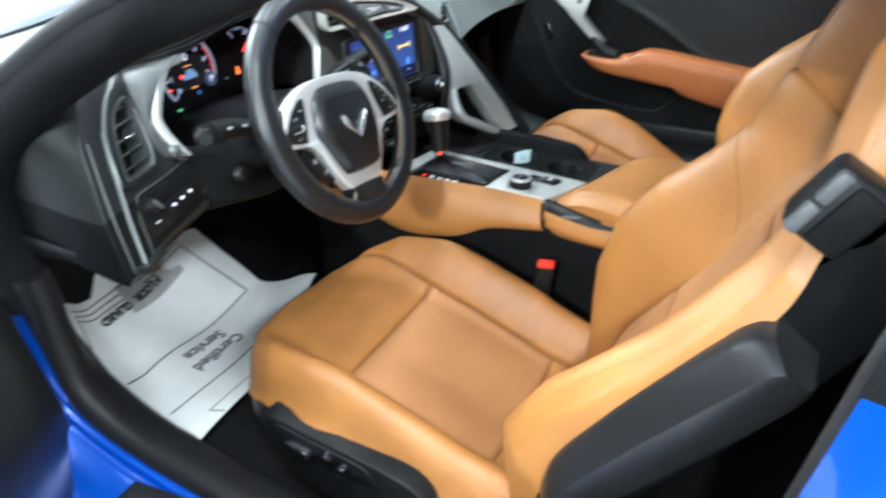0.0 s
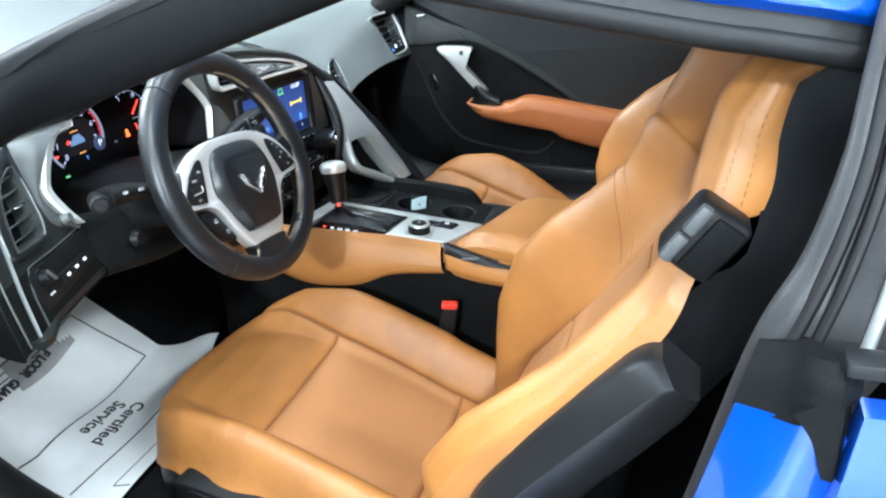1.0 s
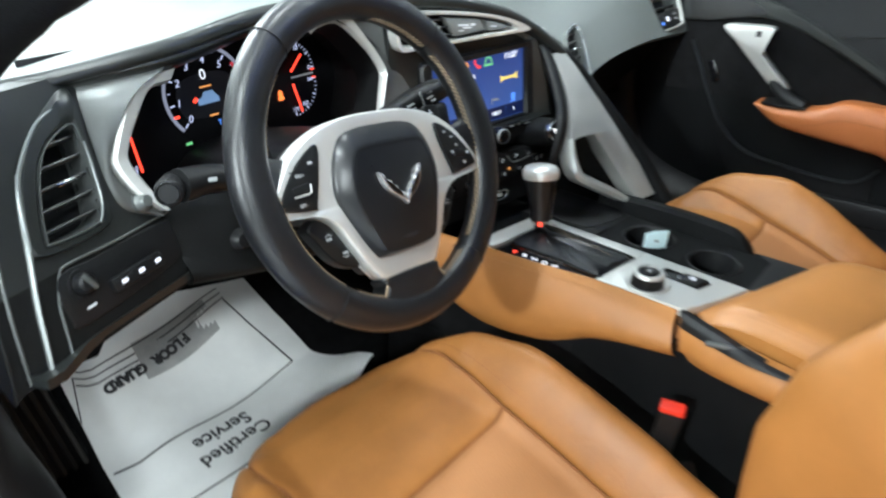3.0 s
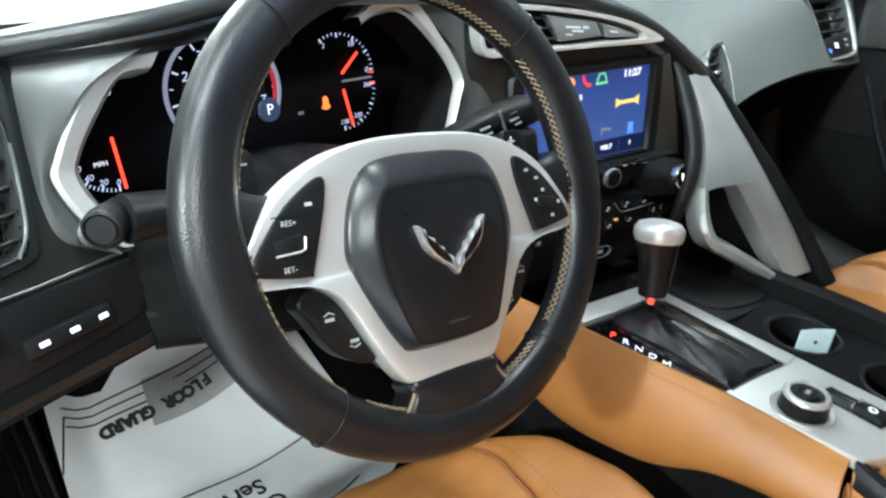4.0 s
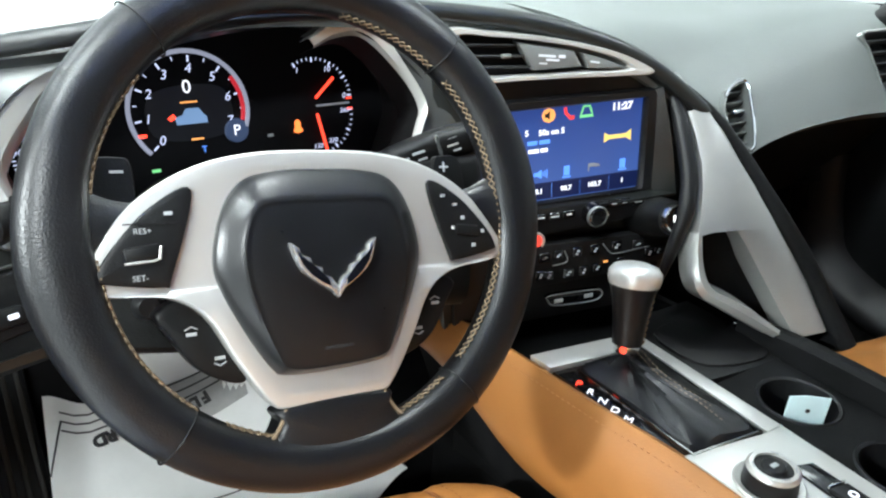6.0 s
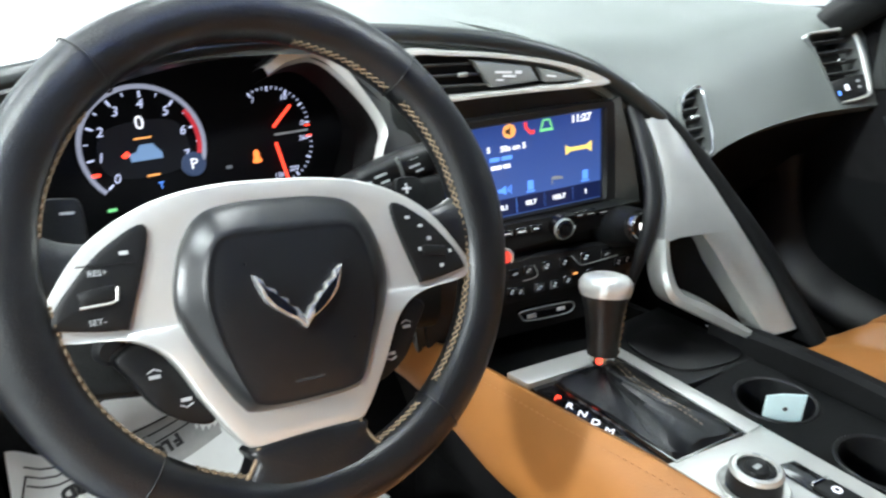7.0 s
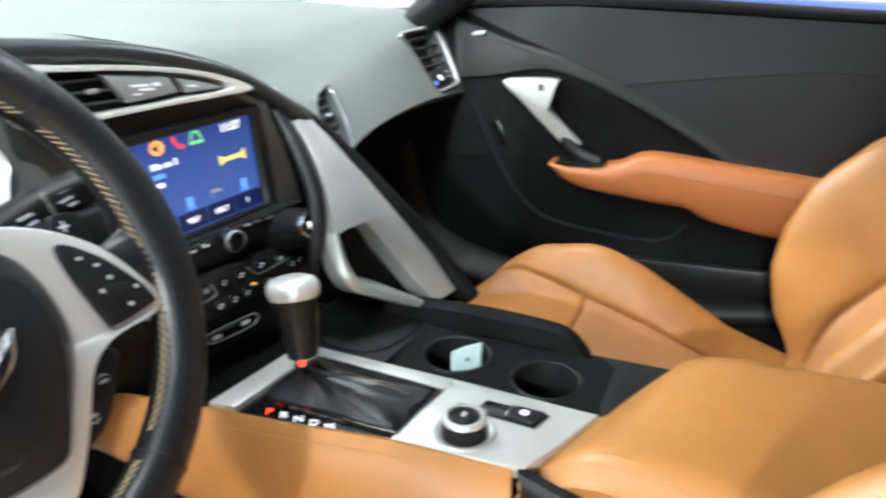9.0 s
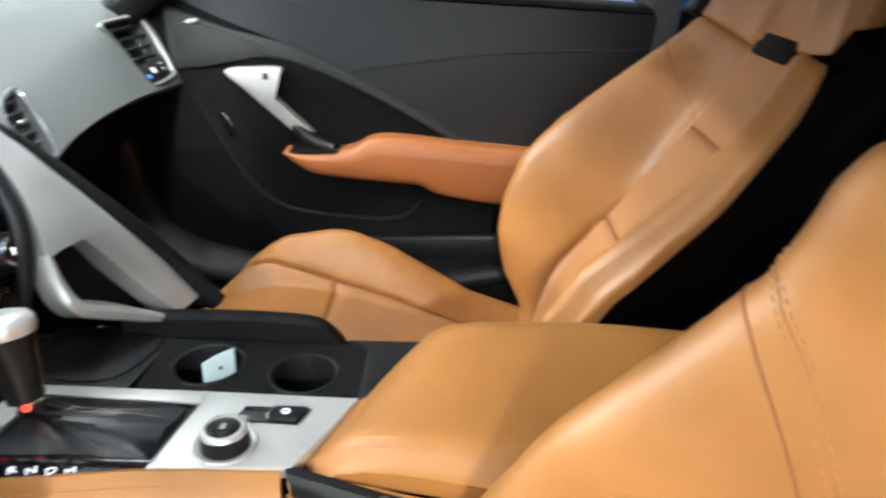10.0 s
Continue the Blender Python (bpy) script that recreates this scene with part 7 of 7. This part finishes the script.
def cup_top():
    """The black top with two round wells cut through it, out of a fine grid."""
    xs, ys = np.linspace(0.014, 0.108, 48), np.linspace(-0.270, -0.040, 116)
    bm = bmesh.new()
    holes = ((0.060, -0.098, 0.036), (0.050, -0.201, 0.034))

    def snap(x, y):
        for hx, hy, hr in holes:
            d = math.hypot(x - hx, y - hy)
            if hr - 0.0016 < d < hr + 0.0012 and d:
                return hx + (x - hx) * hr / d, hy + (y - hy) * hr / d
        return x, y
    vs = {}
    for a, x in enumerate(xs):
        for b_, y in enumerate(ys):
            px, py = snap(x, y)
            vs[a, b_] = bm.verts.new((px, py, top_z(py) + 0.0005))
    for a in range(len(xs) - 1):
        for b_ in range(len(ys) - 1):
            x, y = (xs[a] + xs[a + 1]) / 2, (ys[b_] + ys[b_ + 1]) / 2
            if all(math.hypot(x - hx, y - hy) > hr for hx, hy, hr in holes):
                bm.faces.new((vs[a, b_], vs[a + 1, b_], vs[a + 1, b_ + 1], vs[a, b_ + 1]))
    bmesh.ops.delete(bm, geom=[v for v in bm.verts if not v.link_faces], context="VERTS")
    return bm


part("cup_top", cup_top(), SOFT_BLACK, con, "black cup holder top")
for hx, hy, hr in ((0.060, -0.098, 0.036), (0.050, -0.201, 0.034)):
    part("cup_well", lathe([(hr + 0.004, 0.0), (hr + 0.002, 0.002), (hr - 0.001, 0.001), (hr - 0.002, -0.004), (hr - 0.006, -0.062), (0.0, -0.064)], cm_at(hx, hy), 40), BLACK, con, "round cup well")
rail = spline([(0.128, 0.02, 0.530), (0.125, -0.036, 0.536), (0.125, -0.117, 0.535), (0.124, -0.185, 0.530), (0.123, -0.208, 0.524), (0.121, -0.226, 0.508), (0.120, -0.236, 0.488)], 36)
g = np.array([[(x - 0.012, y, z - 0.05), (x - 0.010, y, z - 0.005), (x - 0.004, y, z), (x + 0.008, y, z - 0.001), (x + 0.014, y, z - 0.008), (x + 0.014, y, z - 0.08)] for x, y, z in rail])
part("rail", slab(g, (0, 0, -0.003)), SOFT_BLACK, con, "raised black side rail")
part("rear_wedge", prism([(0.013, -0.262), (0.10, -0.262), (0.118, -0.235), (0.122, -0.36), (0.013, -0.30)], -0.05, 0.0015, C0, 0.003), BLACK, con)

# armrest lid
lid = thing("armrest_lid", (0.0, -0.45, 0.49), "tan leather padded armrest lid", "armrest")


def lid_pt(u, v, lift):
    """u across (0 left .. 1 right), v back from the slanting front edge; it widens towards the back and stands higher by the passenger."""
    left = -0.092 - 0.046 * ease(v, 0.0, 0.55)
    y0 = -0.214 - 0.090 * u
    y = y0 + (-0.80 - y0) * v
    x = left + (0.122 - left) * u
    edge = 0.024 * (1 - ease(min(u * 1.4, 1 - u), 0.0, 0.16)) + 0.026 * (1 - ease(v, 0.0, 0.09))
    z = 0.4975 + 0.018 + lift - edge * 0.85 + 0.014 * ease(v, 0.0, 0.16) + 0.013 * ease(u, 0.15, 0.85) * ease(v, 0.0, 0.15) + 0.004 * math.sin(math.pi * u) - 0.03 * ease(v, 0.35, 1.0)
    return (x, y, z)


g = np.array([[lid_pt(u, v, 0.0) for u in np.r_[0, 0.01, 0.03, 0.06, 0.1, np.linspace(0.16, 0.84, 14), 0.9, 0.94, 0.97, 0.99, 1.0]] for v in np.r_[0, 0.01, 0.025, 0.05, 0.08, np.linspace(0.12, 1, 20)]])
part("pad", slab(g, (0, 0, -0.018)), TAN, lid, "smooth tan leather pad")
stitches([np.array(lid_pt(0.07, v, 0.0015)) for v in np.linspace(0.05, 0.95, 60)], (0, 0, 1), TAN_THREAD, lid, 0.004, 0.003, 0.0004)
box_left = [[(-0.098, -0.218, 0.496), (-0.112, -0.28, 0.496), (-0.134, -0.40, 0.494), (-0.138, -0.80, 0.47)], [(-0.108, -0.224, 0.485), (-0.124, -0.28, 0.482), (-0.143, -0.40, 0.480), (-0.146, -0.80, 0.46)], [(-0.114, -0.228, 0.468), (-0.130, -0.28, 0.464), (-0.147, -0.40, 0.462), (-0.150, -0.80, 0.44)], [(-0.110, -0.227, 0.452), (-0.124, -0.28, 0.449), (-0.140, -0.40, 0.452), (-0.142, -0.80, 0.43)]]
part("box_flank", slab(patch(box_left, 12, 30), (0.012, 0, 0)), TAN, con, "tan leather storage box flank")
slot = [[(-0.096, -0.2165, 0.5045), (-0.110, -0.265, 0.5005), (-0.126, -0.32, 0.497), (-0.1375, -0.385, 0.4945)], [(-0.1035, -0.2215, 0.497), (-0.117, -0.268, 0.4945), (-0.131, -0.32, 0.4935), (-0.1395, -0.385, 0.4935)], [(-0.1065, -0.2230, 0.488), (-0.121, -0.27, 0.4875), (-0.1345, -0.32, 0.489), (-0.1405, -0.385, 0.4925)]]
gap = part("lid_gap", slab(patch(slot, 8, 24), (0.010, 0, 0)), BLACK, con, "black latch slot")
part("lid_latch", box(0.006, 0.045, 0.006, frame_at((-0.1215, -0.285, 0.4945), (0.97, 0.25, 0), (-0.25, 0.97, -0.05)), 0.002), VENT_RIM, gap, "dark grey lid latch")
part("front_notch", tube(spline([(-0.1045, -0.2195, 0.489), (-0.1120, -0.2255, 0.478), (-0.1150, -0.228, 0.466), (-0.1120, -0.228, 0.454)], 12), 0.0016, n=6), SEAM, con)

# key tag standing in the cup well
tg = frame_at((0.042, -0.116, 0.513), (0.80, -0.60, 0.0), (-0.06, 0.06, 1)) @ Matrix.Diagonal((0.82, 0.80, 1, 1))
tag = thing("key_tag", (0.040, -0.118, 0.47), "pale blue paper key tag in the cup holder", "tag")
TO = [(-0.024, -0.030), (0.020, -0.030), (0.025, 0.022), (-0.002, 0.024), (-0.020, 0.022)]
part("card", prism(TO, -0.0006, 0.0006, tg, 0.0003, 1), TAG, tag, flat=True)
part("eyelet", lathe([(0.0, 0.0008), (0.0028, 0.0008), (0.0028, 0.0)], tg @ Matrix.Translation((0.002, 0.004, 0.0)), 14), INK, tag)
part("writing_bar", box(0.016, 0.002, 0.0004, tg @ Matrix.Translation((-0.002, -0.014, 0.0008)), 0), PAPER_GREY, tag)

# buckle and belt beside the driver's seat
bk_ = thing("belt_buckle", (-0.16, -0.25, 0.25), "black seat belt buckle with red button", "seat belt buckle")
bm_ = frame_at((-0.170, -0.243, 0.373), (0.25, -0.95, -0.15), (-0.1, 0.08, 1))
part("housing", box(0.030, 0.075, 0.017, bm_ @ Matrix.Translation((0.004, 0.006, -0.002)), 0.005, 3), BLACK, bk_)
part("button", box(0.030, 0.010, 0.018, bm_ @ Matrix.Translation((0.002, 0.047, 0.001)) @ pose(0, 0, 0, 0, 0, 8), 0.003), RED, bk_, "red release button")
part("strap", slab(patch([[(-0.175, -0.255, 0.33), (-0.15, -0.28, 0.33)], [(-0.17, -0.30, 0.2), (-0.14, -0.33, 0.2)]], 8, 4), (0.003, 0, 0)), BELT, bk_)
belt = thing("seat_belt", (-0.70, -0.66, 0.3), "black seat belt hanging by the lock pillar", "seat belt")
part("webbing", slab(patch([[(-0.69, -0.75, 0.80), (-0.71, -0.79, 0.79)], [(-0.715, -0.70, 0.665), (-0.735, -0.715, 0.63)], [(-0.72, -0.655, 0.595), (-0.74, -0.68, 0.565)], [(-0.725, -0.60, 0.53), (-0.745, -0.63, 0.505)], [(-0.725, -0.52, 0.44), (-0.745, -0.55, 0.42)], [(-0.715, -0.42, 0.33), (-0.735, -0.46, 0.31)]], 24, 6), (-0.003, 0, 0)), BELT, belt)
part("anchor", box(0.05, 0.10, 0.012, frame_at((-0.70, -0.43, 0.315), (0.4, 0.2, 0.2), (-0.1, -1, 0.7)), 0.004), BLACK, belt, "black belt anchor")
part("anchor_pin", lathe([(0.0, 0.012), (0.010, 0.011), (0.012, 0.006), (0.012, 0.0)], frame_at((-0.70, -0.40, 0.322), (0.4, 0.2, 0.2), (-0.1, -1, 0.7)), 18), CHROME, belt)


# ---- passenger door ----
pd_ = thing("passenger_door", (0.78, -0.2, 0.35), "black passenger door panel with tan armrest and silver handle", "car door")
DX = 0.745


def dpt(y, z, dx=0.0):
    """A point on the door's inner skin, which leans outwards above the belt and below the pocket."""
    return (DX + dx + 0.10 * max(0, z - 0.70) ** 1.0 * 0.5 + 0.02 * max(0, 0.5 - z), y, z)


g = np.array([[dpt(y, z) for z in np.linspace(0.22, 0.835 - 0.08 * max(0, -0.05 - y), 26)] for y in np.linspace(0.36, -0.90, 44)])
part("door_skin", slab(g, (0.03, 0, 0)), DOOR_SKIN, pd_, "black textured door skin")
# lighter than the door skin: overhead light and sheen put into the colour
LIT_VINYL = surface("lightened_door_vinyl", (0.012, 0.014, 0.016), 0.42, grain=0.25, grain_scale=500, vary=0.12, vary_scale=6, voronoi=True)
SW = spline([(0.175, 0.838), (0.06, 0.785), (-0.05, 0.738), (-0.20, 0.652), (-0.345, 0.565), (-0.42, 0.545)], 30)
UP = np.array([[dpt(y, z, -0.004) for z in np.linspace(np.interp(-y, -SW[:, 0], SW[:, 1]) if y > -0.42 else 0.545, 0.832 - 0.08 * max(0, -0.05 - y), 16)] for y in np.linspace(0.16, -0.90, 44)])
part("upper_panel", slab(UP, (0.003, 0, 0)), LIT_VINYL, pd_, "black leather-grained upper door panel, lightened where overhead light falls")
# sill cap and painted outer edge
part("belt_cap", tube(spline([(0.770, 0.24, 0.838), (0.775, -0.1, 0.832), (0.775, -0.5, 0.80), (0.77, -0.95, 0.76)], 24), 0.026, 0.016, n=14, up=(0, 0, 1)), SOFT_BLACK, pd_, "black padded belt line")
part("outer_skin", slab(patch([[(0.80, 0.5, 0.76), (0.805, 0.2, 0.835), (0.81, -0.2, 0.832), (0.805, -0.95, 0.778)], [(0.86, 0.5, 0.74), (0.87, 0.2, 0.815), (0.88, -0.2, 0.812), (0.88, -0.95, 0.77)], [(0.92, 0.5, 0.5), (0.93, 0.2, 0.5), (0.93, -0.2, 0.5), (0.93, -0.88, 0.5)], [(0.88, 0.5, 0.25), (0.88, 0.2, 0.25), (0.88, -0.2, 0.25), (0.88, -0.88, 0.25)]], 16, 24), (-0.01, 0, 0)), BLUE, pd_, "glossy blue outer skin")
# the sweeping swage from the dash corner down to the armrest
BAND_T = spline([(0.175, 0.818), (0.134, 0.802), (0.063, 0.774), (-0.04, 0.745), (-0.144, 0.696), (-0.246, 0.639), (-0.306, 0.602), (-0.346, 0.570)], 40)
BAND_B = spline([(0.175, 0.700), (0.136, 0.705), (0.069, 0.714), (-0.024, 0.718), (-0.145, 0.671), (-0.247, 0.617), (-0.319, 0.572), (-0.345, 0.560)], 40)
band = [[dpt(*a, 0.001) for a in BAND_T], [dpt(*(a * 0.93 + b_ * 0.07), -0.007) for a, b_ in zip(BAND_T, BAND_B)], [dpt(*(a * 0.5 + b_ * 0.5), -0.009) for a, b_ in zip(BAND_T, BAND_B)], [dpt(*(a * 0.07 + b_ * 0.93), -0.008) for a, b_ in zip(BAND_T, BAND_B)], [dpt(*b_, 0.001) for b_ in BAND_B]]
part("swage", slab(patch(band, 16, 60), (0.004, 0, 0)), surface("grey_door_vinyl", (0.026, 0.029, 0.028), 0.5, grain=0.3, grain_scale=500, vary=0.12, vary_scale=8, voronoi=True, spec=0.3), pd_, "dark grey band sweeping down the door")
# flat dark sheet under the swage: the recess's shade put into its colour
RC = [(0.20, 0.80), (0.10, 0.755), (-0.05, 0.715), (-0.20, 0.632), (-0.33, 0.555)]
part("pull_shade", slab(patch([[dpt(y, z, -0.003) for y, z in RC], [dpt(y, z * 0.6 + 0.56 * 0.4, -0.002) for y, z in RC], [dpt(y, 0.55, -0.003) for y, z in RC]], 8, 20), (0.004, 0, 0)), CARPET, pd_)
part("speaker_grille", prism(spline([(0.158, 0.782), (0.095, 0.778), (0.013, 0.748), (-0.005, 0.728), (0.04, 0.720), (0.148, 0.710)], 40, True), -0.002, 0.0135, Matrix(((0, 0, -1, DX + 0.003), (1, 0, 0, 0), (0, 1, 0, 0), (0, 0, 0, 1))), 0.003), surface("speaker_mesh", (0.016, 0.017, 0.017), 0.6, grain=1.0, grain_scale=700, voronoi=True), pd_, "black speaker grille")
part("tweeter_light", lathe([(0.0, 0.004), (0.010, 0.003), (0.012, 0.0)], frame_at(dpt(0.125, 0.788, -0.014), (0, -1, 0.2), (0, 0.2, 1)) @ Matrix.Diagonal((1.3, 0.5, 1, 1)), 24), CHROME, pd_, "small chromed memory plate")
# pull handle: silver blade, wide at the top
HO = [(0.074, 0.702), (0.02, 0.708), (-0.028, 0.706), (-0.026, 0.694), (-0.008, 0.664), (-0.040, 0.625), (-0.077, 0.588), (-0.070, 0.582), (-0.050, 0.582), (0.0, 0.628), (0.04, 0.668)]
hm = Matrix(((0, 0, -1, DX - 0.012), (1, 0, 0, 0), (0, 1, 0, 0), (0, 0, 0, 1)))
hd = part("door_handle", domed(spline(HO, 60, True), -0.006, 0.014, hm, 0.005, 0.004), SILVER, pd_, "satin silver pull handle")
part("lock_mark", box(0.010, 0.012, 0.002, hm @ Matrix.Translation((-0.002, 0.692, 0.016)), 0.0006, 1), INK, hd)
part("lock_switch", box(0.018, 0.05, 0.01, frame_at(dpt(0.088, 0.60, -0.006), (0, -1, 0.4), (0, 0.4, 1)), 0.004), GLOSS, pd_, "gloss black switch")
part("handle_base", tube(spline([dpt(-0.045, 0.60, -0.012), dpt(-0.075, 0.572, -0.025), dpt(-0.12, 0.556, -0.035)], 10), 0.016, 0.014, n=12), BLACK, pd_)
# armrest
AT = spline([(-0.026, 0.558), (-0.08, 0.555), (-0.148, 0.560), (-0.21, 0.580), (-0.36, 0.563), (-0.51, 0.545), (-0.70, 0.52)], 26)
AB = spline([(-0.026, 0.552), (-0.066, 0.518), (-0.12, 0.504), (-0.226, 0.490), (-0.275, 0.484), (-0.305, 0.468), (-0.36, 0.455), (-0.44, 0.442), (-0.70, 0.41)], 26)
rows = []
for (y0, z0), (y1, z1) in zip(AT, AB):
    k = ease(-y0, 0.02, 0.16)
    t = max(z0 - z1, 0.004)
    rows.append([(0.75, y0, z0 - 0.004), (0.735, y0, z0), (0.70, y0, z0), (0.688, y0, z0 - 0.18 * t), (0.686, (y0 + y1) / 2, z0 - 0.45 * t), (0.692, y1, z1 + 0.12 * t), (0.71, y1, z1), (0.75, y1, z1 - 0.002)])
part("armrest", grid_bm(patch(rows, 60, 28), flip=True), TAN_DOOR, pd_, "reddish tan leather armrest")
part("armrest_tip", slab(np.array([[(0.689, y, z + 0.004), (0.745, y, z + 0.004)] for y, z in AT[1:8]]), (0, 0, -0.004)), BLACK, pd_, "black armrest pull cup")
stitches([(0.6855, y, z - 0.030) for y, z in AT[7:]], (-1, 0, 0), SEAM, pd_, 0.006, 0.003, 0.0006)
# map pocket lip and seam line
PK = spline([(0.143, 0.664), (0.118, 0.61), (0.093, 0.553), (0.052, 0.483), (-0.006, 0.434), (-0.108, 0.414), (-0.205, 0.406), (-0.247, 0.416), (-0.276, 0.445)], 44)
# the lip takes the lightened vinyl as a painted sheen
part("pocket_lip", tube([dpt(y, z, -0.010) for y, z in PK], 0.003, 0.005, n=10, up=(1, 0, 0)), LIT_VINYL, pd_, "black map pocket lip")
# thin sheet in carpet black: the pocket's dark depth is painted
part("pocket_skin", slab(patch([[dpt(y, z, -0.010) for y, z in PK[::3]], [dpt(y * 0.9 - 0.03, max(0.22, z - 0.12), -0.004) for y, z in PK[::3]]], 6, 24), (0.005, 0, 0)), CARPET, pd_)
part("skin_seam", tube([dpt(y, z, -0.0045) for y, z in spline([(-0.148, 0.696), (-0.24, 0.705), (-0.348, 0.715), (-0.458, 0.721), (-0.70, 0.722)], 24)], 0.0018, n=6, up=(1, 0, 0)), PILLAR, pd_)
part("seat_rail_cover", box(0.02, 0.5, 0.05, pose(0.70, -0.42, 0.36), 0.008), BLACK, pd_)

# ---- driver's door, swung open ----
dd = thing("driver_door", (-1.0, 0.45, 0.35), "open driver's door with black panel and tan armrest", "car door")
om_ = Matrix.Translation((-0.786, 0.262, 0.0)) @ pose(0, 0, 0, 0, 0, -47)
sk = np.array([[on(om_, -0.02 * math.sin(6 * (z - 0.4)), -y, z) for z in np.linspace(0.26 + 0.06 * (1 - ease(y, 0.0, 0.35)), 0.80, 12)] for y in np.linspace(0.0, 1.05, 18)])
part("door_skin", slab(sk, tuple((om_.to_3x3() @ Vector((-0.06, 0, 0))))), DASH, dd, "black door skin")
part("outer_skin", slab(sk + np.array(om_.to_3x3() @ Vector((-0.075, 0, 0))), tuple((om_.to_3x3() @ Vector((-0.03, 0, 0))))), BLUE, dd, "blue outer skin")
part("armrest", tube([on(om_, 0.025, -y, 0.56) for y in np.linspace(0.42, 0.9, 12)], 0.04, 0.045, n=14), TAN_DOOR, dd, "tan leather armrest")

# ---- ribbed foot rest beside the pedals ----
rest = thing("foot_rest", (-0.655, 0.58, 0.18), "black ribbed rubber foot rest", "foot rest")
fr = frame_at((-0.650, 0.565, 0.29), (1, 0.05, 0), (0, 0.62, 0.78))
part("plate", box(0.105, 0.26, 0.012, fr, 0.004), BLACK, rest)
for k in range(6):
    part("rib", box(0.007, 0.24, 0.008, fr @ Matrix.Translation((-0.042 + 0.017 * k, 0, 0.009)), 0.003), surface("worn_rubber", (0.05, 0.045, 0.038), 0.6, grain=0.3), rest)

# ---- paper floor mat ----
mat_ = thing("paper_floor_mat", (-0.42, 0.4, 0.2), "white printed paper floor mat, creased over the carpet", "floor mat")


def mat_pt(u, v):
    """u from the door to the tunnel, v from the seat forward; it climbs the toe board and lifts by the seat."""
    a = np.array((-0.625, 0.150)) * (1 - u) + np.array((-0.165, 0.29)) * u
    c = np.array((-0.585, 0.565)) * (1 - u) + np.array((-0.225, 0.62)) * u
    p = a * (1 - v) + c * v
    y = p[1]
    z = lerp(y, (0.1, 0.36, 0.44, 0.52, 0.62, 0.70), (0.182, 0.183, 0.196, 0.257, 0.352, 0.44))
    z += 0.010 * math.sin(9 * u + 4 * v) * math.sin(5 * v + 1.3) * (0.4 + v) + 0.06 * ease(u, 0.72, 1.0) * (1 - ease(v, 0.0, 0.5)) + 0.03 * (1 - ease(u, 0.0, 0.14)) * ease(v, 0.3, 0.9) + 0.004
    return np.array((p[0], y, z))


def mat_strip(u0, v0, u1, v1, w, mat, name="print_line", n=18, lift=0.0016):
    us, vs_ = np.linspace(u0, u1, n), np.linspace(v0, v1, n)
    d = np.array((u1 - u0, v1 - v0))
    d = d / np.linalg.norm(d)
    s = np.array((-d[1], d[0])) * w / 2
    g = np.array([[mat_pt(a - s[0], b_ - s[1]) + (0, 0, lift), mat_pt(a + s[0], b_ + s[1]) + (0, 0, lift)] for a, b_ in zip(us, vs_)])
    return part(name, grid_bm(g), mat, mat_, flat=True)


part("paper", slab(np.array([[mat_pt(u, lerp(u, (0, 0.5, 1), (0.14, 0.03, 0)) * (1 - v) + lerp(u, (0, 0.1, 0.2, 0.35, 0.6, 0.9, 1), (1.03, 1.02, 1.0, 1.07, 1.05, 0.93, 0.90)) * v) for v in np.linspace(0, 1, 46)] for u in np.linspace(0, 1, 46)]), (0, 0, -0.0012)), PAPER, mat_)
mat_strip(0.03, 0.362, 0.80, 0.140, 0.008, INK)
mat_strip(0.02, 0.642, 0.90, 0.484, 0.008, INK)
mat_strip(0.90, 0.484, 0.83, 0.872, 0.008, INK)
mat_strip(0.053, 0.957, 0.002, 0.821, 0.006, INK)
for k, v in enumerate((0.90, 0.925, 0.95)):
    mat_strip(0.05, v + 0.03, 0.84, v - 0.022, 0.005, INK)
mat_strip(0.13, 0.185, 0.46, 0.100, 0.005, INK)
mat_strip(0.13, 0.185, 0.16, 0.110, 0.005, INK)
mat_strip(0.34, 0.905, 0.74, 0.865, 0.13, PAPER_GREY, "print_oval", lift=0.0010)


def mat_text(body, size, u, v, slant=0.0, bold=0.0006):
    p = mat_pt(u, v)
    e = 0.02
    du, dv = Vector(mat_pt(u - e, v + slant * e) - p), Vector(mat_pt(u, v - e) - p)
    letters("printed_word", body, size, frame_at(tuple(p + (0, 0, 0.003)), du, dv), INK, mat_, 0.0002, bold=bold)


for k, ch in enumerate("FLOOR GUARD"):
    mat_text(ch, 0.0235, 0.575 - 0.0405 * k, 0.872 + 0.0016 * k, 0.05, 0.0016)
mat_text("Certified", 0.036, 0.45, 0.375, 0.26)
mat_text("Service", 0.036, 0.445, 0.47, 0.22)
